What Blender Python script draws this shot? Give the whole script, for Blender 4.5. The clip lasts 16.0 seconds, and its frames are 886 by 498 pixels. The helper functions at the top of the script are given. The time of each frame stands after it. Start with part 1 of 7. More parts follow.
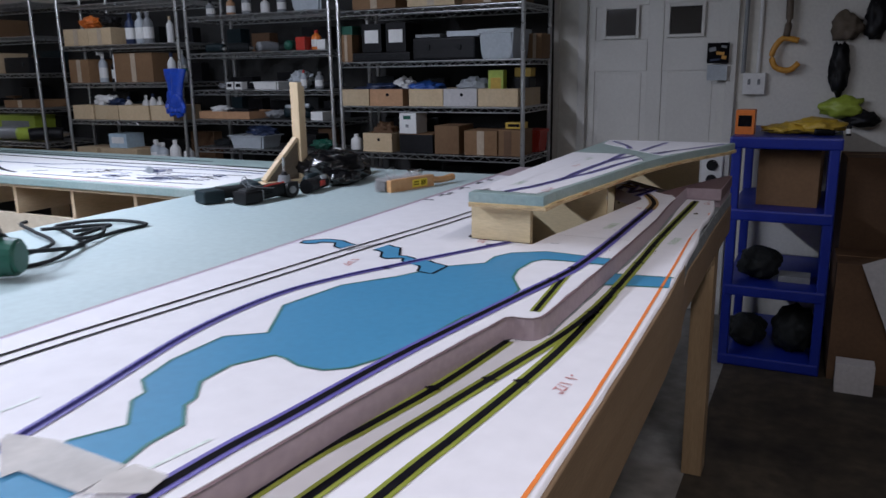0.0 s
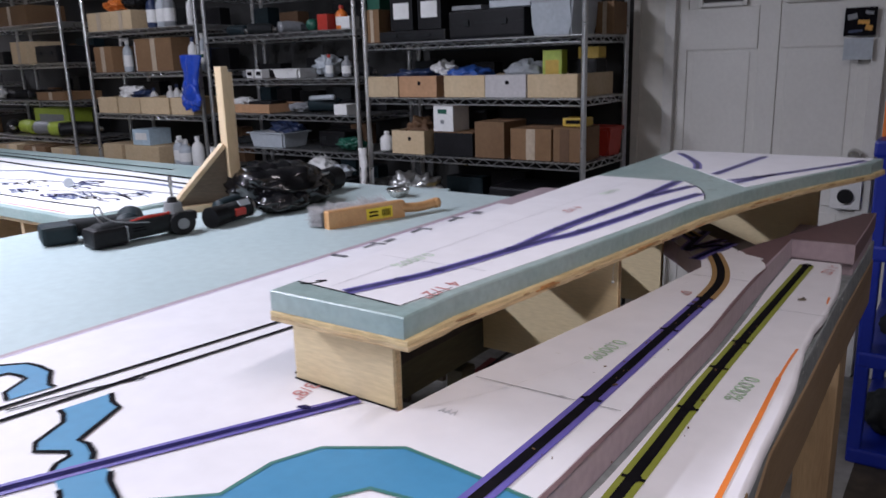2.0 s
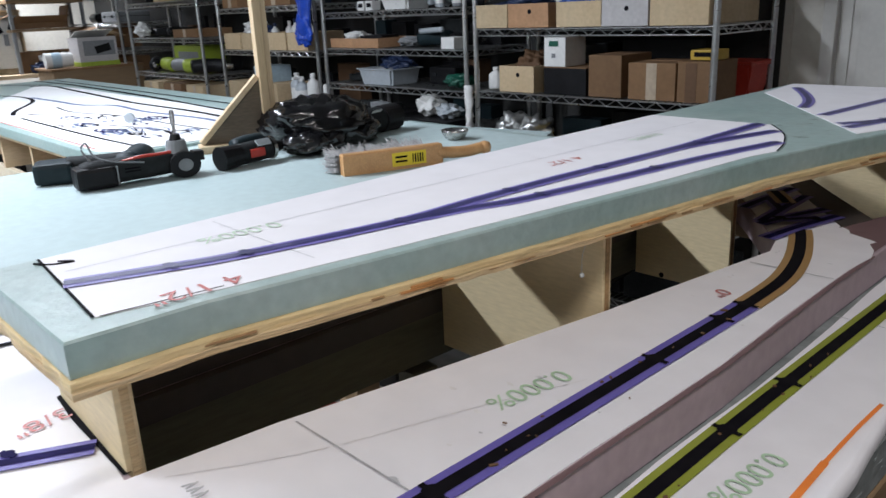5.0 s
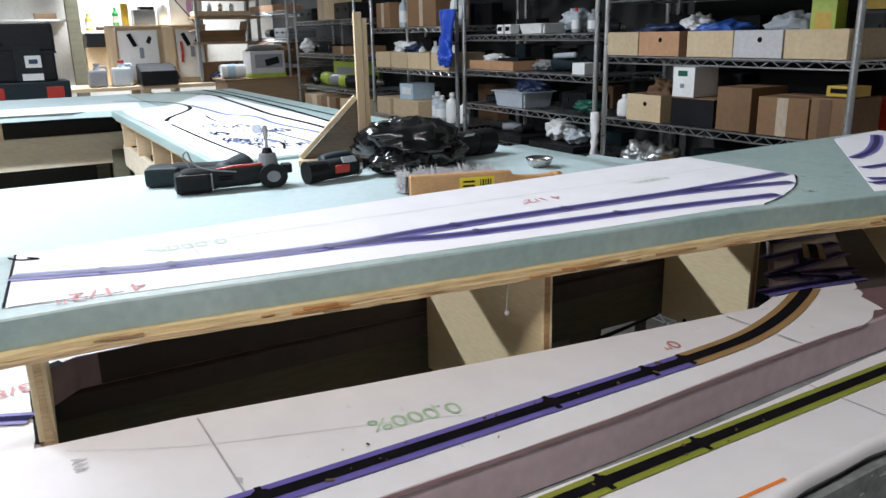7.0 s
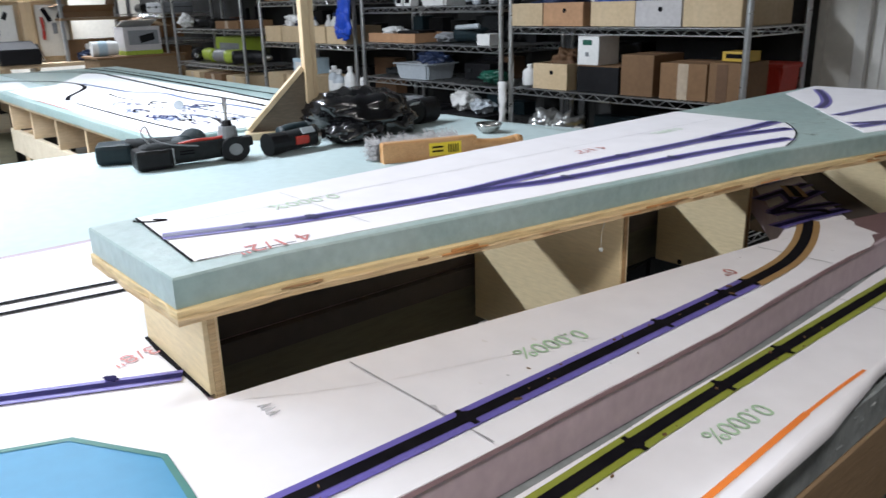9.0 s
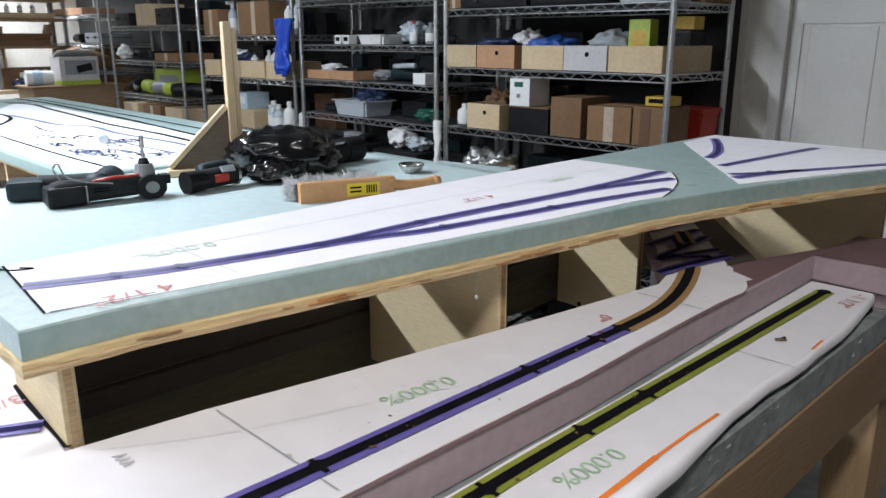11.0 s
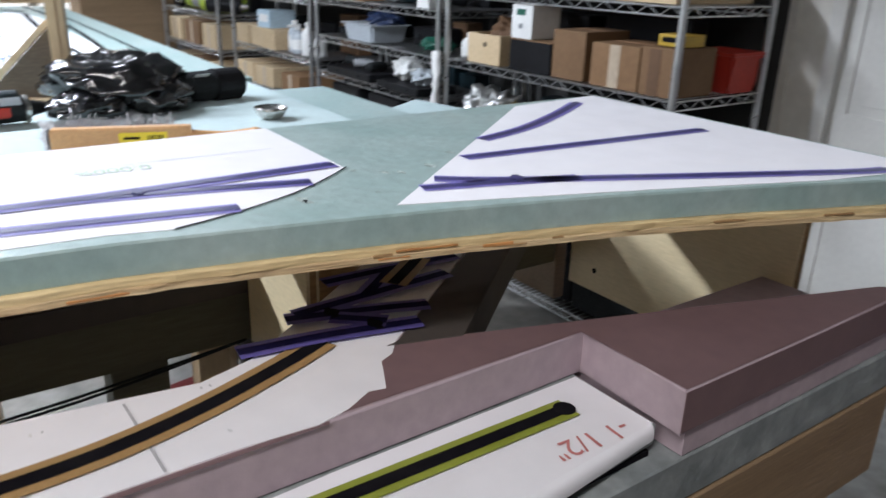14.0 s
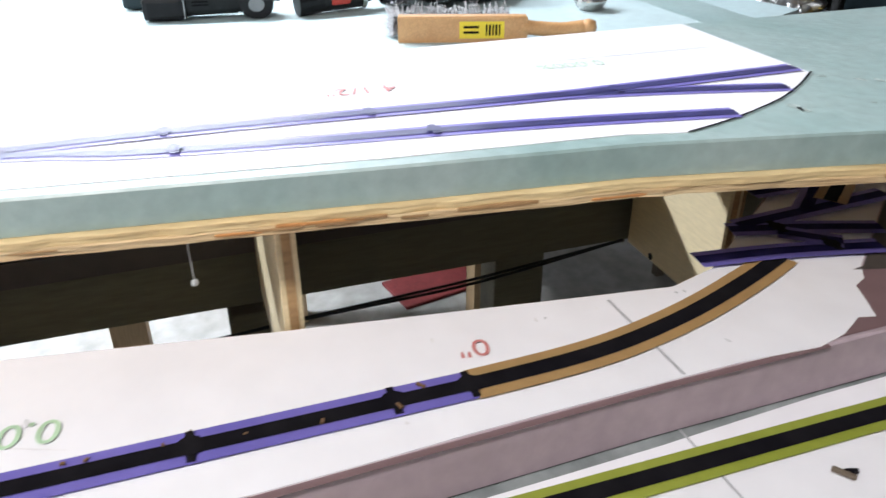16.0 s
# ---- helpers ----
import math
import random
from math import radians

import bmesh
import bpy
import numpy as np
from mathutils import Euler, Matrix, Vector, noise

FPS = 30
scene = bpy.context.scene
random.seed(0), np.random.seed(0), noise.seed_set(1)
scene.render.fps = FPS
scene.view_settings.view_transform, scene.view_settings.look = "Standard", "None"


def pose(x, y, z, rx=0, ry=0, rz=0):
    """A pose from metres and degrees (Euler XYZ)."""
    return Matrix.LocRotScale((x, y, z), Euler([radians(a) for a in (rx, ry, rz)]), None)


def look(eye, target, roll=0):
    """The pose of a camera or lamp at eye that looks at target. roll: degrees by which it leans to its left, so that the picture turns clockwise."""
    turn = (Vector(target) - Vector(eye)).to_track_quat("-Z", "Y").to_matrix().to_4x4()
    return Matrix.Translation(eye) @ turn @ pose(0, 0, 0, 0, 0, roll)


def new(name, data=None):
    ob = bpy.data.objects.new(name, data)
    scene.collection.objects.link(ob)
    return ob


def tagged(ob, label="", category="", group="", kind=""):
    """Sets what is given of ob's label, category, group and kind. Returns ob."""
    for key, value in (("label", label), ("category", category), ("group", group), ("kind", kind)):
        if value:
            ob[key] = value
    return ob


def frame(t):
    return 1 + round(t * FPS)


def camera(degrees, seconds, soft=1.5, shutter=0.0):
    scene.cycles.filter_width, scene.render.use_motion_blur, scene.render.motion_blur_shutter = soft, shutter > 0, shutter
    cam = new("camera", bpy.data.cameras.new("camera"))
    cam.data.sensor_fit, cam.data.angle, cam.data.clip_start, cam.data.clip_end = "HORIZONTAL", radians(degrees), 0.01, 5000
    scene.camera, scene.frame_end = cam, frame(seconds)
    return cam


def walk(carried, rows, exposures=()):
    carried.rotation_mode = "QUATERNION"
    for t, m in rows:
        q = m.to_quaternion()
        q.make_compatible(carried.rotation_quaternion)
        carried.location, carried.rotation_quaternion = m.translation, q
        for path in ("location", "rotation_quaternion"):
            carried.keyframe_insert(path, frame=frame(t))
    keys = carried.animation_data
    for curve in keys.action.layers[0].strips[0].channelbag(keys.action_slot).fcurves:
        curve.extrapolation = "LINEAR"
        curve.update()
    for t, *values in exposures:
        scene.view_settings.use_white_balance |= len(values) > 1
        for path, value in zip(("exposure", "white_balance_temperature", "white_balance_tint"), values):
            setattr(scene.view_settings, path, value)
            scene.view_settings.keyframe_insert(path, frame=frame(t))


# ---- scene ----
cam = camera(60.1, 16.0, 1.5, 0.4)
PATH = [
    (0, (0.032, -0.025, 1.441), (-0.836, 1.719, 0.987), -0.9),
    (0.3, (0.017, 0.138, 1.415), (-0.85, 1.881, 0.957), -0.6),
    (0.5, (0.001, 0.252, 1.411), (-0.893, 1.987, 0.975), -1.2),
    (0.8, (-0.036, 0.406, 1.418), (-0.904, 2.15, 0.965), -0.6),
    (1, (-0.047, 0.522, 1.414), (-0.901, 2.274, 0.966), -1.4),
    (1.3, (-0.059, 0.696, 1.414), (-1.04, 2.397, 1.036), -0.5),
    (1.5, (-0.054, 0.813, 1.411), (-1.128, 2.444, 0.98), -0.0),
    (1.7, (-0.055, 0.894, 1.41), (-1.175, 2.489, 0.96), -0.4),
    (2, (-0.079, 1.004, 1.402), (-1.203, 2.588, 0.927), -1.6),
    (2.2, (-0.102, 1.061, 1.389), (-1.17, 2.665, 0.854), -1.3),
    (2.5, (-0.118, 1.128, 1.38), (-1.126, 2.751, 0.789), -0.7),
    (2.7, (-0.127, 1.177, 1.371), (-1.159, 2.772, 0.745), -0.7),
    (3, (-0.123, 1.248, 1.371), (-1.308, 2.735, 0.751), -1.0),
    (3.2, (-0.105, 1.301, 1.362), (-1.405, 2.685, 0.735), 0.5),
    (3.5, (-0.093, 1.356, 1.347), (-1.536, 2.573, 0.686), 1.4),
    (3.7, (-0.09, 1.372, 1.341), (-1.592, 2.503, 0.662), 0.4),
    (4, (-0.102, 1.381, 1.334), (-1.6, 2.521, 0.658), -1.1),
    (4.2, (-0.104, 1.383, 1.324), (-1.576, 2.578, 0.689), -3.1),
    (4.5, (-0.106, 1.389, 1.335), (-1.475, 2.696, 0.688), -1.4),
    (4.7, (-0.1, 1.401, 1.336), (-1.474, 2.714, 0.713), -2.0),
    (6.8, (0.064, 1.571, 1.353), (-1.602, 2.531, 0.802), -1.0),
    (7, (0.063, 1.565, 1.352), (-1.601, 2.531, 0.808), -1.2),
    (7.5, (0.049, 1.536, 1.353), (-1.62, 2.493, 0.807), -1.7),
    (8, (0.013, 1.468, 1.345), (-1.594, 2.508, 0.764), -0.9),
    (8.3, (-0.004, 1.419, 1.337), (-1.562, 2.511, 0.721), -1.3),
    (8.5, (-0.011, 1.393, 1.342), (-1.535, 2.532, 0.725), -0.8),
    (9, (-0.016, 1.359, 1.343), (-1.477, 2.582, 0.734), -1.5),
    (9.5, (-0.009, 1.349, 1.346), (-1.369, 2.689, 0.752), -0.3),
    (10, (-0.002, 1.348, 1.359), (-1.335, 2.732, 0.804), -0.3),
    (10.2, (-0.002, 1.35, 1.362), (-1.328, 2.746, 0.822), -0.5),
    (12.3, (0.135, 1.628, 1.358), (-1.403, 2.782, 0.808), -1.1),
    (12.5, (0.124, 1.68, 1.355), (-1.411, 2.822, 0.773), -2.3),
    (12.8, (0.075, 1.775, 1.345), (-1.43, 2.965, 0.78), -1.3),
    (13, (0.036, 1.838, 1.34), (-1.435, 3.081, 0.8), -0.4),
    (13.3, (0.003, 1.915, 1.333), (-1.394, 3.236, 0.782), 0.1),
    (13.5, (0.011, 1.97, 1.335), (-1.387, 3.262, 0.721), -0.7),
    (14, (0.036, 2.111, 1.34), (-1.485, 3.201, 0.635), 1.8),
    (14.2, (0.043, 2.13, 1.341), (-1.562, 3.061, 0.596), -0.1),
    (14.5, (0.029, 2.12, 1.338), (-1.66, 2.881, 0.583), -3.3),
    (14.7, (0.015, 2.107, 1.341), (-1.694, 2.82, 0.587), -3.8),
    (15, (-0.007, 2.067, 1.343), (-1.732, 2.704, 0.555), -3.8),
    (15.2, (-0.016, 2.041, 1.34), (-1.737, 2.645, 0.519), -3.3),
    (15.5, (-0.035, 2.005, 1.34), (-1.733, 2.591, 0.459), -2.2),
    (16, (-0.057, 1.95, 1.34), (-1.72, 2.509, 0.38), -0.2),
]
EXPOSURES = [
    (0.0, -0.16, 5760, 17), (1.0, 0.10, 5800, 18), (1.5, 0.22, 5920, 21), (2.0, 0.33, 5980, 21), (2.7, 0.41, 5970, 18), (3.5, 0.49, 5940, 12), (4.5, 0.53, 5970, 11), (7.0, 0.85, 6030, 10),
    (10.0, 0.88, 6000, 10), (12.5, 0.95, 5970, 11), (13.5, 1.22, 5890, 11), (14.2, 1.40, 5900, 11), (15.0, 1.50, 5930, 11), (16.0, 1.62, 5980, 10)]
walk(cam, [(t, look(eye, target, roll)) for t, eye, target, roll in PATH], EXPOSURES)

# ---- light ----
world = bpy.data.worlds.new("room_world")
scene.world = world
world.use_nodes = True
world.node_tree.nodes["Background"].inputs[0].default_value = (0.55, 0.62, 0.7, 1)
world.node_tree.nodes["Background"].inputs[1].default_value = 0.05


def unseen_tube_lamp(x, y, z, length, power, tint, spread=180):
    data = bpy.data.lights.new("unseen_tube_lamp", "AREA")
    data.shape, data.size, data.size_y, data.energy, data.color = "RECTANGLE", length, 0.16, power, tint
    data.spread = radians(spread)
    ob = new("unseen_tube_lamp", data)
    ob.matrix_world = pose(x, y, z, 0, 0, 90)
    return ob


# none in view: shadows and sheen place three, the rest are added fill
LAMPS = [(-2.72, 0.2, 1.2, 72), (0.3, -0.6, 1.2, 20), (0.3, 1.3, 1.2, 13), (-2.72, -1.4, 1.2, 34), (-2.72, 1.75, 1.2, 34), (-4.6, 3.3, 0.8, 6), (-6.9, 1.4, 1.2, 26), (-8.2, 3.2, 1.2, 50)]
COOL, WARM = (0.95, 0.97, 1.0), (1.0, 0.92, 0.84)
for lx, ly, ll, lp in LAMPS:
    unseen_tube_lamp(lx, ly, 2.545, ll, lp, WARM if lx > 0 else COOL, 130 if lx < -6 else 150 if lx > 0 and ly < 0 else 180)

# ---- materials ----


def rgba(c):
    return (c[0], c[1], c[2], 1)


def material(name, colour, rough=0.6, metal=0.0, other=None, scale=8.0, amount=0.5, fine=0.12, bump=0.1, bump_scale=60.0, stretch=(1, 1, 1), vary=0.0, coat=0.0, spec=0.5):
    """Base colour that drifts to a second one in patches, a fine grain, uneven gloss and relief."""
    m = bpy.data.materials.new(name)
    m.use_nodes = True
    nt = m.node_tree
    N, K = nt.nodes, nt.links
    b = N["Principled BSDF"]
    b.inputs["Metallic"].default_value = metal
    b.inputs["Coat Weight"].default_value = coat
    b.inputs["Specular IOR Level"].default_value = spec
    tc = N.new("ShaderNodeTexCoord")
    mp = N.new("ShaderNodeMapping")
    mp.inputs["Scale"].default_value = stretch
    K.new(tc.outputs["Object"], mp.inputs["Vector"])
    big = N.new("ShaderNodeTexNoise")
    big.inputs["Scale"].default_value, big.inputs["Detail"].default_value = scale, 5
    small = N.new("ShaderNodeTexNoise")
    small.inputs["Scale"].default_value, small.inputs["Detail"].default_value = bump_scale, 4
    for n in (big, small):
        K.new(mp.outputs[0], n.inputs["Vector"])
    ramp = N.new("ShaderNodeMapRange")
    ramp.inputs[1].default_value, ramp.inputs[2].default_value, ramp.inputs[4].default_value = 0.35, 0.7, amount
    K.new(big.outputs["Fac"], ramp.inputs[0])
    mix = N.new("ShaderNodeMix")
    mix.data_type = "RGBA"
    mix.inputs[6].default_value = rgba(colour)
    mix.inputs[7].default_value = rgba(other or [c * 0.75 for c in colour])
    K.new(ramp.outputs[0], mix.inputs[0])
    hsv = N.new("ShaderNodeHueSaturation")
    K.new(mix.outputs[2], hsv.inputs["Color"])
    grain = N.new("ShaderNodeMapRange")
    grain.inputs[1].default_value, grain.inputs[2].default_value = 0.3, 0.7
    grain.inputs[3].default_value, grain.inputs[4].default_value = 1 - fine, 1 + fine
    K.new(small.outputs["Fac"], grain.inputs[0])
    if vary:
        oi = N.new("ShaderNodeObjectInfo")
        va = N.new("ShaderNodeMapRange")
        va.inputs[3].default_value, va.inputs[4].default_value = 1 - vary, 1 + vary
        K.new(oi.outputs["Random"], va.inputs[0])
        mu = N.new("ShaderNodeMath")
        mu.operation = "MULTIPLY"
        K.new(grain.outputs[0], mu.inputs[0])
        K.new(va.outputs[0], mu.inputs[1])
        K.new(mu.outputs[0], hsv.inputs["Value"])
    else:
        K.new(grain.outputs[0], hsv.inputs["Value"])
    K.new(hsv.outputs[0], b.inputs["Base Color"])
    ro = N.new("ShaderNodeMapRange")
    ro.inputs[3].default_value, ro.inputs[4].default_value = max(0.02, rough - 0.1), min(1, rough + 0.1)
    K.new(big.outputs["Fac"], ro.inputs[0])
    K.new(ro.outputs[0], b.inputs["Roughness"])
    if bump:
        bp = N.new("ShaderNodeBump")
        bp.inputs["Strength"].default_value, bp.inputs["Distance"].default_value = bump, 0.004
        K.new(small.outputs["Fac"], bp.inputs["Height"])
        K.new(bp.outputs[0], b.inputs["Normal"])
    return m


def clear_plastic(name, colour, rough=0.15):
    m = bpy.data.materials.new(name)
    m.use_nodes = True
    b = m.node_tree.nodes["Principled BSDF"]
    b.inputs["Base Color"].default_value = rgba(colour)
    b.inputs["Roughness"].default_value = rough
    b.inputs["Transmission Weight"].default_value = 0.55
    b.inputs["IOR"].default_value = 1.2
    return m


PAPER = material("plotter_paper", (0.80, 0.79, 0.82), 0.55, other=(0.74, 0.73, 0.77), scale=3, amount=0.5, fine=0.03, bump=0.05, bump_scale=25)
PAPER_B = material("draft_paper", (0.80, 0.80, 0.80), 0.6, other=(0.70, 0.72, 0.74), scale=5, amount=0.5, fine=0.04, bump=0.06, bump_scale=20)
TAPE = material("masking_tape", (0.72, 0.69, 0.65), 0.5, scale=20, fine=0.06)
nt_ = TAPE.node_tree
out_ = [n for n in nt_.nodes if n.type == "OUTPUT_MATERIAL"][0]
mix_, clear_ = nt_.nodes.new("ShaderNodeMixShader"), nt_.nodes.new("ShaderNodeBsdfTransparent")
mix_.inputs[0].default_value = 0.62
src_ = out_.inputs[0].links[0].from_socket
nt_.links.new(clear_.outputs[0], mix_.inputs[1])
nt_.links.new(src_, mix_.inputs[2])
nt_.links.new(mix_.outputs[0], out_.inputs[0])
BLUE = material("lake_print", (0.056, 0.245, 0.435), 0.55, other=(0.072, 0.28, 0.47), scale=4, amount=0.6, fine=0.04, bump=0.04)
BANK = material("bank_print", (0.05, 0.19, 0.17), 0.55, fine=0.08)
PURPLE = material("purple_print", (0.125, 0.105, 0.385), 0.5, other=(0.165, 0.135, 0.44), scale=12, amount=0.6, fine=0.06)
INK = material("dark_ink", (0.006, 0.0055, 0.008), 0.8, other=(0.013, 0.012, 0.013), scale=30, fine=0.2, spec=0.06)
NAVY = material("navy_ink", (0.014, 0.012, 0.065), 0.8, other=(0.03, 0.026, 0.11), scale=30, fine=0.2, spec=0.06)
SLATE = material("slate_ink", (0.12, 0.15, 0.26), 0.6, other=(0.22, 0.25, 0.36), scale=40, fine=0.3, spec=0.2)
OLIVE = material("olive_print", (0.235, 0.270, 0.030), 0.5, other=(0.30, 0.33, 0.05), scale=12, fine=0.06)
TAN = material("tan_print", (0.33, 0.205, 0.085), 0.5, other=(0.40, 0.26, 0.10), scale=12, fine=0.06)
ORANGE = material("orange_print", (0.85, 0.24, 0.04), 0.5, scale=12, fine=0.05)
REDINK = material("red_ink", (0.55, 0.20, 0.19), 0.5, scale=40, fine=0.2)
GREENINK = material("green_ink", (0.44, 0.61, 0.42), 0.5, scale=40, fine=0.2)
FAINTGREEN = material("faint_green_ink", (0.56, 0.70, 0.55), 0.5, scale=40, fine=0.2)
FAINTGREY = material("faint_pencil", (0.58, 0.58, 0.60), 0.6, scale=40, fine=0.2)
SMUDGE = material("paper_smudge", (0.71, 0.695, 0.70), 0.6, other=(0.76, 0.75, 0.77), scale=90, fine=0.15)
PALEGREEN = material("pale_green_ink", (0.68, 0.78, 0.72), 0.5, other=(0.78, 0.82, 0.80), scale=120, amount=0.9, fine=0.2)
GRAPHITE = material("soft_pencil", (0.10, 0.10, 0.12), 0.6, other=(0.30, 0.30, 0.32), scale=60, amount=0.8, fine=0.2)
GREYINK = material("pencil_grey", (0.42, 0.42, 0.44), 0.6, scale=40, fine=0.2)
VIOLETLINE = material("violet_line", (0.42, 0.25, 0.52), 0.5, scale=30, fine=0.1)
SKYFOAM = material("pale_blue_foam", (0.41, 0.51, 0.515), 0.5, other=(0.48, 0.57, 0.565), scale=2.5, amount=0.7, fine=0.05, bump=0.12, bump_scale=45)
DECKFOAM = material("green_foam", (0.272, 0.380, 0.366), 0.36, other=(0.37, 0.448, 0.434), scale=9, amount=0.8, fine=0.10, bump=0.2, bump_scale=90, spec=0.8)
GREYFOAM = material("grey_foam", (0.175, 0.193, 0.195), 0.65, other=(0.29, 0.31, 0.31), scale=25, amount=0.8, fine=0.16, bump=0.4, bump_scale=70)
PALEFOAM = material("scuffed_foam", (0.52, 0.54, 0.54), 0.6, other=(0.34, 0.36, 0.36), scale=60, amount=0.8, fine=0.2, bump=0.6, bump_scale=150)
MAUVE = material("mauve_foam", (0.385, 0.305, 0.335), 0.6, other=(0.45, 0.365, 0.395), scale=9, amount=0.6, fine=0.07, bump=0.15, bump_scale=80)
MAUVETOP = material("mauve_foam_skin", (0.155, 0.096, 0.100), 0.6, other=(0.195, 0.122, 0.126), scale=9, amount=0.6, fine=0.06, bump=0.1, bump_scale=50)
PLYFACE = material("ply_face", (0.68, 0.565, 0.345), 0.6, other=(0.60, 0.475, 0.27), scale=4, amount=0.6, fine=0.08, bump=0.08, stretch=(1, 1, 6))
PLYEDGE = material("ply_edge", (0.60, 0.46, 0.265), 0.7, other=(0.47, 0.31, 0.15), scale=22, amount=0.75, fine=0.22, bump=0.6, stretch=(1, 0.5, 9))
PLYTOP = material("ply_upper_edge", (0.68, 0.53, 0.28), 0.65, other=(0.56, 0.40, 0.19), scale=26, amount=0.7, fine=0.18, bump=0.4, stretch=(1, 0.5, 7))
PLYDARK = material("ply_core", (0.30, 0.175, 0.075), 0.7, other=(0.42, 0.27, 0.12), scale=18, amount=0.7, fine=0.2, bump=0.3, stretch=(1, 1, 4))
KNOT = material("ply_knot", (0.50, 0.235, 0.07), 0.7, other=(0.38, 0.17, 0.06), scale=30, amount=0.7, fine=0.3, bump=0.3)
DENT = material("foam_scuff", (0.27, 0.33, 0.305), 0.7, other=(0.46, 0.52, 0.50), scale=120, amount=0.8, fine=0.2, bump=0.4, bump_scale=200)
PINE = material("pine", (0.63, 0.50, 0.33), 0.6, other=(0.52, 0.38, 0.22), scale=5, amount=0.7, fine=0.1, bump=0.12, stretch=(5, 0.6, 5))
PINEUP = material("pine_upright", (0.60, 0.47, 0.30), 0.6, other=(0.50, 0.36, 0.20), scale=5, amount=0.6, fine=0.1, bump=0.12, stretch=(6, 6, 0.5))
OLDSHADEWOOD = material("old_and_shade_wood", (0.13, 0.12, 0.075), 0.7, other=(0.09, 0.085, 0.055), scale=4, amount=0.8, fine=0.12, bump=0.2, stretch=(5, 0.6, 5))
FASCIA = material("fascia_wood", (0.25, 0.17, 0.095), 0.6, other=(0.18, 0.115, 0.06), scale=3, amount=0.7, fine=0.12, bump=0.15, stretch=(6, 0.5, 6))
LEGWOOD = material("leg_wood", (0.36, 0.25, 0.135), 0.65, other=(0.27, 0.175, 0.09), scale=5, amount=0.7, fine=0.12, bump=0.12, stretch=(6, 6, 0.5))
DARKWOOD = material("dark_gusset", (0.135, 0.105, 0.075), 0.7, scale=7, fine=0.15, stretch=(1, 1, 5))
CONCRETE = material("concrete_floor", (0.29, 0.285, 0.27), 0.65, other=(0.12, 0.10, 0.075), scale=1.6, amount=0.85, fine=0.22, bump=0.2, bump_scale=14)
# brown mottling, darkened to hold the table's shade
SHADEFLOOR = material("aisle_floor_shade", (0.058, 0.045, 0.029), 0.75, other=(0.011, 0.009, 0.007), scale=3.2, amount=1.0, fine=0.35, bump=0.25, bump_scale=18)
# for the unseen walls, dulled so they bounce less light
DULLWALL = material("bounce_cut_wall", (0.30, 0.29, 0.27), 0.7, other=(0.24, 0.23, 0.215), scale=1.5, amount=0.7, fine=0.08)
AMBER = material("amber_plastic", (0.62, 0.30, 0.035), 0.45, other=(0.5, 0.24, 0.03), scale=9, fine=0.1)
WHITEWALL = material("white_wall", (0.67, 0.645, 0.58), 0.55, other=(0.57, 0.545, 0.48), scale=1.8, amount=0.7, fine=0.05, bump=0.06, bump_scale=30)
DOORPAINT = material("door_paint", (0.66, 0.65, 0.61), 0.45, other=(0.59, 0.575, 0.535), scale=3, amount=0.6, fine=0.03, bump=0.03)
# rack shade put into the wall colour
SHADEWALL = material("shade_dark_wall", (0.030, 0.030, 0.029), 0.8, other=(0.020, 0.020, 0.019), scale=1.5, amount=0.7, fine=0.08)
# ceiling out of view, its grey lowered to cut bounce
CEILING = material("bounce_cut_ceiling", (0.24, 0.24, 0.235), 0.7, scale=1.2, fine=0.06)
CHROME = material("chrome_wire", (0.60, 0.61, 0.61), 0.30, 0.9, other=(0.42, 0.42, 0.42), scale=20, fine=0.1)
STEEL = material("bare_steel", (0.55, 0.54, 0.52), 0.25, 1.0, scale=20, fine=0.1)
ALU = material("aluminium", (0.60, 0.61, 0.60), 0.38, 0.9, scale=18, fine=0.12, bump=0.1)
CARD = material("cardboard", (0.20, 0.113, 0.052), 0.8, other=(0.15, 0.083, 0.038), scale=5, amount=0.6, fine=0.08, bump=0.1, vary=0.18)
PALECARD = material("pale_board", (0.55, 0.43, 0.27), 0.75, other=(0.47, 0.345, 0.20), scale=6, amount=0.6, fine=0.08, vary=0.12)
WHITEBOX = material("white_card", (0.74, 0.74, 0.72), 0.6, scale=8, amount=0.4, fine=0.05)
WHITEBIN = material("white_board", (0.50, 0.48, 0.475), 0.7, other=(0.43, 0.415, 0.41), scale=6, fine=0.08)
BROWNBOX = material("orange_brown_board", (0.44, 0.25, 0.13), 0.7, scale=8, fine=0.1)
BLACKPL = material("black_plastic", (0.009, 0.009, 0.010), 0.45, other=(0.014, 0.014, 0.016), scale=12, fine=0.15, bump=0.08, spec=0.2)
RUBBER = material("black_rubber", (0.012, 0.014, 0.015), 0.7, other=(0.022, 0.025, 0.026), scale=25, fine=0.2, bump=0.3, spec=0.25)
DARKTEAL = material("dark_teal_plastic", (0.009, 0.020, 0.025), 0.5, scale=12, fine=0.15, spec=0.3)
BAGBLACK = material("bin_bag", (0.003, 0.003, 0.004), 0.17, scale=12, fine=0.1, bump=0.12, bump_scale=10, spec=0.95)
BLUEPL = material("blue_plastic", (0.008, 0.020, 0.24), 0.4, other=(0.012, 0.030, 0.30), scale=6, fine=0.06)
GLOVE = material("blue_rubber", (0.012, 0.055, 0.42), 0.38, other=(0.022, 0.085, 0.52), scale=14, fine=0.1, bump=0.25)
REDPL = material("red_plastic", (0.45, 0.035, 0.02), 0.4, scale=9, fine=0.08)
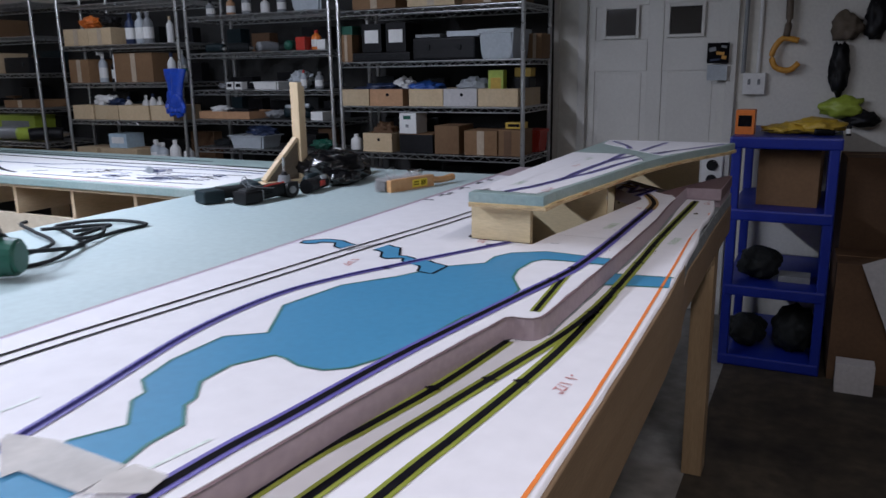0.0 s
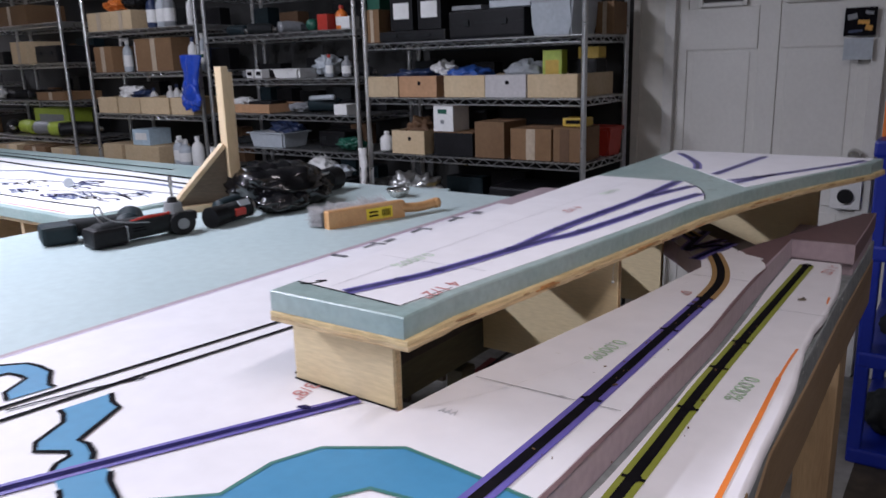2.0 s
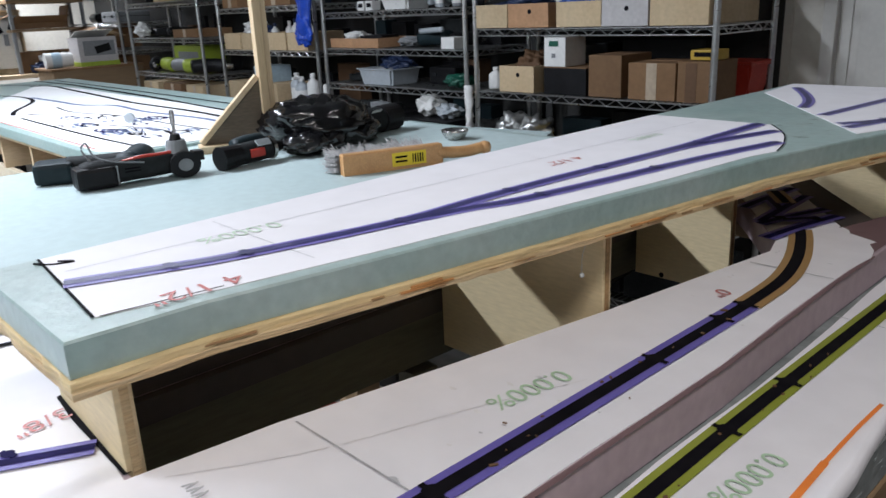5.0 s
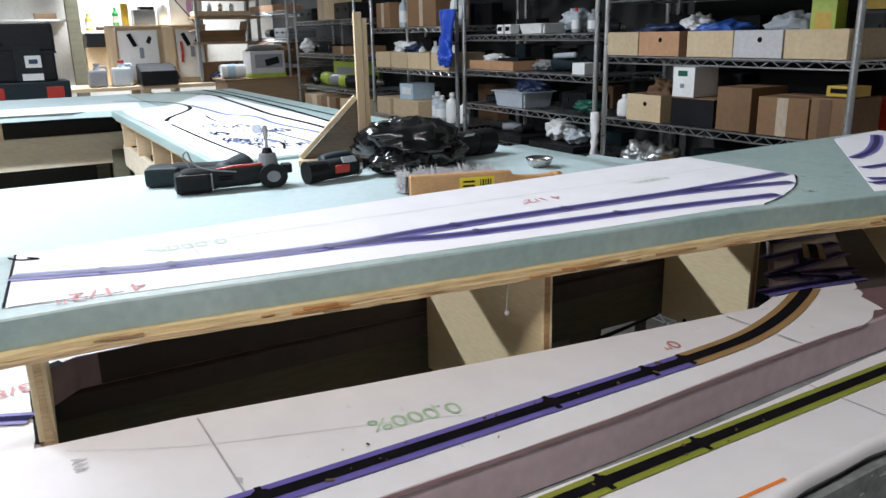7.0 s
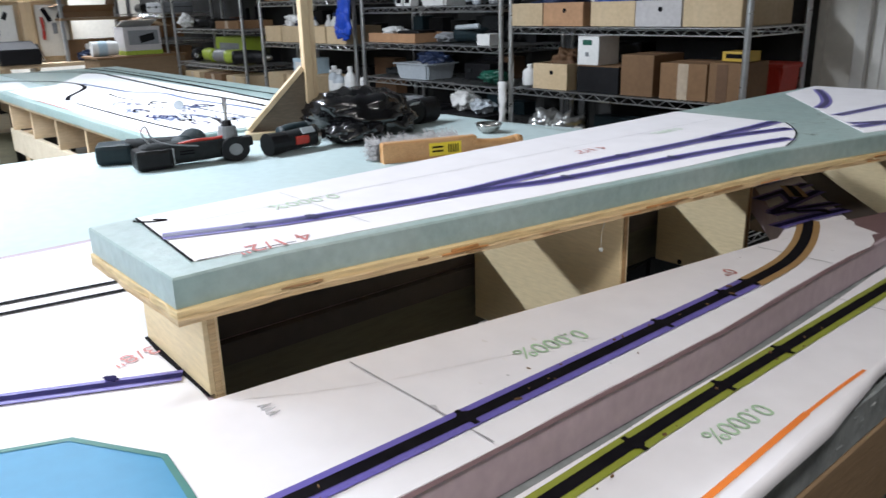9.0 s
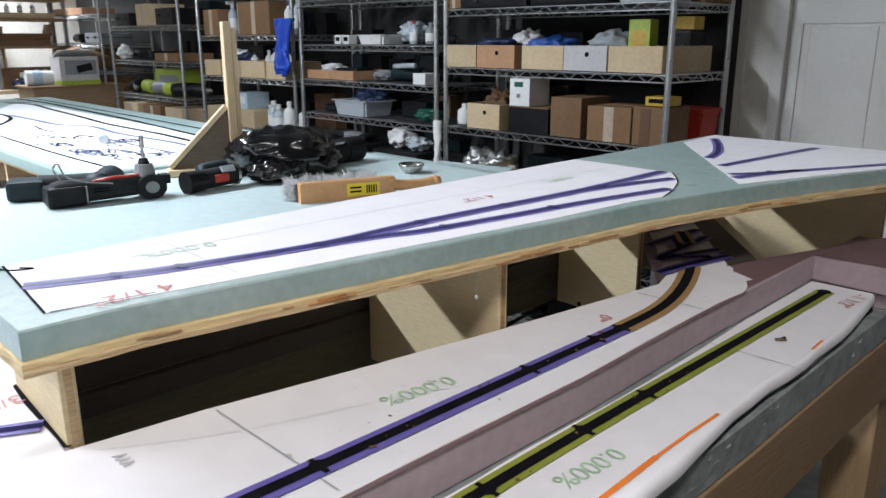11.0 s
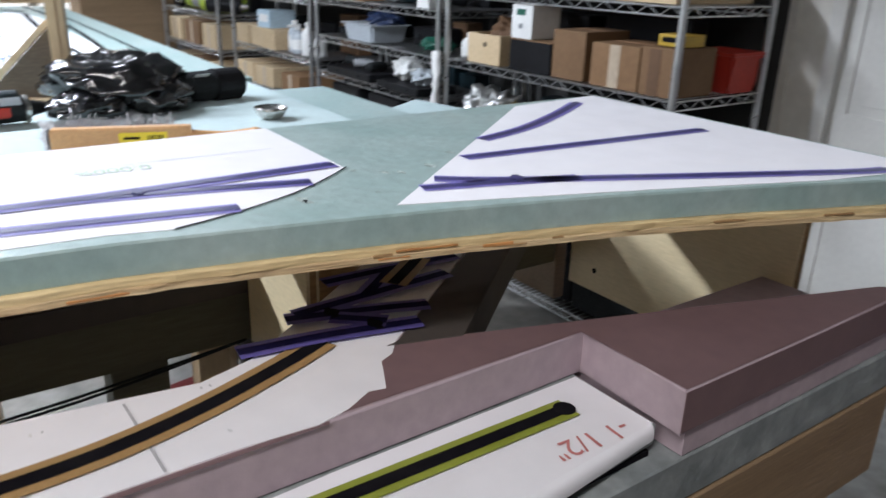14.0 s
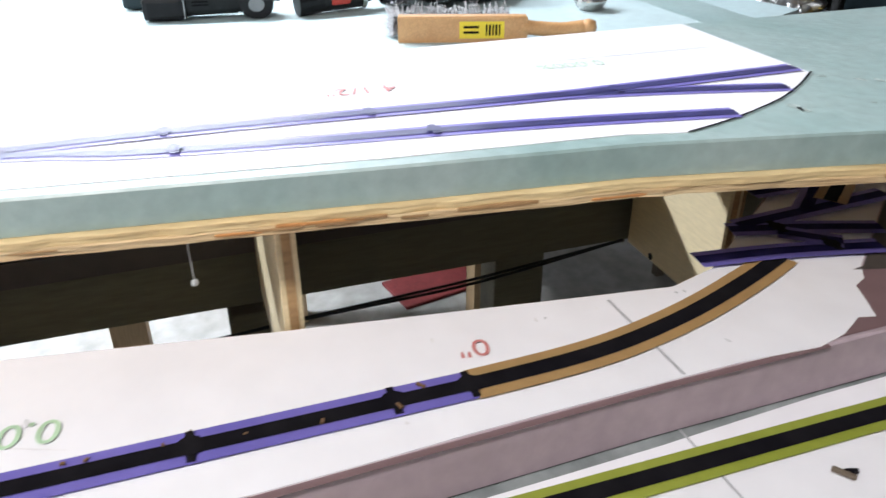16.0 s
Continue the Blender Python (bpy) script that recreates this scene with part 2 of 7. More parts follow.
ORANGEPL = material("orange_plastic", (0.75, 0.20, 0.03), 0.4, scale=9, fine=0.08)
YELLOWPL = material("yellow_plastic", (0.52, 0.34, 0.03), 0.45, other=(0.38, 0.26, 0.03), scale=9, fine=0.1)
LIME = material("lime_plastic", (0.36, 0.46, 0.05), 0.45, scale=9, fine=0.1)
GREENPL = material("green_plastic", (0.015, 0.10, 0.065), 0.4, scale=9, fine=0.1)
GREENLT = material("bright_green_plastic", (0.06, 0.36, 0.10), 0.4, scale=9, fine=0.1)
GREYPL = material("grey_plastic", (0.23, 0.24, 0.25), 0.45, scale=9, fine=0.1)
CLEAR = clear_plastic("clear_tub_plastic", (0.75, 0.80, 0.84))
FROST = material("frosted_plastic", (0.44, 0.48, 0.51), 0.35, other=(0.34, 0.38, 0.42), scale=7, fine=0.08)
BEECH = material("beech_handle", (0.60, 0.34, 0.145), 0.42, other=(0.50, 0.26, 0.10), scale=7, amount=0.6, fine=0.1, stretch=(6, 0.7, 6), coat=0.2)
BRISTLE = material("grey_bristle", (0.42, 0.41, 0.41), 0.8, scale=60, fine=0.35, bump=0.4, bump_scale=220)
LABELYEL = material("yellow_sticker", (0.86, 0.66, 0.03), 0.4, fine=0.02, scale=5)
GLASSDARK = material("dark_window_glass", (0.030, 0.026, 0.022), 0.08, spec=0.8, fine=0.05, bump=0)
BLUEBOX = material("blue_print_box", (0.03, 0.10, 0.38), 0.5, scale=8, fine=0.1)
NAVYPL = material("navy_plastic", (0.02, 0.035, 0.09), 0.4, scale=8, fine=0.1)
PEGWHITE = material("pegboard_white", (0.66, 0.645, 0.60), 0.6, other=(0.58, 0.56, 0.50), scale=3, fine=0.05)
DARKCARD = material("dark_brown_board", (0.125, 0.066, 0.030), 0.75, other=(0.085, 0.045, 0.022), scale=5, amount=0.7, fine=0.1)
# deck copies of the inks: glossier, and paled to paint in sheen
GLOSSPURPLE = material("glossy_purple_print", (0.20, 0.175, 0.52), 0.33, other=(0.18, 0.15, 0.46), scale=12, amount=0.6, fine=0.06, bump=0.04, spec=1.0)
GLOSSNAVY = material("glossy_navy_ink", (0.030, 0.028, 0.125), 0.33, other=(0.065, 0.06, 0.21), scale=30, fine=0.2, bump=0.04, spec=0.95)

# bridge hardboard, and painted shade on foam edges under the deck
BOARDSHADE = material("hardboard_and_shade", (0.060, 0.050, 0.044), 0.65, other=(0.045, 0.037, 0.032), scale=6, fine=0.1)
PACKTAPE = material("packing_tape", (0.44, 0.36, 0.27), 0.35, other=(0.36, 0.28, 0.19), scale=14, fine=0.1)
PALEBLUE = material("pale_blue_card", (0.42, 0.54, 0.62), 0.6, other=(0.34, 0.46, 0.55), scale=8, fine=0.1)
PALEPINE = material("pale_pine", (0.64, 0.57, 0.44), 0.6, other=(0.52, 0.44, 0.31), scale=4, amount=0.6, fine=0.1, bump=0.1, stretch=(5, 0.6, 5))
DULLRED = material("dull_red", (0.15, 0.022, 0.022), 0.7, fine=0.15)
# black for the added panels that paint shade under the tables
SHADEBOARD = material("under_table_shade", (0.012, 0.011, 0.010), 0.7, other=(0.022, 0.019, 0.016), scale=4, amount=0.7, fine=0.2)

# ---- mesh helpers ----
from mathutils.geometry import tessellate_polygon


def finish(bm, smooth=False):
    me = bpy.data.meshes.new("mesh")
    bmesh.ops.recalc_face_normals(bm, faces=bm.faces)
    if smooth:
        for f in bm.faces:
            f.smooth = True
    bm.to_mesh(me)
    bm.free()
    return me


def part(name, bm, mat, parent=None, label="", smooth=False):
    ob = new(name, finish(bm, smooth))
    ob.data.materials.append(mat)
    if parent:
        ob.parent = parent
    if label:
        ob["label"] = label
    return ob


def thing(name, m, label, category, group="", kind=""):
    ob = new(name)
    ob.empty_display_size = 0.05
    ob.matrix_world = m
    return tagged(ob, label, category, group, kind)


def solid(name, bm, mat, m, label, category, group="", kind="", smooth=False):
    ob = part(name, bm, mat, None, "", smooth)
    ob.matrix_world = m
    return tagged(ob, label, category, group, kind)


def box(bm, c, s, rz=0.0, bevel=0.0, rx=0.0, ry=0.0):
    r = bmesh.ops.create_cube(bm, size=1, matrix=pose(c[0], c[1], c[2], rx, ry, rz) @ Matrix.Diagonal((s[0], s[1], s[2], 1)))
    if bevel:
        edges = {e for v in r["verts"] for e in v.link_edges}
        bmesh.ops.bevel(bm, geom=list(edges), offset=bevel, segments=2, affect="EDGES", profile=0.6)
    return bm


def boxm(c, s, rz=0.0, bevel=0.0, rx=0.0, ry=0.0):
    return box(bmesh.new(), c, s, rz, bevel, rx, ry)


def rod(bm, a, b, r0, r1=None, seg=10, caps=True):
    a, b = Vector(a), Vector(b)
    q = (b - a).to_track_quat("Z", "Y").to_matrix().to_4x4()
    bmesh.ops.create_cone(bm, cap_ends=caps, segments=seg, radius1=r0, radius2=r0 if r1 is None else r1, depth=(b - a).length, matrix=Matrix.Translation((a + b) / 2) @ q)
    return bm


def lathe(profile, seg=20):
    """Turned form: (radius, height) pairs from the bottom up."""
    bm = bmesh.new()
    rings = [[bm.verts.new((r * math.cos(2 * math.pi * k / seg), r * math.sin(2 * math.pi * k / seg), z)) for k in range(seg)] for r, z in profile]
    for p, q in zip(rings, rings[1:]):
        for k in range(seg):
            bm.faces.new((p[k], p[(k + 1) % seg], q[(k + 1) % seg], q[k]))
    bm.faces.new(rings[0])
    bm.faces.new(rings[-1])
    return bm


def prism(poly, z0, z1, bevel=0.0):
    bm = bmesh.new()
    n = len(poly)
    caps = tessellate_polygon([[Vector((x, y, 0)) for x, y in poly]])
    area = sum(poly[k][0] * poly[(k + 1) % n][1] - poly[(k + 1) % n][0] * poly[k][1] for k in range(n))
    inset = []
    for k in range(n):
        a, b, c = Vector(poly[k - 1]), Vector(poly[k]), Vector(poly[(k + 1) % n])
        u, w = (b - a).normalized(), (c - b).normalized()
        nrm = Vector((-(u + w).y, (u + w).x))
        nrm = nrm.normalized() * (1 if area > 0 else -1) if nrm.length > 1e-6 else Vector((0, 0))
        inset.append(b + nrm * bevel)
    levels = [[(x, y, z0) for x, y in poly], [(x, y, z1 - bevel) for x, y in poly]]
    if bevel:
        levels.append([(p.x, p.y, z1) for p in inset])
    rings = [[bm.verts.new(p) for p in lv] for lv in levels]
    for p, q in zip(rings, rings[1:]):
        for k in range(n):
            bm.faces.new((p[k], p[(k + 1) % n], q[(k + 1) % n], q[k]))
    for t in caps:
        bm.faces.new([rings[0][k] for k in t])
        bm.faces.new([rings[-1][k] for k in t])
    return bm


def curve(points, n=8):
    """Rounded run through the points."""
    P = [Vector((*p, 0)[:3]) if len(p) == 2 else Vector(p) for p in points]
    out = []
    for i in range(len(P) - 1):
        a, b, c, d = P[max(i - 1, 0)], P[i], P[i + 1], P[min(i + 2, len(P) - 1)]
        for k in range(n):
            t = k / n
            out.append(0.5 * ((2 * b) + (c - a) * t + (2 * a - 5 * b + 4 * c - d) * t * t + (3 * b - a - 3 * c + d) * t ** 3))
    return out + [P[-1]]


def ribbon(points, width, z, thick=0.0003, n=8, offset=0.0, bm=None):
    """Printed line of a given width along a rounded run; offset moves it sideways."""
    pts = curve(points, n) if n else [Vector((p[0], p[1], 0)) for p in points]
    bm = bm or bmesh.new()
    prev = None
    for i, p in enumerate(pts):
        d = (pts[min(i + 1, len(pts) - 1)] - pts[max(i - 1, 0)]).normalized()
        s = Vector((-d.y, d.x, 0))
        zz = z + p.z
        a, b = p + s * (offset + width / 2), p + s * (offset - width / 2)
        row = [bm.verts.new((a.x, a.y, zz)), bm.verts.new((b.x, b.y, zz))]
        if prev:
            bm.faces.new((prev[0], prev[1], row[1], row[0]))
        prev = row
    for f in bm.faces:
        f.normal_update()
    return bm


def flat(poly, z):
    bm = bmesh.new()
    vs = [bm.verts.new((x, y, z)) for x, y in poly]
    for t in tessellate_polygon([[Vector((x, y, 0)) for x, y in poly]]):
        bm.faces.new([vs[k] for k in t])
    return bm


def tube(points, r, seg=8, n=6, bm=None):
    pts = curve(points, n)
    bm = bm or bmesh.new()
    prev = None
    side = Vector((0, 0, 1))
    for i, p in enumerate(pts):
        d = (pts[min(i + 1, len(pts) - 1)] - pts[max(i - 1, 0)]).normalized()
        u = d.cross(side)
        u = u.normalized() if u.length > 1e-4 else Vector((1, 0, 0))
        w = u.cross(d)
        ring = [bm.verts.new(p + (u * math.cos(2 * math.pi * k / seg) + w * math.sin(2 * math.pi * k / seg)) * r) for k in range(seg)]
        if prev:
            for k in range(seg):
                bm.faces.new((prev[k], prev[(k + 1) % seg], ring[(k + 1) % seg], ring[k]))
        else:
            bm.faces.new(ring)
        prev = ring
    bm.faces.new(prev)
    return bm


def lump(size, seed, rough=0.25, sub=3, scale=2.5):
    """Crumpled closed form of about that size, resting on z = 0."""
    bm = bmesh.new()
    bmesh.ops.create_icosphere(bm, subdivisions=sub, radius=1)
    for v in bm.verts:
        k = 1 + rough * noise.noise(v.co * scale + Vector((seed, 0, 0))) + 0.5 * rough * noise.noise(v.co * scale * 2.3 + Vector((0, seed, 0)))
        v.co = Vector((v.co.x * size[0] / 2, v.co.y * size[1] / 2, v.co.z * size[2] / 2)) * k
    low = min(v.co.z for v in bm.verts)
    for v in bm.verts:
        v.co.z = max(v.co.z - low - 0.06 * size[2], 0)
    return bm


def lettering(name, text, size, m, mat, parent, label=""):
    data = bpy.data.curves.new(name, "FONT")
    data.body, data.size, data.align_x, data.align_y = text, size, "CENTER", "CENTER"
    tmp = new("tmp", data)
    bpy.context.view_layer.update()
    me = bpy.data.meshes.new_from_object(tmp.evaluated_get(bpy.context.evaluated_depsgraph_get()))
    bpy.data.objects.remove(tmp)
    ob = new(name, me)
    me.materials.clear()
    me.materials.append(mat)
    ob.parent = parent
    ob.matrix_local = m
    if label:
        ob["label"] = label
    return ob

# ---- the room ----
T = 1.060          # upper paper level of the layout
L = 1.022          # lower trough and bare foam sheet, one and a half inches down
D = T + 0.1143     # raised deck, four and a half inches up
WX0, WX1, WY0, WY1, H = -9.1, 1.7, -3.4, 4.62, 2.6

# from here east the floor colour carries painted shade
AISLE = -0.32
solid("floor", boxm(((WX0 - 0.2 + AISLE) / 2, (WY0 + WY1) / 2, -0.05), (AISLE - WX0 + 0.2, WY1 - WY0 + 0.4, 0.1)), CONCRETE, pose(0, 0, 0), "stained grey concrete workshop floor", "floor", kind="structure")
solid("floor", boxm(((WX1 + 0.2 + AISLE) / 2, (WY0 + WY1) / 2, -0.05), (WX1 + 0.2 - AISLE, WY1 - WY0 + 0.4, 0.1)), SHADEFLOOR, pose(0, 0, 0), "mottled brown aisle floor with table shade painted in", "floor", kind="structure")
solid("ceiling", boxm(((WX0 + WX1) / 2, (WY0 + WY1) / 2, H + 0.05), (WX1 - WX0 + 0.4, WY1 - WY0 + 0.4, 0.1)), CEILING, pose(0, 0, 0), "unseen workshop ceiling, grey to cut bounced light", "ceiling", kind="structure")
solid("wall_west", boxm((WX0 - 0.06, (WY0 + WY1) / 2, H / 2), (0.12, WY1 - WY0, H)), WHITEWALL, pose(0, 0, 0), "white painted wall behind the workbench", "wall", kind="structure")
solid("wall_east", boxm((WX1 + 0.06, (WY0 + WY1) / 2, H / 2), (0.12, WY1 - WY0, H)), DULLWALL, pose(0, 0, 0), "unseen workshop wall, dulled to cut bounced light", "wall", kind="structure")
solid("wall_south", boxm(((WX0 + WX1) / 2, WY0 - 0.06, H / 2), (WX1 - WX0, 0.12, H)), DULLWALL, pose(0, 0, 0), "unseen workshop wall, dulled to cut bounced light", "wall", kind="structure")

DX0, DX1 = -1.335, -0.445
wall = bmesh.new()
box(wall, ((-1.50 + DX0) / 2, WY1 + 0.06, H / 2), (DX0 + 1.50, 0.12, H))
box(wall, ((WX1 + DX1) / 2, WY1 + 0.06, H / 2), (WX1 - DX1, 0.12, H))
box(wall, ((DX0 + DX1) / 2, WY1 + 0.06, (2.06 + H) / 2), (DX1 - DX0, 0.12, H - 2.06))
solid("wall_north", wall, WHITEWALL, pose(0, 0, 0), "white panelled workshop wall behind the wire shelves", "wall", kind="structure")
ZB = 2.05      # top of the wall part coloured dark as shade
solid("wall_north_rack", boxm(((WX0 - 1.50) / 2, WY1 + 0.06, ZB / 2), (-1.50 - WX0, 0.118, ZB)), SHADEWALL, pose(0, 0, 0), "wall behind the wire shelves, painted dark as rack shade", "wall", kind="structure")
solid("wall_north_upper", boxm(((WX0 - 1.50) / 2, WY1 + 0.06, (ZB + H) / 2), (-1.50 - WX0, 0.118, H - ZB)), WHITEWALL, pose(0, 0, 0), "white wall above the part painted dark", "wall", kind="structure")
for sx in (-1.48, 0.78):
    solid("trim", boxm((sx, WY1 - 0.006, H / 2), (0.035, 0.012, H - 0.02), bevel=0.003), WHITEWALL, pose(0, 0, 0), "white vertical batten over a wall joint", "trim", kind="structure")

door = thing("door_1", pose((DX0 + DX1) / 2, WY1, 0), "closed white panelled door with two small top windows", "door", kind="structure")
dw = DX1 - DX0
for sx in (-1, 1):
    part("jamb", boxm((sx * (dw / 2 - 0.02), -0.005, 1.03), (0.05, 0.05, 2.06), bevel=0.004), DOORPAINT, door)
part("head", boxm((0, -0.005, 2.045), (dw - 0.08, 0.05, 0.04), bevel=0.004), DOORPAINT, door)
slab = bmesh.new()
box(slab, (0, 0.024, 1.015), (dw - 0.09, 0.03, 2.02))
for sx in (-0.395, 0, 0.395):
    box(slab, (sx, 0.012, 1.015), (0.085, 0.02, 2.02), bevel=0.003)
for zz, hh in ((0.12, 0.22), (0.83, 0.16), (1.51, 0.18), (1.905, 0.23)):
    for sx in (-0.2, 0.2):
        box(slab, (sx, 0.012, zz), (0.31, 0.02, hh), bevel=0.003)
leaf = part("door_leaf", slab, DOORPAINT, door)
for sx, wx in ((-0.2, -0.2), (0.2, 0.165)):
    for zz, hh in ((0.49, 0.46), (1.175, 0.47)):
        part("panel", boxm((sx, 0.011, zz), (0.25, 0.012, hh), bevel=0.004), DOORPAINT, leaf)
    part("door_window", boxm((wx, 0.004, 1.698), (0.175, 0.008, 0.15)), GLASSDARK, leaf, "small dark glass pane")
    fr = bmesh.new()
    for a in (-1, 1):
        box(fr, (wx + a * 0.096, 0.000, 1.698), (0.018, 0.026, 0.186), bevel=0.003)
        box(fr, (wx, 0.000, 1.698 + a * 0.084), (0.174, 0.026, 0.018), bevel=0.003)
    part("window_frame", fr, DOORPAINT, leaf)
part("door_knob", rod(rod(bmesh.new(), (0.38, 0.0, 0.98), (0.38, -0.05, 0.98), 0.012), (0.38, -0.045, 0.98), (0.38, -0.075, 0.98), 0.028, 0.022, 14), STEEL, leaf)

# assumed housings above the unseen lamps
for i, (lx, ly, ll, lp) in enumerate(LAMPS):
    fx = thing("unseen_ceiling_light", pose(lx, ly, H), "assumed white twin tube fixture, out of view", "ceiling light", "ceiling lights")
    part("housing", boxm((0, 0, -0.02), (0.2, ll + 0.06, 0.04), bevel=0.006), DOORPAINT, fx)

# ---- benchwork ----
table = thing("layout_table", pose(0, 0, 0), "wooden model railway benchwork topped with foam board", "table")
YF, YN = 2.88, -1.1      # far and near ends
# bare foam sheet, base level
part("foam_sheet", prism([(-1.97, YN), (-1.06, YN), (-1.06, YF), (-1.972, YF)], L - 0.026, L, 0.002), SKYFOAM, table, "pale blue-green foam board")
# raised slab, near part with its notch, open under the deck
FRONT = [(-0.53, 0.0), (-0.466, 0.459), (-0.445, 0.672), (-0.394, 1.052), (-0.384, 1.060), (-0.366, 1.060), (-0.352, 1.064), (-0.344, 1.076), (-0.341, 1.096), (-0.336, 1.53), (-0.336, 1.95), (-0.346, 2.18), (-0.350, 2.40), (-0.354, 2.535)]
TAIL = [(-0.247, 2.530), (-0.248, 2.70), (-0.251, 2.868)]
BACK = [(-0.272, 2.848), (-0.340, 2.640), (-0.402, 2.445), (-0.494, 2.553), (-0.690, 2.79), (-0.695, 2.60), (-0.541, 2.407), (-0.449, 2.287), (-0.436, 2.245), (-0.447, 2.16), (-0.470, 1.98), (-0.497, 1.80), (-0.520, 1.66), (-0.530, 1.56), (-0.685, 1.575), (-0.712, 1.60), (-0.714, 2.56), (-0.716, 2.865), (-1.06, 2.865), (-1.06, YN), (-0.53, YN)]
slab_main = FRONT + TAIL + BACK
part("mauve_foam_slab", prism(slab_main, L + 0.0005, T - 0.0008, 0.0012), MAUVE, table, "mauve foam board")
skin = [(-0.354, 2.532), (-0.248, 2.532), (-0.249, 2.70), (-0.252, 2.867), (-0.272, 2.847), (-0.340, 2.640), (-0.402, 2.445), (-0.42, 2.38), (-0.352, 2.30)]
part("mauve_face", flat(skin, T - 0.0002), MAUVETOP, table, "bare mauve foam top")
part("bridge_board", prism([(-0.399, 2.446), (-0.4915, 2.555), (-0.690, 2.795), (-0.690, 2.74), (-0.515, 2.517), (-0.419, 2.396), (-0.416, 2.384)], L - 0.004, T + 0.0004, 0.0008), BOARDSHADE, table, "dark brown hardboard bridge")
# thin side strip in the same colour as the top
part("mauve_face", prism([(-0.2470, 2.5305), (-0.2464, 2.5305), (-0.2474, 2.70), (-0.2504, 2.8675), (-0.2510, 2.8675), (-0.2480, 2.70)], L + 0.002, T - 0.002), MAUVETOP, table, "darker side face of the foam")
part("mauve_lower_layer", prism([(-0.2495, 2.540), (-0.2505, 2.70), (-0.2535, 2.862), (-0.40, 2.862), (-0.40, 2.540)], L - 0.0225, L - 0.0005, 0.001), MAUVE, table)
# mauve foam layer, its under-deck shade put into the colour
part("shaded_edge_layer", boxm((-0.715, 2.22, L - 0.012), (0.028, 1.30, 0.024)), BOARDSHADE, table)
# trough bed and ledge
bed = [(-0.55, YN), (-0.196, YN), (-0.197, 0.65), (-0.203, 1.0), (-0.211, 1.4), (-0.222, 1.70), (-0.227, 1.835), (-0.233, 1.936), (-0.245, 2.06), (-0.2485, 2.145), (-0.2445, 2.235), (-0.2495, 2.35), (-0.2585, 2.43), (-0.268, 2.529), (-0.36, 2.529), (-0.36, 1.0), (-0.46, 1.0)]
part("trough_bed", prism(bed, L - 0.0185, L - 0.001, 0.001), GREYFOAM, table)
ledge = part("foam_ledge", prism([(-0.60, YN), (-0.196, YN), (-0.197, 0.65), (-0.204, 1.0), (-0.212, 1.4), (-0.225, 1.70), (-0.239, 1.86), (-0.241, 2.1), (-0.247, 2.4), (-0.249, 2.866), (-0.40, 2.866), (-0.60, 1.0)], L - 0.064, L - 0.0235, 0.0015), GREYFOAM, table, "scuffed grey foam ledge")
part("fascia", prism([(-0.222, YN), (-0.196, YN), (-0.197, 0.65), (-0.203, 1.0), (-0.211, 1.4), (-0.223, 1.70), (-0.237, 1.86), (-0.239, 2.1), (-0.245, 2.4), (-0.247, 2.868), (-0.268, 2.868), (-0.266, 2.4), (-0.260, 1.9), (-0.232, 1.4), (-0.224, 1.0)], L - 0.165, L - 0.066, 0.002), FASCIA, table, "varnished wooden side board")
part("edge_strip", prism([(-0.1955, YN), (-0.188, YN), (-0.189, 0.65), (-0.195, 1.0), (-0.203, 1.4), (-0.216, 1.66), (-0.2205, 1.66), (-0.2105, 1.4), (-0.2025, 1.0), (-0.1965, 0.65)], L - 0.166, L - 0.003, 0.0015), FASCIA, table)
part("end_board", boxm((-0.31, 2.855, 0.90), (0.085, 0.02, 0.10), bevel=0.002), FASCIA, table)
part("end_board", boxm((-1.34, 2.868, 0.93), (1.24, 0.02, 0.12), bevel=0.002), FASCIA, table)
leaf_ = part("end_leaf", boxm((-1.74, 3.056, 0.937), (0.96, 0.356, 0.026), bevel=0.002), DECKFOAM, table, "low green foam leaf")
for lx in (-2.10, -1.40):
    part("bracket", boxm((lx, 3.05, 0.908), (0.04, 0.345, 0.03), bevel=0.002), OLDSHADEWOOD, leaf_)
# thin dark strip painting shade over the mauve edge
part("inner_edge_shade", boxm((-0.7122, 2.10, (L + T) / 2), (0.0016, 0.96, T - L - 0.003)), BOARDSHADE, table, "foam edge painted dark with under-deck shade")
# joist wood darkened, the deck's shade is in its colour
part("joist", boxm((-0.725, 2.1, 0.967), (0.02, 1.5, 0.066), bevel=0.002), OLDSHADEWOOD, table, "wooden joist, deck shade painted into its dark olive")
part("joist", boxm((-1.95, 0.42, 0.94), (0.022, 2.95, 0.11), bevel=0.002), PINE, table)
for yy in (-0.9, 0.0, 0.72, 1.40):
    part("cross_joist", boxm((-1.10, yy, 0.94), (1.70, 0.02, 0.10), bevel=0.002), PINE, table)
part("brace_post", boxm((-0.76, 2.27, 0.475), (0.045, 0.06, 0.95), bevel=0.003), OLDSHADEWOOD, table)
part("brace_post", boxm((-0.735, 1.97, 0.46), (0.03, 0.04, 0.92), bevel=0.003), OLDSHADEWOOD, table)
for lx, ly in ((-0.26, -0.4), (-0.297, 2.665), (-1.9, -0.4), (-1.9, 1.7), (-1.9, 2.7)):
    part("leg", boxm((lx, ly, 0.44), (0.07, 0.09, 0.88), bevel=0.004), LEGWOOD, table)

rc = random.Random(17)
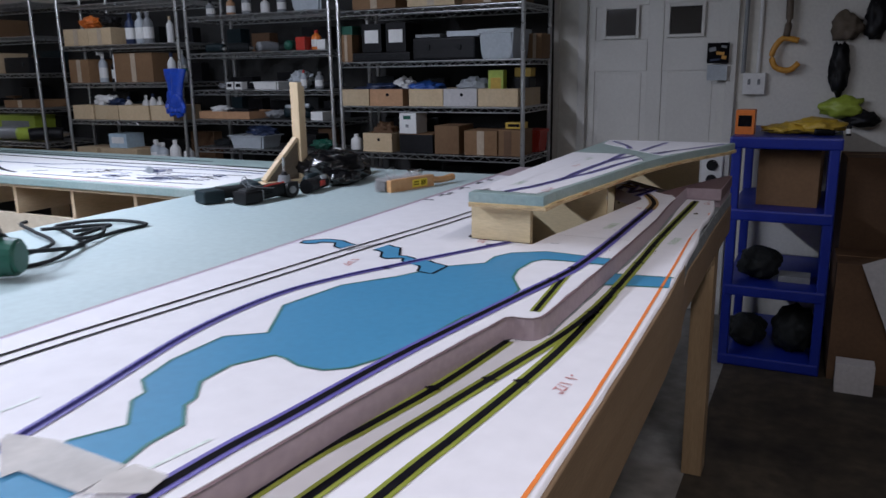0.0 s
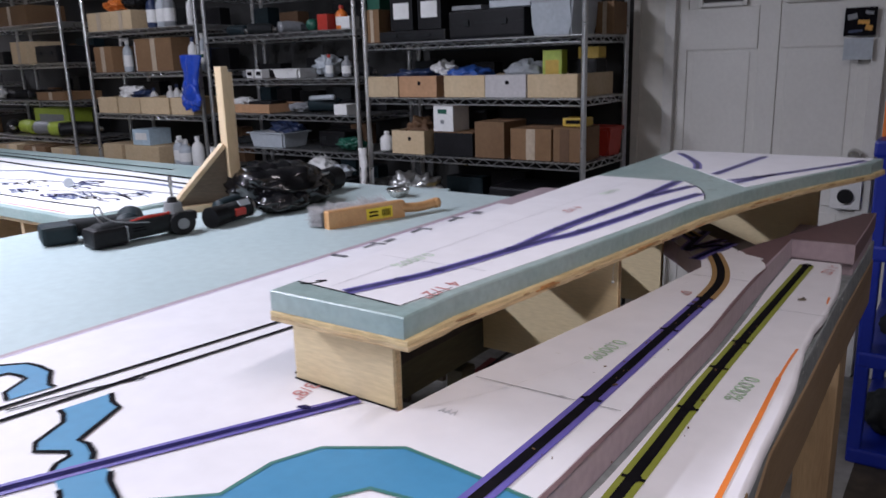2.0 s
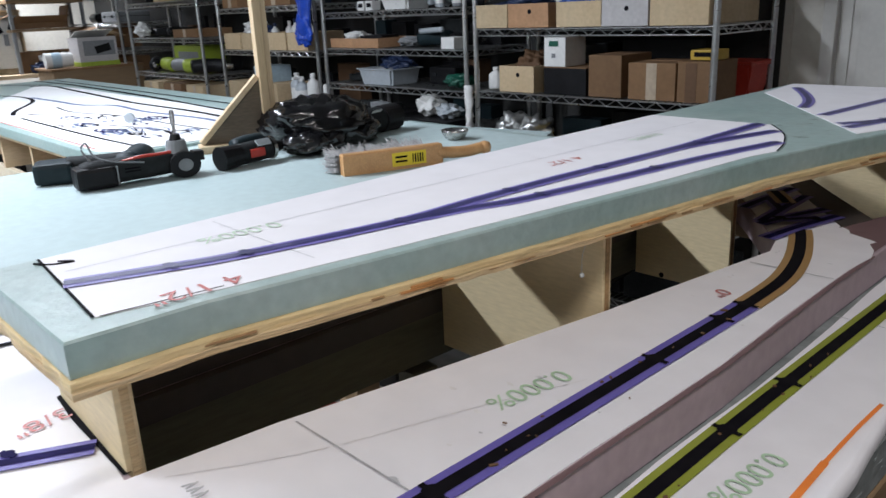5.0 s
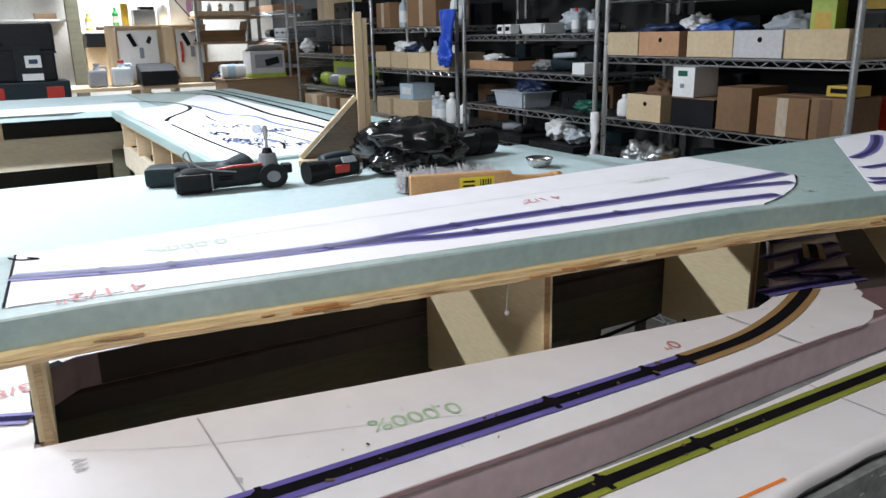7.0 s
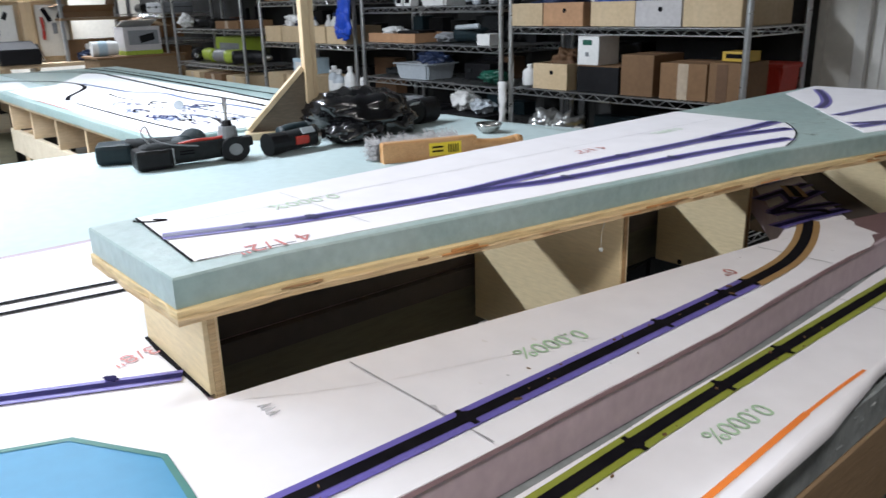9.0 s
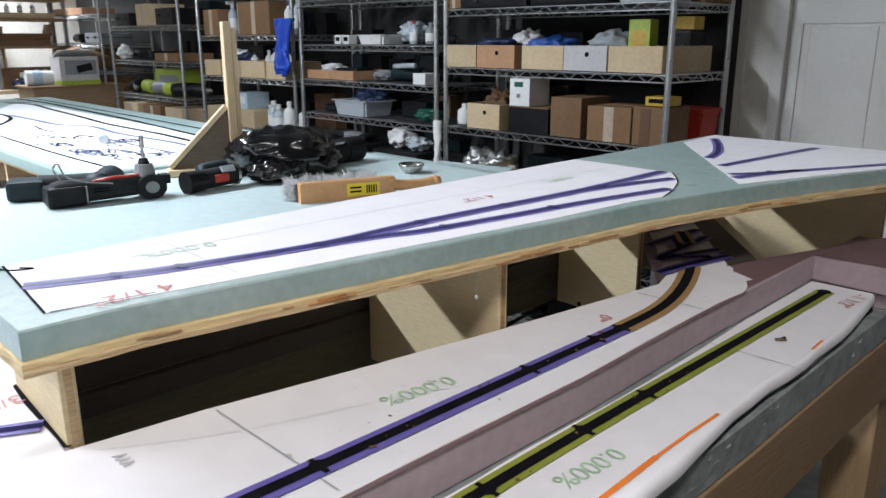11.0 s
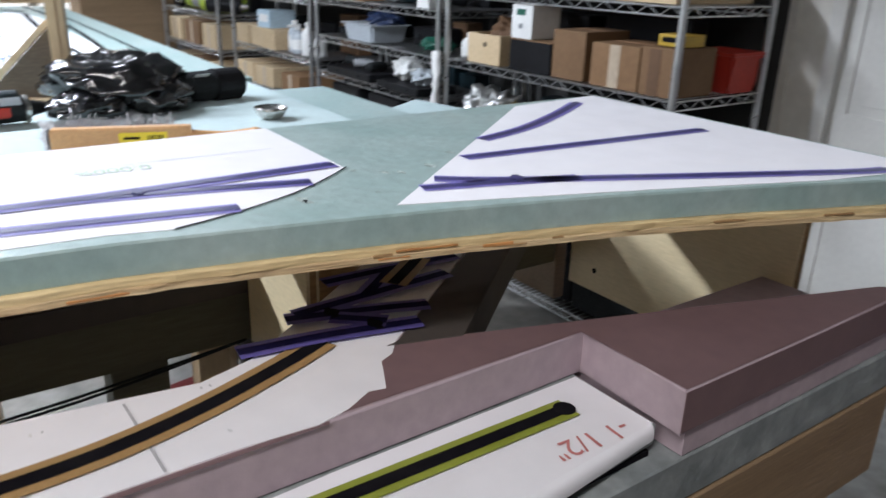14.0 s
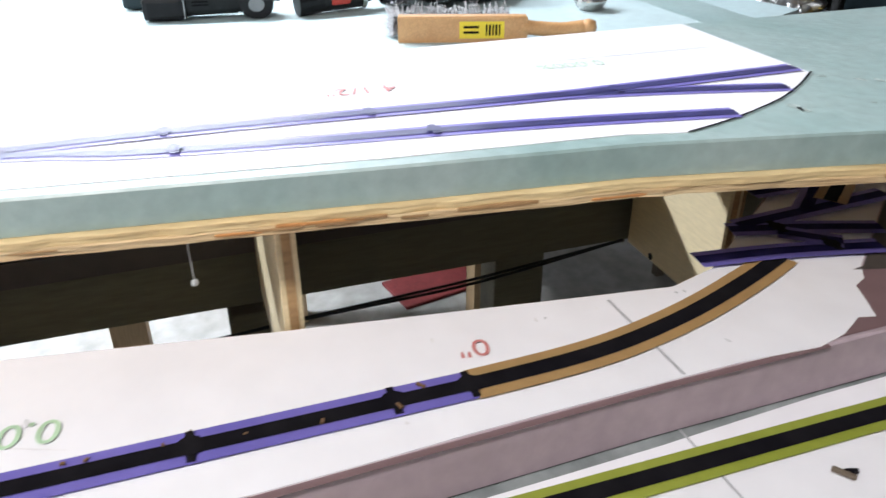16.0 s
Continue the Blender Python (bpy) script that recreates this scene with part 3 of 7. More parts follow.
for k in range(26):
    cy = rc.gauss(2.10, 0.055) if k % 4 else rc.uniform(1.85, 2.45)
    chip = lump((0.002, rc.uniform(0.004, 0.020), rc.uniform(0.002, 0.006)), 30.0 + k, 0.9, 2, 3.5)
    cz = L - 0.030 - 0.026 * rc.random()
    for v in chip.verts:
        v.co += Vector((-0.2385 - 0.0155 * (cy - 1.86), cy, cz))
    part("foam_chip", chip, PALEFOAM if k % 3 == 0 else GREYFOAM, ledge)
# flat black strip standing in for the shade in the groove
part("gap_shade", prism([(-0.262, 1.72), (-0.249, 1.72), (-0.262, 2.05), (-0.264, 2.52), (-0.30, 2.52), (-0.30, 1.72)], L - 0.0235, L - 0.0185), INK, table, "shade painted black in the gap under the foam")
# ---- raised deck ----
deck = thing("raised_deck", pose(0, 0, T), "raised green foam and plywood shelf standing on plywood blocks", "raised deck")
d0 = T
OUT = [(-0.498, 1.528), (-0.497, 1.611), (-0.480, 1.746), (-0.462, 1.90), (-0.445, 2.05), (-0.430, 2.20), (-0.405, 2.33), (-0.385, 2.42), (-0.350, 2.55), (-0.310, 2.67), (-0.262, 2.80), (-0.250, 2.885), (-0.702, 2.885), (-0.700, 2.40), (-0.690, 1.95), (-0.674, 1.527)]
ftop = part("foam_top", prism(OUT, D - 0.022 - d0, D - d0, 0.0015), DECKFOAM, deck, "grey-green foam board")


def rough_edge(poly, step, jitter, seed, closed=True):
    """The outline cut into short runs, each corner a little off."""
    rr, out = random.Random(seed), []
    for (x0, y0), (x1, y1) in zip(poly, poly[1:] + (poly[:1] if closed else [])):
        n = max(1, int(math.hypot(x1 - x0, y1 - y0) / step))
        for k in range(n):
            f = k / n
            dx = rr.gauss(0, jitter) if k else 0
            out.append((x0 + (x1 - x0) * f + dx, y0 + (y1 - y0) * f + (rr.gauss(0, jitter) if k else 0)))
    return out if closed else out + poly[-1:]


grown = [(x + (0.006 if x > -0.55 else 0.0), y - (0.002 if y < 1.6 else 0)) for x, y in OUT]
pbase = part("plywood_base", prism(rough_edge(grown, 0.014, 0.0006, 4), D - 0.0325 - d0, D - 0.0275 - d0, 0.0008), PLYEDGE, deck, "rough plywood edge")
part("plywood_upper_ply", prism(rough_edge([(x - (0.0006 if x > -0.55 else 0), y) for x, y in grown], 0.011, 0.0007, 9), D - 0.0274 - d0, D - 0.0223 - d0, 0.0006), PLYTOP, deck)
EDGE = [p for p in grown if p[0] > -0.56][:12]
rk = random.Random(21)
for k in range(22):
    i = 1 + rk.randrange(len(EDGE) - 3)
    f, ln = rk.random(), rk.uniform(0.008, 0.05)
    (x0, y0), (x1, y1) = EDGE[i], EDGE[i + 1]
    hgt = rk.uniform(0.0010, 0.0026)
    part("wood_fleck", boxm((x0 + (x1 - x0) * f - 0.0012, y0 + (y1 - y0) * f, D - d0 - rk.uniform(0.0245, 0.0308)), (0.004, ln, hgt), rz=-math.degrees(math.atan2(x1 - x0, y1 - y0)), bevel=0.0006), PLYDARK if k % 3 else KNOT, pbase)
# scuffs on the bare foam
for k in range(16):
    sx, sy, sr = rk.uniform(-0.60, -0.43), rk.uniform(2.28, 2.52), rk.uniform(0.002, 0.007)
    pts = [(sx + sr * math.cos(a) * rk.uniform(0.5, 1.6), sy + sr * math.sin(a) * rk.uniform(0.4, 1.0)) for a in (0, 1, 2, 3, 4, 5)]
    part("scuff", flat(pts, D - d0 + 0.0003), DENT, ftop)
# torn edge, plus contact shade drawn flat along the block foot
part("torn_gap_shade", flat([(-0.702, 1.585), (-0.694, 1.570), (-0.688, 1.573), (-0.684, 1.561), (-0.640, 1.5575), (-0.537, 1.5565), (-0.537, 1.562), (-0.686, 1.566), (-0.690, 1.590)], 0.0006), INK, deck, "torn paper edge and painted shade line at the foot")
thread = part("thread", tube([(-0.4575, 1.935, D - 0.030 - d0), (-0.4625, 1.9345, D - 0.045 - d0), (-0.4632, 1.9348, D - 0.062 - d0)], 0.0003, 5, 3), PALEFOAM, deck, "thin pale thread")
part("bead", lathe([(0.0004, -0.0022), (0.0018, -0.0014), (0.0022, 0), (0.0018, 0.0014), (0.0004, 0.0022)], 10), PALEFOAM, thread, smooth=True).location = (-0.4632, 1.9348, D - 0.064 - d0)
zb, zt = T - 0.105 - d0, D - 0.0327 - d0
part("block", boxm((-0.611, 1.568, (zb + 0.1 + zt) / 2), (0.146, 0.0125, zt - zb - 0.1), bevel=0.0008, rz=-2), PLYFACE, deck, "pale plywood block")
part("block_side", boxm((-0.5372, 1.566, (zb + 0.1 + zt) / 2), (0.0012, 0.0055, zt - zb - 0.1)), PLYEDGE, deck)
for x0, x1, yy, low, hole in ((-0.70, -0.476, 1.990, 0.0, None), (-0.70, -0.552, 2.388, 0.015, (-0.655, 0.945)), (-0.70, -0.366, 2.873, 0.048, (-0.652, 0.938))):
    z0 = zb - low
    blk_ = part("block", boxm(((x0 + x1) / 2, yy, (z0 + zt) / 2), (x1 - x0, 0.013, zt - z0), bevel=0.0008), PLYFACE, deck)
    part("block_edge", boxm((x1 + 0.0004, yy, (z0 + zt) / 2), (0.0008, 0.006, zt - z0)), PLYDARK, blk_)
    if hole:
        part("screw_hole", rod(bmesh.new(), (hole[0], yy - 0.0068, hole[1] - d0), (hole[0], yy - 0.0060, hole[1] - d0), 0.004, 0.004, 10), INK, blk_)
part("gusset", prism([(-0.70, 2.41), (-0.665, 2.41), (-0.665, 2.50), (-0.70, 2.50)], zb, zt), PLYDARK, deck)

# ---- printed plan sheets on the layout ----
plan = thing("track_plan_sheet", pose(0, 0, T), "white plotted full-size track plan sheet on the foam", "plan sheet")
P1, P2, P3, P4 = 0.0006, 0.0011, 0.0016, 0.0021
front_in = rough_edge([(x - 0.003, y) for x, y in FRONT[:-1]], 0.05, 0.0011, 6, False)
part("cut_edge", ribbon([p for p in FRONT if p[1] < 2.3] + [(-0.348, 2.30)], 0.0045, -0.0006, n=0, offset=0.0), MAUVETOP, plan, "dark cut edge of the foam")
TEAR = [(-0.354, 2.318), (-0.366, 2.340), (-0.363, 2.352), (-0.381, 2.361), (-0.398, 2.369), (-0.404, 2.382), (-0.419, 2.394), (-0.515, 2.515), (-0.690, 2.735)]
sheet = [p for p in front_in if p[1] < 2.30] + TEAR + [(-0.690, 2.602), (-0.541, 2.411), (-0.451, 2.289), (-0.438, 2.247), (-0.449, 2.16), (-0.472, 1.98), (-0.499, 1.80), (-0.522, 1.66), (-0.532, 1.555), (-0.687, 1.570), (-0.703, 1.60), (-0.706, 2.56), (-1.040, 2.60), (-1.048, 1.40), (-1.053, YN + 0.02), (-0.54, YN + 0.02)]
part("sheet", prism(sheet, -0.0008, 0.0), PAPER, plan, "white plotter paper")
part("edge_line", ribbon([(-1.038, 2.58), (-1.044, 1.40), (-1.048, 0.2)], 0.0016, P1, n=0), VIOLETLINE, plan)

LAKE_A = [(-0.665, 0.440), (-0.668, 0.468), (-0.638, 0.524), (-0.686, 0.573), (-0.690, 0.598), (-0.725, 0.625), (-0.743, 0.693), (-0.744, 0.797), (-0.693, 0.837), (-0.759, 0.959), (-0.738, 1.103), (-0.674, 1.197), (-0.625, 1.300), (-0.561, 1.356), (-0.563, 1.415), (-0.545, 1.459), (-0.479, 1.500), (-0.432, 1.496), (-0.338, 1.486)]
LAKE_B = [(-0.339, 1.435), (-0.424, 1.435), (-0.462, 1.430), (-0.478, 1.405), (-0.482, 1.333), (-0.470, 1.275), (-0.430, 1.204), (-0.423, 1.136), (-0.432, 1.082), (-0.456, 1.024), (-0.460, 0.979), (-0.468, 0.874), (-0.485, 0.813), (-0.503, 0.770), (-0.531, 0.748), (-0.571, 0.748), (-0.602, 0.762), (-0.625, 0.766), (-0.655, 0.711), (-0.652, 0.652), (-0.621, 0.611), (-0.618, 0.590), (-0.581, 0.550), (-0.582, 0.501), (-0.568, 0.445), (-0.565, 0.20), (-0.70, 0.20)]
lake = part("lake", flat(LAKE_A + LAKE_B, P1), BLUE, plan, "blue printed lake")
part("bank", ribbon(LAKE_A[1:], 0.005, P2, n=0), BANK, lake)
part("bank", ribbon(LAKE_B[:-2], 0.005, P2, n=0), BANK, lake)
STREAM_U = [(-0.898, 1.401), (-0.909, 1.401), (-0.931, 1.413), (-0.946, 1.423), (-0.975, 1.424), (-0.996, 1.421), (-1.015, 1.403), (-1.031, 1.387), (-1.025, 1.365), (-1.005, 1.365), (-0.989, 1.373), (-0.985, 1.392), (-0.966, 1.396), (-0.95, 1.396), (-0.93, 1.362), (-0.907, 1.353)]
STREAM_L = [(-0.834, 1.371), (-0.821, 1.368), (-0.803, 1.358), (-0.784, 1.32), (-0.767, 1.31), (-0.74, 1.327), (-0.73, 1.323), (-0.727, 1.309), (-0.718, 1.299), (-0.682, 1.286), (-0.67, 1.281), (-0.656, 1.245), (-0.635, 1.24), (-0.621, 1.239), (-0.62, 1.304), (-0.658, 1.318), (-0.673, 1.328), (-0.707, 1.331), (-0.717, 1.339), (-0.738, 1.346), (-0.753, 1.345), (-0.786, 1.409), (-0.805, 1.413), (-0.826, 1.425)]
for poly, runs in ((STREAM_U, (STREAM_U,)), (STREAM_L, (STREAM_L[:9], STREAM_L[9:17], STREAM_L[17:]))):
    stream = part("stream", flat(poly, P2 + 0.0001), BLUE, plan, "blue printed stream")
    for run in runs:
        part("stream_outline", ribbon(run, 0.0058, P2 + 0.0003, n=0), INK, stream)



def track(path, band, mat, core, z, parent, dark=INK, name="track"):
    a = part(name, ribbon(path, band, z), mat, parent)
    part("track_core", ribbon(path, core, z + 0.0005), dark, a, "dark middle line")
    return a


def joints(spots, mat, z, parent, long=0.023, wide=0.0045, turn=0.0):
    for x, y in spots:
        bm = boxm((x, y, z), (long, wide, 0.0004), rz=turn)
        bmesh.ops.create_circle(bm, cap_ends=True, segments=14, radius=long / 3, matrix=Matrix.Translation((x, y, z + 0.0004)))
        part("joint_mark", bm, mat, parent)


BLK = [(-0.975, 0.30), (-0.962, 0.608), (-0.930, 0.886), (-0.875, 1.35), (-0.815, 1.80), (-0.77, 2.40)]
for off in (-0.0165, 0.0165):
    part("black_line", ribbon(BLK, 0.0068, P3, offset=off), INK, plan)
part("siding_line", ribbon([(-0.882, 1.34), (-0.860, 1.41), (-0.832, 1.47)], 0.0035, P3), INK, plan)
PUR_A = [(-0.67, 0.10), (-0.690, 0.30), (-0.727, 0.469), (-0.746, 0.555), (-0.795, 0.754), (-0.811, 0.888), (-0.807, 1.028), (-0.772, 1.150), (-0.715, 1.280), (-0.650, 1.420), (-0.585, 1.556)]
track(PUR_A, 0.020, PURPLE, 0.008, P3, plan, NAVY, "purple_track")
PUR_B = [(-0.515, 0.10), (-0.501, 0.476), (-0.487, 0.622), (-0.466, 0.837), (-0.421, 1.136), (-0.390, 1.325), (-0.381, 1.427), (-0.378, 1.63), (-0.380, 1.92), (-0.381, 2.076)]
track(PUR_B, 0.025, PURPLE, 0.011, P3, plan, INK, "purple_track")
CURVE = [(-0.381, 2.076), (-0.384, 2.142), (-0.391, 2.190), (-0.407, 2.248), (-0.430, 2.308), (-0.447, 2.345)]
track(CURVE, 0.027, TAN, 0.012, P3, plan, INK, "tan_curve_track")
part("branch_track", ribbon([(-0.362, 1.095), (-0.372, 1.20), (-0.384, 1.33)], 0.018, P2), OLIVE, plan)
part("branch_core", ribbon([(-0.362, 1.095), (-0.372, 1.20), (-0.384, 1.33)], 0.008, P2 + 0.0003), INK, plan)
joints([(-0.378, 1.68), (-0.380, 1.921), (-0.381, 2.030), (-0.381, 2.075), (-0.385, 1.385), (-0.395, 1.29)], INK, P4 + 0.0005, plan)
joints([(-0.724, 1.239), (-0.618, 1.51)], NAVY, P4 + 0.0003, plan, 0.014, 0.005, 25)
joints([(-0.899, 1.266), (-0.867, 1.263)], INK, P4, plan, 0.010, 0.005, 10)
# junction tracks on the covered bridge
BRIDGE = [
    ([(-0.4605, 2.282), (-0.452, 2.350), (-0.435, 2.428)], 0),
    ([(-0.494, 2.335), (-0.478, 2.395), (-0.459, 2.452)], 0),
    ([(-0.4965, 2.345), (-0.503, 2.430), (-0.508, 2.506)], 1),
    ([(-0.545, 2.395), (-0.544, 2.450), (-0.541, 2.540)], 1),
    ([(-0.595, 2.470), (-0.592, 2.510), (-0.586, 2.600)], 0),
    ([(-0.478, 2.368), (-0.465, 2.384), (-0.448, 2.404)], 2),
    ([(-0.502, 2.415), (-0.522, 2.440), (-0.541, 2.462)], 2),
]
for run, lift in BRIDGE:
    bt = part("bridge_track", ribbon(run, 0.022, P4 + 0.0008 + 0.0003 * lift, n=4), PURPLE, plan)
    part("bridge_core", ribbon(run, 0.010, P4 + 0.0012 + 0.0003 * lift, n=4), NAVY, bt)
joints([(-0.447, 2.392), (-0.484, 2.372)], INK, P4 + 0.0022, plan, 0.020, 0.006)
part("tan_branch", ribbon([(-0.508, 2.446), (-0.534, 2.480), (-0.552, 2.502)], 0.026, P4 + 0.0024), TAN, plan)
part("tan_branch_core", ribbon([(-0.508, 2.446), (-0.534, 2.480), (-0.552, 2.502)], 0.011, P4 + 0.0028), INK, plan)
# ruled lines and small marks
part("ruled_line", ribbon([(-0.512, 1.670), (-0.343, 1.673)], 0.0015, P2, n=0), GREYINK, plan)
part("ruled_line", ribbon([(-0.436, 2.195), (-0.350, 2.197)], 0.0018, P2, n=0), GREYINK, plan)


def mark(text, size, x, y, turn, mat, parent, z, name="marking"):
    lettering(name, text, size, pose(x, y, z, 0, 0, turn), mat, parent)


mark("0.000%", 0.027, -0.422, 1.818, -96, GREENINK, plan, P2)
mark("0\"", 0.024, -0.415, 2.090, -100, REDINK, plan, P2)
mark("3/8\"", 0.026, -0.650, 1.540, -80, REDINK, plan, P2)
mark("0 3/8\"", 0.024, -0.818, 1.255, -80, REDINK, plan, P2)
for k in range(3):
    part("grey_note", tube([(-0.497 + 0.007 * k, 1.577, P2), (-0.4945 + 0.007 * k, 1.584, P2), (-0.4925 + 0.007 * k, 1.578, P2), (-0.4945 + 0.007 * k, 1.587, P2)], 0.0006, 5), FAINTGREY, plan)
for x, y, along, across in ((-1.026, 2.008, 0.012, 0.034), (-1.028, 2.095, 0.034, 0.007), (-1.026, 2.118, 0.008, 0.036), (-1.022, 2.150, 0.030, 0.012), (-1.028, 2.245, 0.036, 0.008), (-1.026, 2.272, 0.010, 0.034), (-1.024, 2.375, 0.034, 0.009), (-1.030, 2.400, 0.012, 0.030), (-1.020, 2.47, 0.026, 0.022)):
    part("note_bar", boxm((x, y, P2), (across, along, 0.0003), rz=5 + 40 * (x + 1.025)), GRAPHITE, plan)
for a, b, w in (((-0.541, 0.459), (-0.529, 0.537), 0.010), ((-0.803, 0.485), (-0.801, 0.535), 0.008)):
    part("faint_note", ribbon([a, b], w * 0.5, P1 + 0.0001, n=0), PALEGREEN, plan)
# small smudges and creases
rp = random.Random(23)
for k in range(22):
    sx, sy, sr = rp.uniform(-0.50, -0.36), rp.uniform(1.55, 2.28), rp.uniform(0.0012, 0.0035)
    if sx < -0.497 + (sy - 1.55) * 0.08:
        sx = -0.43
    part("smudge", flat([(sx + sr * math.cos(a) * rp.uniform(0.4, 2.2), sy + sr * math.sin(a) * rp.uniform(0.3, 1.0)) for a in (0, 1.2, 2.4, 3.6, 4.8)], P1), (FAINTGREY, SMUDGE, SMUDGE)[k % 3], plan)
part("crease", ribbon([(-0.515, 1.575), (-0.47, 1.66), (-0.43, 1.78), (-0.40, 1.86)], 0.0008, P1), SMUDGE, plan)
# tape patches at the sheet joint
for k, poly in enumerate(([(-0.737, 0.45), (-0.676, 0.462), (-0.561, 0.454), (-0.562, 0.398), (-0.651, 0.402), (-0.655, 0.384), (-0.729, 0.435)], [(-0.563, 0.433), (-0.555, 0.459), (-0.507, 0.457), (-0.501, 0.424), (-0.555, 0.399)])):
    solid("masking_tape_strip", prism([(x + 0.60, y - 0.45) for x, y in poly], 0, 0.0004), TAPE, pose(-0.60, 0.45, T + P4 + 0.0014 + 0.0008 * k), "translucent cream masking tape strip over the sheet joint", "tape", "tape strips")

# trough sheet
low = thing("trough_plan_sheet", pose(0, 0, L), "white plan sheet lying in the sunken foam trough", "plan sheet")
low_poly = [(-0.548, YN + 0.02), (-0.197, YN + 0.02), (-0.198, 0.65), (-0.204, 1.0), (-0.212, 1.4), (-0.223, 1.70), (-0.228, 1.835), (-0.234, 1.936), (-0.246, 2.06), (-0.2495, 2.145), (-0.2455, 2.235), (-0.2505, 2.35), (-0.2595, 2.43), (-0.269, 2.527), (-0.350, 2.526)] + rough_edge([(-0.345, 2.30), (-0.333, 2.05), (-0.329, 1.6), (-0.336, 1.10), (-0.386, 1.070), (-0.437, 0.672), (-0.459, 0.459)], 0.06, 0.0012, 8, False)
part("sheet", prism(low_poly, -0.0006, 0.0), PAPER, low)
rim = [(-0.1965, -0.9), (-0.1975, 0.65), (-0.2035, 1.0), (-0.2115, 1.4), (-0.2225, 1.70), (-0.2275, 1.835), (-0.2335, 1.936), (-0.2455, 2.06), (-0.249, 2.145), (-0.245, 2.235), (-0.250, 2.35), (-0.259, 2.43), (-0.2685, 2.525)]
lip, last = bmesh.new(), None
for x, y in rough_edge(rim, 0.035, 0.0004, 12, False):
    drop = 0.0125 + 0.0035 * noise.noise(Vector((0, y * 9, 0)))
    out = 0.0055 + 0.003 * noise.noise(Vector((5, y * 6, 0)))
    row = [lip.verts.new((x + dx * out - 0.0012, y, 0.0004 - dz * drop)) for dx, dz in ((0, 0), (0.5, 0.06), (0.85, 0.28), (1.0, 0.62), (0.95, 1.0))]
    if last:
        for k in range(4):
            lip.faces.new((last[k], last[k + 1], row[k + 1], row[k]))
    last = row
part("curled_edge", lip, PAPER, low, smooth=True)
part("canal", flat([(-0.334, 1.515), (-0.222, 1.530), (-0.214, 1.452), (-0.334, 1.425)], P1), BLUE, low, "blue printed canal")
for yy0, yy1 in ((1.515, 1.530), (1.425, 1.452)):
    part("bank", ribbon([(-0.334, yy0), (-0.218, yy1)], 0.006, P2, n=0), BANK, low)
G_A = [(-0.487, 0.10), (-0.458, 0.55), (-0.434, 0.70), (-0.408, 0.85), (-0.390, 1.045)]
G_B = [(-0.44, 0.10), (-0.398, 0.60), (-0.373, 0.78), (-0.345, 0.95), (-0.315, 1.14), (-0.305, 1.35), (-0.310, 1.65), (-0.316, 1.92), (-0.317, 2.487)]
G_C = [(-0.372, 0.10), (-0.338, 0.59), (-0.326, 0.72), (-0.309, 0.92), (-0.301, 1.10), (-0.303, 1.36)]
for path in (G_A, G_C, G_B):
    track(path, 0.024, OLIVE, 0.011, P2 if path is not G_B else P3, low, INK, "olive_track")
joints([(-0.316, 1.921), (-0.316, 2.025), (-0.312, 1.79), (-0.308, 1.62), (-0.306, 1.40), (-0.355, 0.89), (-0.312, 0.90), (-0.413, 0.83), (-0.304, 1.24)], INK, P4 + 0.0004, low)
part("track_end", lathe([(0.0088, 0), (0.0088, 0.0004)], 20), INK, low).location = (-0.317, 2.482, P4)
part("orange_line", ribbon([(-0.202, -0.8), (-0.207, 0.645), (-0.212, 0.98), (-0.231, 1.54), (-0.2405, 1.77), (-0.2445, 1.86), (-0.2475, 1.93)], 0.0055, P2), ORANGE, low)
part("orange_line", ribbon([(-0.2475, 1.93), (-0.2485, 1.99), (-0.2480, 2.04)], 0.0034, P2), ORANGE, low)
part("orange_line", ribbon([(-0.2485, 2.262), (-0.2505, 2.298)], 0.003, P2), ORANGE, low)
mark("0.000%", 0.027, -0.277, 1.876, -94, GREENINK, low, P2)
mark("-1 1/2\"", 0.026, -0.278, 2.472, -94, REDINK, low, P2)
mark("-1 1/2\"", 0.026, -0.256, 0.92, -94, REDINK, low, P2)
part("ruled_line", ribbon([(-0.35, 2.197), (-0.242, 2.199)], 0.0016, P1, n=0), GREYINK, low)

# deck sheets
dk = thing("deck_plan_sheet", pose(0, 0, D), "white plan sheet with purple tracks on the raised deck", "plan sheet", "deck sheets")
d1 = [(-0.522, 1.553), (-0.510, 1.62), (-0.492, 1.75), (-0.474, 1.90), (-0.457, 2.05), (-0.446, 2.20), (-0.437, 2.238), (-0.449, 2.281), (-0.473, 2.337), (-0.498, 2.376), (-0.522, 2.406), (-0.698, 2.410), (-0.690, 1.95), (-0.672, 1.566)]
part("sheet", prism(d1, 0.0, 0.0006), PAPER, dk)
UP = [(-0.597, 1.560), (-0.575, 1.623), (-0.561, 1.672), (-0.540, 1.798), (-0.541, 1.90), (-0.539, 2.00), (-0.530, 2.18), (-0.530, 2.25), (-0.534, 2.402)]
LO = [(-0.542, 1.78), (-0.527, 1.86), (-0.512, 1.91), (-0.497, 2.02), (-0.487, 2.11), (-0.476, 2.188), (-0.458, 2.290)]
MID = [(-0.530, 2.19), (-0.516, 2.27), (-0.494, 2.362)]
for path in (LO, MID, UP):
    track(path, 0.0195, GLOSSPURPLE, 0.009, 0.0011 if path is not UP else 0.0015, dk, GLOSSNAVY, "purple_track")
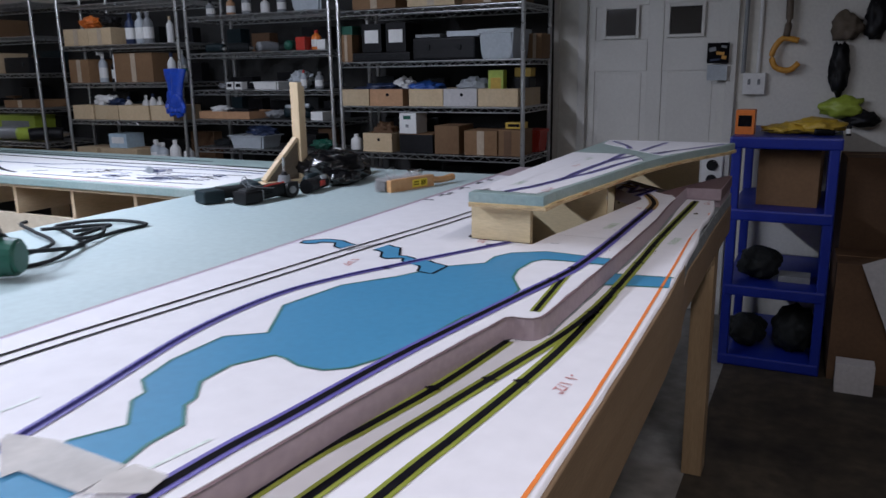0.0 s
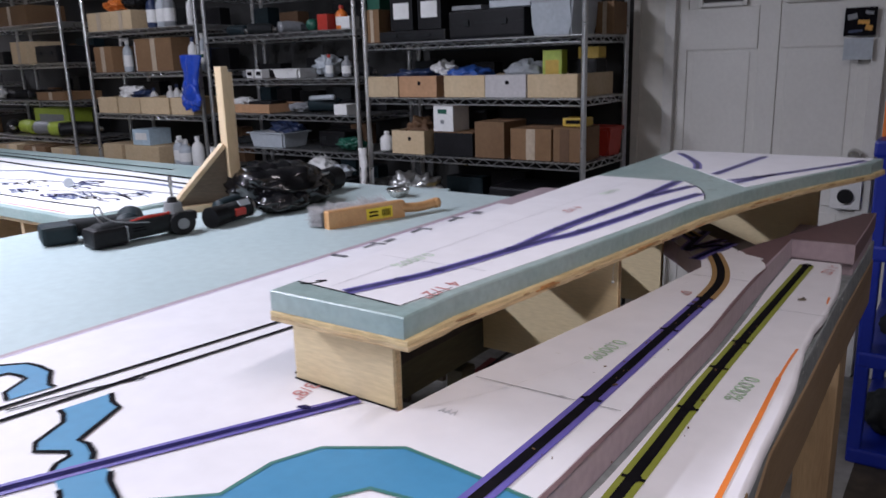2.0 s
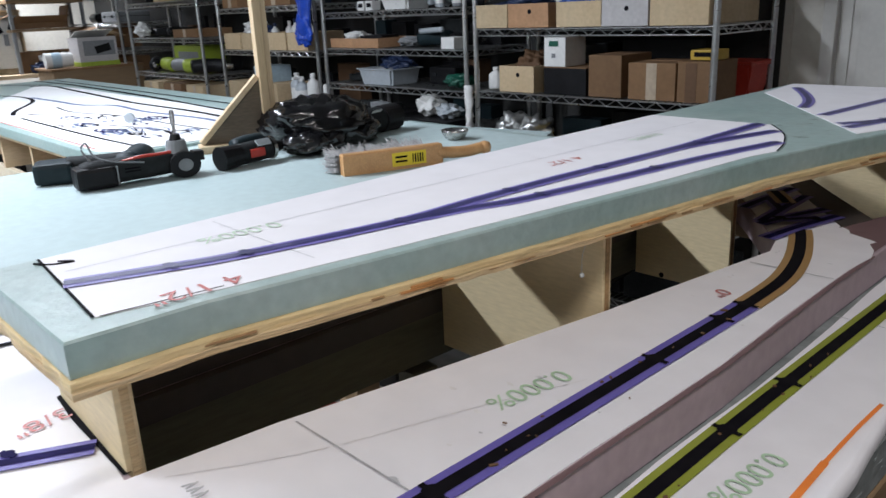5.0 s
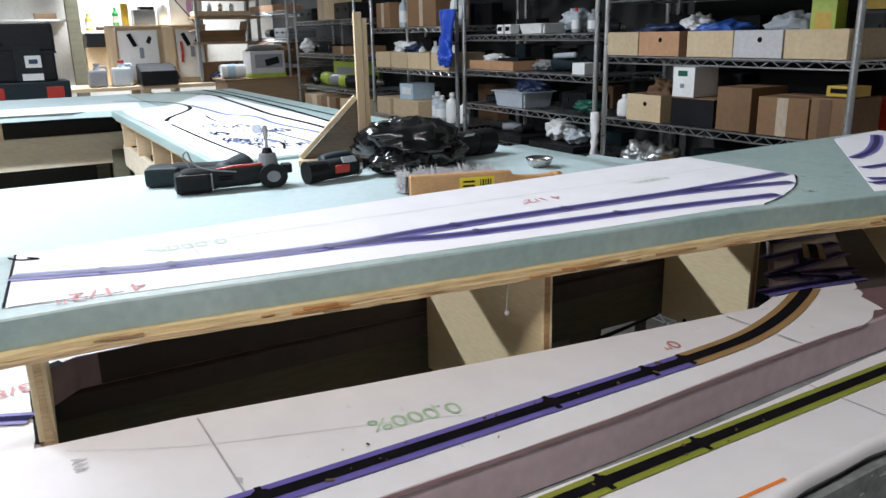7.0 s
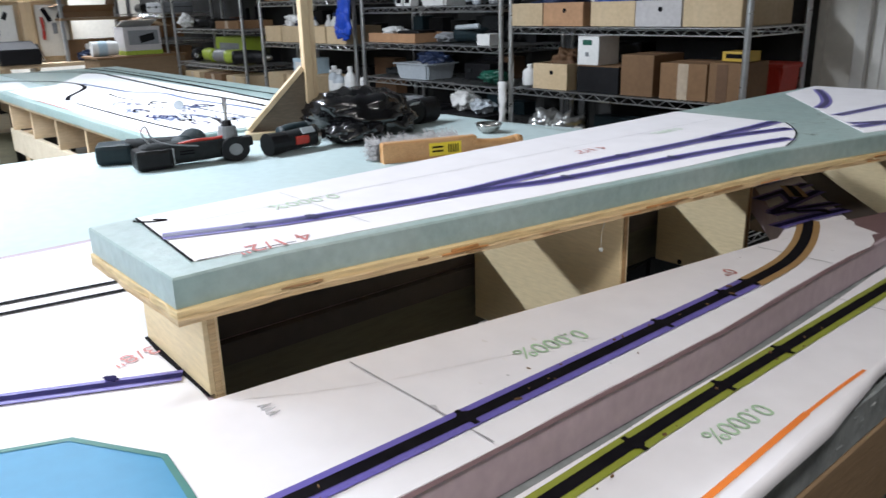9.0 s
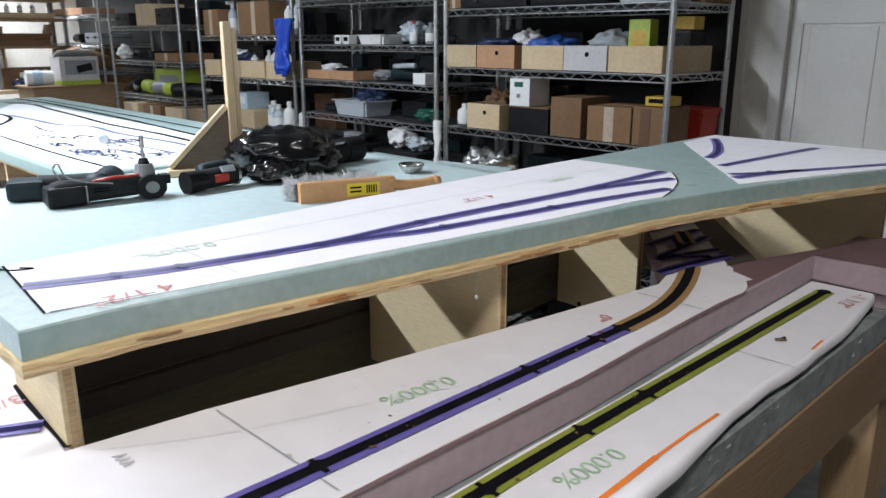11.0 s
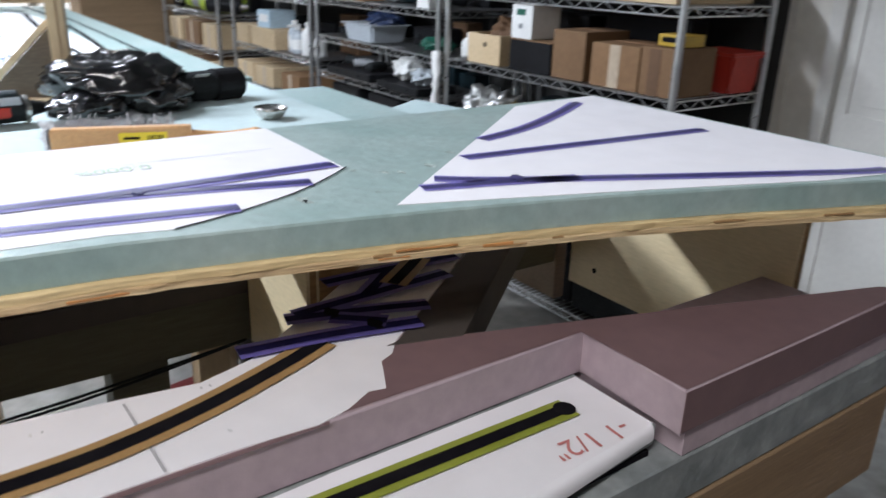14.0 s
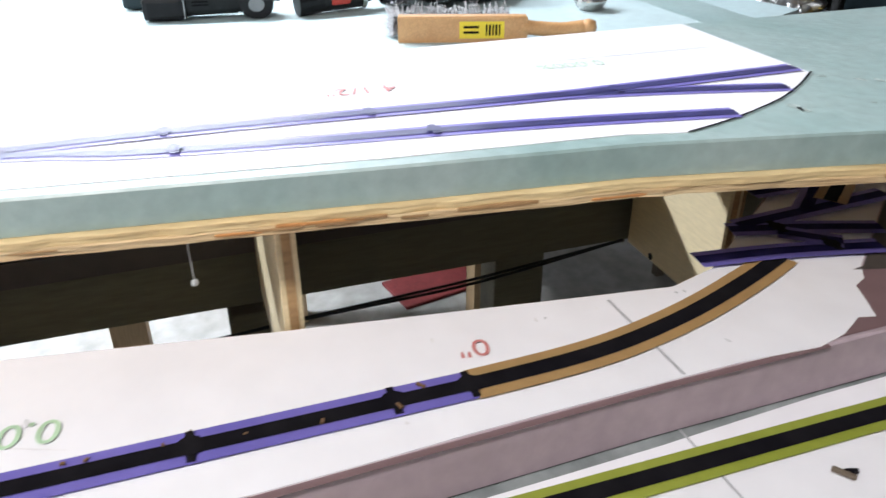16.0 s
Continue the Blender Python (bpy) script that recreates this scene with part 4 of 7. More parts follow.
joints([(-0.575, 1.623), (-0.561, 1.673), (-0.539, 1.80), (-0.541, 1.93), (-0.508, 1.935), (-0.536, 2.06), (-0.49, 2.09), (-0.527, 2.24)], GLOSSNAVY, 0.0024, dk, 0.015, 0.005)
mark("4 1/2\"", 0.026, -0.519, 1.615, -90, REDINK, dk, 0.0012)
mark("4 1/2\"", 0.022, -0.588, 2.066, -92, REDINK, dk, 0.0012)
mark("0.000%", 0.024, -0.616, 1.698, -92, FAINTGREEN, dk, 0.0012)
mark("0.000%", 0.020, -0.60, 2.24, -92, FAINTGREEN, dk, 0.0012)
part("pen_line", ribbon([(-0.672, 1.5655), (-0.522, 1.5525)], 0.0022, 0.0008, n=0), INK, dk)
part("pen_line", ribbon([(-0.5215, 1.556), (-0.516, 1.60), (-0.5125, 1.63)], 0.0013, 0.0008), INK, dk)
part("pen_mark", tube([(-0.662, 1.560, 0.001), (-0.650, 1.568, 0.001), (-0.645, 1.582, 0.001), (-0.654, 1.574, 0.001)], 0.0008, 5), INK, dk)
part("ruled_line", ribbon([(-0.665, 1.70), (-0.515, 1.70)], 0.0011, 0.0010, n=0), FAINTGREY, dk)
part("ruled_line", ribbon([(-0.625, 1.57), (-0.612, 2.38)], 0.0009, 0.0010, n=0), FAINTGREY, dk)
part("cut_line", ribbon([(-0.437, 2.2395), (-0.4495, 2.283), (-0.4735, 2.339), (-0.4985, 2.378), (-0.522, 2.408)], 0.0016, 0.0009, n=3), INK, dk)
dk2 = thing("deck_plan_sheet", pose(0, 0, D), "white cut plan sheet with diverging purple tracks at the deck end", "plan sheet", "deck sheets")
d2 = [(-0.411, 2.390), (-0.375, 2.50), (-0.338, 2.61), (-0.290, 2.745), (-0.270, 2.84), (-0.268, 2.878), (-0.699, 2.878), (-0.682, 2.728)]
part("sheet", prism(d2, 0.0, 0.0006), PAPER, dk2)
for path in ([(-0.552, 2.575), (-0.575, 2.65), (-0.62, 2.74), (-0.667, 2.818)], [(-0.500, 2.515), (-0.49, 2.66), (-0.478, 2.825)], [(-0.455, 2.452), (-0.425, 2.50), (-0.365, 2.63), (-0.295, 2.790), (-0.282, 2.832)], [(-0.437, 2.428), (-0.418, 2.50), (-0.40, 2.56)]):
    track(path, 0.018, GLOSSPURPLE, 0.008, 0.0011, dk2, GLOSSNAVY, "purple_track")
joints([(-0.420, 2.51)], GLOSSNAVY, 0.0024, dk2, 0.018, 0.006, -25)

# ---- tools and things on the layout ----
F = L


def place(x, y, z, rz=0.0):
    return pose(x, y, z, 0, 0, rz)


# timber upright with its gusset
px, py = -1.795, 2.405
ang = math.degrees(math.atan2(-0.145, -0.056))
stand = thing("timber_upright", place(px, py, F, ang), "pale pine upright with a triangular gusset on a foot", "wooden post")
part("post", boxm((0, 0, 0.192), (0.020, 0.056, 0.384), bevel=0.002), PINEUP, stand)
part("cleat", boxm((-0.0165, 0.008, 0.185), (0.012, 0.030, 0.368), bevel=0.0015), PINEUP, stand)
part("foot", boxm((0.065, 0, 0.009), (0.21, 0.062, 0.018), bevel=0.002), PINE, stand)
g = bmesh.new()
tri = [(0.0105, 0.0182), (0.155, 0.0182), (0.0105, 0.165)]
lo = [g.verts.new((a, -0.006, b)) for a, b in tri]
hi = [g.verts.new((a, 0.006, b)) for a, b in tri]
g.faces.new(lo), g.faces.new(hi)
for k in range(3):
    g.faces.new((lo[k], lo[(k + 1) % 3], hi[(k + 1) % 3], hi[k]))
part("gusset", g, DARKWOOD, stand, "dark plywood gusset")
part("gusset_rail", boxm((0.088, 0, 0.098), (0.212, 0.030, 0.012), ry=45.4, bevel=0.001), PINE, stand)

# right-angle drill
ra = thing("right_angle_drill", place(-1.645, 2.0, F, 81.5) @ Matrix.Diagonal((1.0, 1.0, 0.86, 1.0)), "black right-angle drill with a bit standing upright", "drill")
grip = boxm((-0.005, 0, 0.034), (0.19, 0.054, 0.056), bevel=0.018)
for v in grip.verts:
    f = (v.co.x + 0.10) / 0.19
    v.co.z = 0.033 + (v.co.z - 0.034) * (1.0 - 0.16 * f + 0.07 * math.sin(f * 9.0)) + 0.004 * f
    v.co.y *= 1.0 - 0.12 * f
part("grip", grip, RUBBER, ra, smooth=True)
bat = part("battery", boxm((-0.072, 0.0, 0.027), (0.078, 0.066, 0.050), bevel=0.010), BLACKPL, ra)
part("battery_seam", boxm((-0.034, 0.0, 0.028), (0.003, 0.067, 0.045), bevel=0.001), GREYPL, bat)
part("vent_slot", boxm((-0.004, -0.0262, 0.040), (0.03, 0.002, 0.003)), INK, ra)
part("vent_slot", boxm((-0.004, -0.0264, 0.033), (0.03, 0.002, 0.003)), INK, ra)
part("rear_block", boxm((0.135, 0.0, 0.045), (0.022, 0.03, 0.024), bevel=0.003), BLACKPL, ra)
hd = part("head", rod(bmesh.new(), (0.1, -0.032, 0.031), (0.1, 0.030, 0.031), 0.032, 0.032, 20), BLACKPL, ra, smooth=False)
part("head_cap", rod(bmesh.new(), (0.1, -0.0345, 0.031), (0.1, -0.032, 0.031), 0.015, 0.015, 16), GREYPL, hd, "grey round cap")
col = part("collar", rod(bmesh.new(), (0.094, 0.0, 0.055), (0.094, 0.0, 0.088), 0.024, 0.019, 16), GREYPL, ra)
part("chuck", rod(bmesh.new(), (0.094, 0, 0.088), (0.094, 0, 0.102), 0.013, 0.009, 12), BLACKPL, col)
part("bit", rod(rod(bmesh.new(), (0.094, 0, 0.102), (0.094, 0, 0.16), 0.0035, 0.003, 8), (0.094, 0, 0.128), (0.094, 0, 0.158), 0.0052, 0.0052, 8), STEEL, col, "bare steel bit")
part("red_trim", tube([(-0.02, -0.018, 0.056), (0.02, -0.016, 0.062), (0.055, -0.014, 0.061), (0.085, -0.012, 0.064)], 0.0042, 8), REDPL, ra)
part("wire_loop", tube([(-0.075, 0.0, 0.062), (-0.087, 0.008, 0.09), (-0.078, 0.0, 0.105), (-0.068, -0.004, 0.075), (-0.04, -0.02, 0.060), (0.02, -0.027, 0.05)], 0.002, 6), GREYPL, ra)

# second drill lying behind
sd = thing("cordless_drill", place(-1.742, 2.010, F, 68) @ Matrix.Diagonal((1.0, 1.0, 0.86, 1.0)), "dark teal and black cordless drill lying on its side", "drill", "cordless drills")
part("battery", boxm((-0.125, 0, 0.027), (0.075, 0.080, 0.050), bevel=0.010), DARKTEAL, sd)
part("handle", tube([(-0.10, 0, 0.036), (-0.03, 0, 0.034), (0.03, 0.0, 0.036)], 0.024, 14, 5), RUBBER, sd, smooth=True)
part("motor_body", tube([(0.02, -0.045, 0.036), (0.035, 0.0, 0.036), (0.045, 0.06, 0.036)], 0.031, 16, 5), DARKTEAL, sd, smooth=True)
part("chuck", rod(bmesh.new(), (0.046, 0.06, 0.036), (0.055, 0.105, 0.036), 0.022, 0.014, 16), BLACKPL, sd)
part("trigger", boxm((0.0, 0.022, 0.036), (0.02, 0.02, 0.014), bevel=0.004), REDPL, sd)

# third drill by the bag
td = thing("cordless_drill", place(-1.612, 2.262, F, 98) @ Matrix.Scale(0.74, 4), "black cordless drill with red switch and steel ring", "drill", "cordless drills")
part("battery", rod(bmesh.new(), (-0.125, 0, 0.034), (-0.055, 0, 0.036), 0.036, 0.032, 18), BLACKPL, td, smooth=False)
tdb = part("body", tube([(-0.06, 0, 0.036), (0.0, 0, 0.038), (0.05, 0, 0.040)], 0.032, 16, 5), RUBBER, td, smooth=True)
part("red_switch", boxm((-0.012, -0.029, 0.038), (0.052, 0.014, 0.026), bevel=0.005), REDPL, tdb)
part("steel_ring", rod(rod(bmesh.new(), (0.050, 0, 0.040), (0.062, 0, 0.040), 0.036, 0.036, 20), (0.062, 0, 0.040), (0.066, 0, 0.040), 0.033, 0.026, 20), STEEL, td)
part("chuck", rod(bmesh.new(), (0.066, 0, 0.040), (0.105, 0, 0.040), 0.022, 0.014, 16), BLACKPL, td)
part("motor_housing", tube([(-0.045, 0.034, 0.050), (0.0, 0.036, 0.056), (0.05, 0.034, 0.056)], 0.028, 14, 5), DARKTEAL, td, smooth=True)
part("maker_plate", boxm((0.018, -0.022, 0.064), (0.050, 0.005, 0.022), rx=-42, bevel=0.0015), FROST, tdb, "silver grey plate")

# bag: loose film over a bundle, pulled into facets with sharp creases


def film_heap(size, seed, cell, depth):
    bm = lump(size, seed, 0.30, 4, 1.6)
    rj = random.Random(int(seed))
    for v in bm.verts:
        c = v.co.copy()
        d1, d2 = noise.voronoi(Vector((c.x * cell + seed, c.y * cell, c.z * cell * 1.4)))[0][:2]
        e1, e2 = noise.voronoi(Vector((c.x * cell * 2.3, c.y * cell * 2.3 + seed, c.z * cell * 2.6)))[0][:2]
        push = depth * (min(d2 - d1, 0.45) - 0.2) + 0.22 * depth * (min(e2 - e1, 0.4) - 0.2)
        out = Vector((c.x / size[0], c.y / size[1], max(c.z - size[2] * 0.3, 0) / size[2]))
        if out.length > 0:
            v.co += out.normalized() * (push + rj.gauss(0, 0.0030))
        v.co.z = max(v.co.z, 0)
    return bm


bag = thing("bin_bag", place(-1.715, 2.485, F, 12), "crumpled shiny black plastic bag lying on the foam", "plastic bag")
part("body", film_heap((0.25, 0.28, 0.112), 4.0, 6.5, 0.040), BAGBLACK, bag, smooth=True)
side = part("loose_fold", film_heap((0.17, 0.17, 0.075), 7.0, 8.0, 0.030), BAGBLACK, bag, smooth=True)
side.location = (0.07, 0.05, 0)
neck = part("gathered_neck", film_heap((0.12, 0.16, 0.06), 9.0, 9.0, 0.025), BAGBLACK, bag, smooth=True)
neck.location = (0.09, -0.09, 0)
fl = thing("torch", place(-1.715, 2.665, F, 101), "black cylindrical torch with a pale sticker", "torch")
barrel = part("barrel", rod(rod(bmesh.new(), (-0.10, 0, 0.035), (0.04, 0, 0.035), 0.031, 0.031, 24), (-0.02, 0, 0.035), (0.03, 0, 0.035), 0.0335, 0.0335, 24), RUBBER, fl)
part("bezel", rod(rod(bmesh.new(), (0.04, 0, 0.035), (0.105, 0, 0.035), 0.036, 0.036, 24), (0.105, 0, 0.035), (0.112, 0, 0.035), 0.034, 0.030, 24), BLACKPL, fl)
part("sticker", boxm((0.002, -0.0245, 0.0595), (0.036, 0.0006, 0.018), rx=45, bevel=0.0002), WHITEBOX, barrel, "pale oval sticker")

# bench brush
br = thing("bench_brush", place(-1.300, 2.415, F, 72.5), "beech bench brush with grey bristles lying on its side", "brush")
blk = prism([(-0.120, -0.012), (0.075, -0.012), (0.10, -0.009), (0.10, 0.009), (0.075, 0.012), (-0.120, 0.012)], 0.0, 0.043, 0.003)
part("block", blk, BEECH, br)
part("handle", tube([(0.09, 0, 0.024), (0.12, 0, 0.020), (0.16, 0, 0.018), (0.19, 0, 0.021), (0.205, 0, 0.022)], 0.0125, 12, 6), BEECH, br, smooth=True)
part("handle_end", lathe([(0.004, -0.014), (0.013, -0.010), (0.015, 0.0), (0.012, 0.010), (0.004, 0.013)], 14), BEECH, br, smooth=True).location = (0.205, 0, 0.022)
stk = part("sticker", boxm((0.022, -0.0131, 0.021), (0.076, 0.0005, 0.028)), LABELYEL, br, "yellow price sticker")
for k in range(5):
    part("sticker_bar", boxm((0.03 + k * 0.0055, -0.0138, 0.021), (0.0025 + 0.001 * (k % 2), 0.0004, 0.018)), INK, stk)
for k in range(2):
    part("sticker_bar", boxm((0.004, -0.0138, 0.026 - k * 0.009), (0.026, 0.0004, 0.004)), INK, stk)
rb = random.Random(3)
bris = bmesh.new()
for i in range(2400):
    x0 = rb.uniform(-0.130, 0.070)
    z0 = rb.uniform(0.004, 0.040)
    dx, dz, ln = rb.gauss(0, 0.005) - (0.012 if x0 < -0.11 else 0), rb.gauss(0.004, 0.008), rb.uniform(0.030, 0.042)
    a, b = Vector((x0, 0.0121, z0)), Vector((x0 + dx, 0.0121 + ln, max(0.002, z0 + dz)))
    w = Vector((0.0007, 0, 0.0003))
    u = Vector((0, 0, 0.0007))
    q = [bris.verts.new(p) for p in (a - w, a + w, b + w * 0.6, b - w * 0.6)]
    bris.faces.new(q)
    q = [bris.verts.new(p) for p in (a - u, a + u, b + u * 0.6, b - u * 0.6)]
    bris.faces.new(q)
part("bristles", bris, BRISTLE, br, "grey bristles")

solid("metal_cup", lathe([(0.004, 0.0), (0.016, 0.0), (0.024, 0.004), (0.031, 0.014), (0.0345, 0.024), (0.0325, 0.025), (0.029, 0.016), (0.020, 0.007), (0.004, 0.005)], 28), STEEL, place(-1.462, 2.735, F), "small shiny steel bowl standing on the foam", "cup", smooth=True)

# corded power tool
pt = thing("power_tool", place(-1.525, 0.96, F, 30), "black and green corded power tool with its coiled lead", "power tool")
part("body", tube([(-0.16, 0, 0.06), (-0.06, 0, 0.065), (0.02, 0, 0.055)], 0.045, 16, 5), BLACKPL, pt, smooth=True)
part("green_collar", rod(rod(bmesh.new(), (0.02, 0, 0.050), (0.055, 0, 0.048), 0.043, 0.040, 20), (0.055, 0, 0.048), (0.062, 0, 0.048), 0.036, 0.033, 20), GREENPL, pt)
part("handle", tube([(-0.10, 0, 0.10), (-0.06, 0, 0.125), (0.0, 0, 0.12), (0.015, 0, 0.09)], 0.016, 10, 5), RUBBER, pt, smooth=True)
lead = thing("power_lead", place(-1.70, 1.30, F), "loosely coiled black power lead lying on the foam", "cable")
part("lead", tube([(0.20, -0.28, 0.05), (0.09, -0.05, 0.006), (-0.10, 0.05, 0.006), (-0.20, 0.10, 0.006), (-0.12, 0.20, 0.010), (0.02, 0.22, 0.006), (0.03, 0.10, 0.006), (0.10, -0.06, 0.014), (0.16, -0.20, 0.006), (0.12, -0.34, 0.006)], 0.005, 8), RUBBER, lead, smooth=True)
part("loop", tube([(-0.16, 0.02, 0.014), (-0.04, 0.14, 0.014), (0.0, 0.06, 0.016), (0.02, -0.02, 0.014), (0.06, 0.02, 0.014), (0.0, 0.09, 0.018), (-0.07, 0.05, 0.010)], 0.005, 8), RUBBER, lead, smooth=True)
part("lead", tube([(0.19, -0.30, 0.04), (0.02, -0.08, 0.012), (-0.16, 0.0, 0.012), (-0.30, 0.06, 0.010), (-0.33, 0.10, 0.008)], 0.005, 8), RUBBER, lead, smooth=True)

rg = random.Random(11)
crumbs = bmesh.new()
for i in range(18):
    s_ = rg.uniform(0.0008, 0.0019)
    box(crumbs, (-0.379 + rg.gauss(0, 0.010), rg.uniform(1.52, 2.05), T + s_ / 2 + 0.0022), (s_, s_ * rg.uniform(1.2, 3.5), s_ * 0.6), rg.uniform(0, 180))
for i in range(18):
    s_ = rg.uniform(0.0008, 0.0018)
    box(crumbs, (-0.312 + rg.gauss(0, 0.010), rg.uniform(1.2, 2.1), L + s_ / 2 + 0.0022), (s_, s_ * rg.uniform(1, 2), s_), rg.uniform(0, 180))
solid("wood_crumbs", crumbs, CARD, pose(0, 0, 0), "tiny brown wood crumbs scattered over the plan sheet", "debris", kind="stuff")
spl = thing("wood_splinter", place(-0.284, 2.262, L + 0.0025, 35), "small brown and black wood splinter on the sheet", "splinter")
part("sliver", boxm((0, 0, 0), (0.013, 0.0030, 0.0028), bevel=0.0008), DARKWOOD, spl)
part("sliver", boxm((0.003, 0.0036, 0.0002), (0.008, 0.0022, 0.0030), rz=38, bevel=0.0006), INK, spl, "black sliver")

# cables under the deck
for k in range(2):
    solid("black_cable", tube([(-0.700, 1.45, 0.868 + 0.010 * k), (-0.704, 1.75, 0.892 + 0.004 * k), (-0.705, 2.0, 0.912 - 0.001 * k), (-0.704, 2.2, 0.924 - 0.005 * k), (-0.702, 2.376, 0.942)], 0.0016, 6), RUBBER, pose(0, 0, 0), "thin black cable running under the raised deck", "cable", "under-deck cables", smooth=True)

# ---- second and third tables ----
t2 = thing("layout_table", pose(0, 0, 0), "open-grid wooden layout table with a green foam top", "table")
Z2 = 1.030
part("foam_top", prism([(-3.86, 2.06), (-2.02, 2.055), (-1.975, 2.10), (-1.975, 2.90), (-5.0, 2.95), (-5.0, 2.30), (-3.86, 2.30)], Z2 - 0.030, Z2 - 0.0008, 0.002), DECKFOAM, t2, "green foam board")
part("sub_top", prism([(-3.85, 2.07), (-2.0, 2.07), (-2.0, 2.88), (-4.99, 2.93), (-4.99, 2.31), (-3.85, 2.31)], Z2 - 0.044, Z2 - 0.0305), PINE, t2)
for k in range(6):
    part("divider", boxm((-3.80 + k * 0.36, 2.45, Z2 - 0.105), (0.018, 0.72, 0.12), bevel=0.002), PINE, t2)
part("apron", boxm((-2.93, 2.105, Z2 - 0.215), (1.90, 0.022, 0.10), bevel=0.003), PALEPINE, t2, "pale pine rail")
# added black panels, in place of the unlit space below
part("shade_panel", boxm((-4.40, 2.33, 0.49), (1.12, 0.02, 0.90)), SHADEBOARD, t2)
part("shade_panel", boxm((-3.2, 2.885, 0.44), (2.5, 0.02, 0.72)), SHADEBOARD, t2)
part("back_rail", boxm((-3.2, 2.86, Z2 - 0.14), (2.4, 0.022, 0.19), bevel=0.003), OLDSHADEWOOD, t2)
for lx in (-3.75, -2.1):
    for ly in (2.15, 2.80):
        part("leg", boxm((lx, ly, 0.43), (0.07, 0.07, 0.86), bevel=0.003), PINEUP, t2)
t3 = thing("layout_table", pose(0, 0, 0), "long wooden layout table with a pale foam top", "table")
part("foam_top", prism([(-5.0, -2.2), (-3.95, -2.2), (-3.90, 1.9), (-3.87, 2.05), (-3.87, 2.29), (-5.0, 2.29)], Z2 - 0.028, Z2, 0.002), SKYFOAM, t3, "pale blue foam board")
part("rail", boxm((-4.10, 0.0, Z2 - 0.20), (0.03, 4.28, 0.15), bevel=0.003), PALEPINE, t3, "pale pine rail")
# another added panel, painted shade below the long table
part("shade_panel", boxm((-4.90, 0.08, 0.52), (0.02, 4.48, 0.88)), SHADEBOARD, t3)
part("back_rail", boxm((-4.95, -0.05, Z2 - 0.10), (0.03, 4.2, 0.14), bevel=0.003), OLDSHADEWOOD, t3)
for k in range(4):
    part("cross_block", boxm((-4.2, 2.18 - k * 0.60, Z2 - 0.08), (0.25, 0.05, 0.10), bevel=0.003), PINE, t3)
for lx in (-4.9, -4.1):
    for ly in (-1.9, 0.1, 2.1):
        part("leg", boxm((lx, ly, 0.41), (0.07, 0.07, 0.82), bevel=0.003), OLDSHADEWOOD, t3)
# plan sheets on them
s2 = thing("draft_sheet", pose(0, 0, Z2), "white draft sheet with black wavy lines and dark sketches", "plan sheet")
part("sheet", prism([(-3.80, 2.10), (-2.06, 2.075), (-2.00, 2.12), (-2.0, 2.62), (-2.9, 2.70), (-4.2, 2.72), (-4.6, 2.66), (-3.95, 2.33)], -0.0006, 0.0008), PAPER_B, s2)
WAVES = [
    ([(-4.436, 2.153), (-4.327, 2.268), (-4.047, 2.395), (-3.70, 2.386), (-3.327, 2.219), (-3.172, 2.172)], 0.018, INK),
    ([(-3.87, 2.425), (-3.527, 2.437), (-3.288, 2.445), (-3.118, 2.516), (-2.80, 2.50), (-2.40, 2.53), (-2.06, 2.50)], 0.022, SLATE),
    ([(-4.60, 2.62), (-4.445, 2.69), (-4.11, 2.668), (-3.544, 2.628), (-3.152, 2.598), (-2.6, 2.60), (-2.06, 2.56)], 0.022, INK),
    ([(-3.05, 2.165), (-2.589, 2.160), (-2.29, 2.162), (-2.08, 2.170)], 0.012, INK),
    ([(-3.30, 2.36), (-3.05, 2.34), (-2.75, 2.40), (-2.40, 2.41), (-2.06, 2.43)], 0.009, INK),
    ([(-2.55, 2.28), (-2.30, 2.34), (-2.12, 2.30)], 0.008, INK),
    ([(-3.16, 2.215), (-3.12, 2.235), (-3.087, 2.27)], 0.014, INK),
]
for path, w, mm in WAVES:
    part("wavy_line", ribbon(path, w, 0.0014), mm, s2)
for path, w in (([(-4.985, 2.76), (-4.5, 2.78), (-4.104, 2.77), (-3.349, 2.74), (-2.637, 2.687), (-2.05, 2.66)], 0.020), ([(-4.9, 2.84), (-4.1, 2.83), (-3.3, 2.81), (-2.6, 2.79)], 0.012), ([(-4.95, 2.42), (-4.8, 2.58), (-4.57, 2.72)], 0.020)):
    part("pen_line", ribbon(path, w, 0.0010), INK, s2)
rs = random.Random(5)
for k in range(44):
    cx, cy = rs.choice([(-2.85, 2.30), (-2.75, 2.33), (-2.40, 2.25), (-2.30, 2.28), (-2.55, 2.40), (-2.62, 2.24), (-2.20, 2.36)])
    cx, cy = cx + rs.gauss(0, 0.045), cy + rs.gauss(0, 0.022)
    r = rs.uniform(0.02, 0.055)
    part("sketch", ribbon([(cx + r * math.cos(a * 1.1) * rs.uniform(0.6, 1.5), cy + 0.5 * r * math.sin(a * 1.1)) for a in range(6)], 0.004 + 0.003 * (k % 3), 0.0018 + 0.0002 * (k % 4), n=4), (SLATE, NAVY, INK, SLATE)[k % 4], s2)
part("red_edge", ribbon([(-3.3, 2.09), (-2.7, 2.088), (-2.10, 2.085)], 0.008, 0.0016, n=2), REDINK, s2)
s3 = thing("draft_sheet", pose(0, 0, Z2), "pale blue-white sheet curling over the table edge", "plan sheet")
part("sheet", prism([(-4.35, -1.9), (-3.97, -1.9), (-3.89, 1.9), (-3.885, 2.2), (-4.3, 2.25)], 0.0002, 0.0012), PAPER_B, s3)
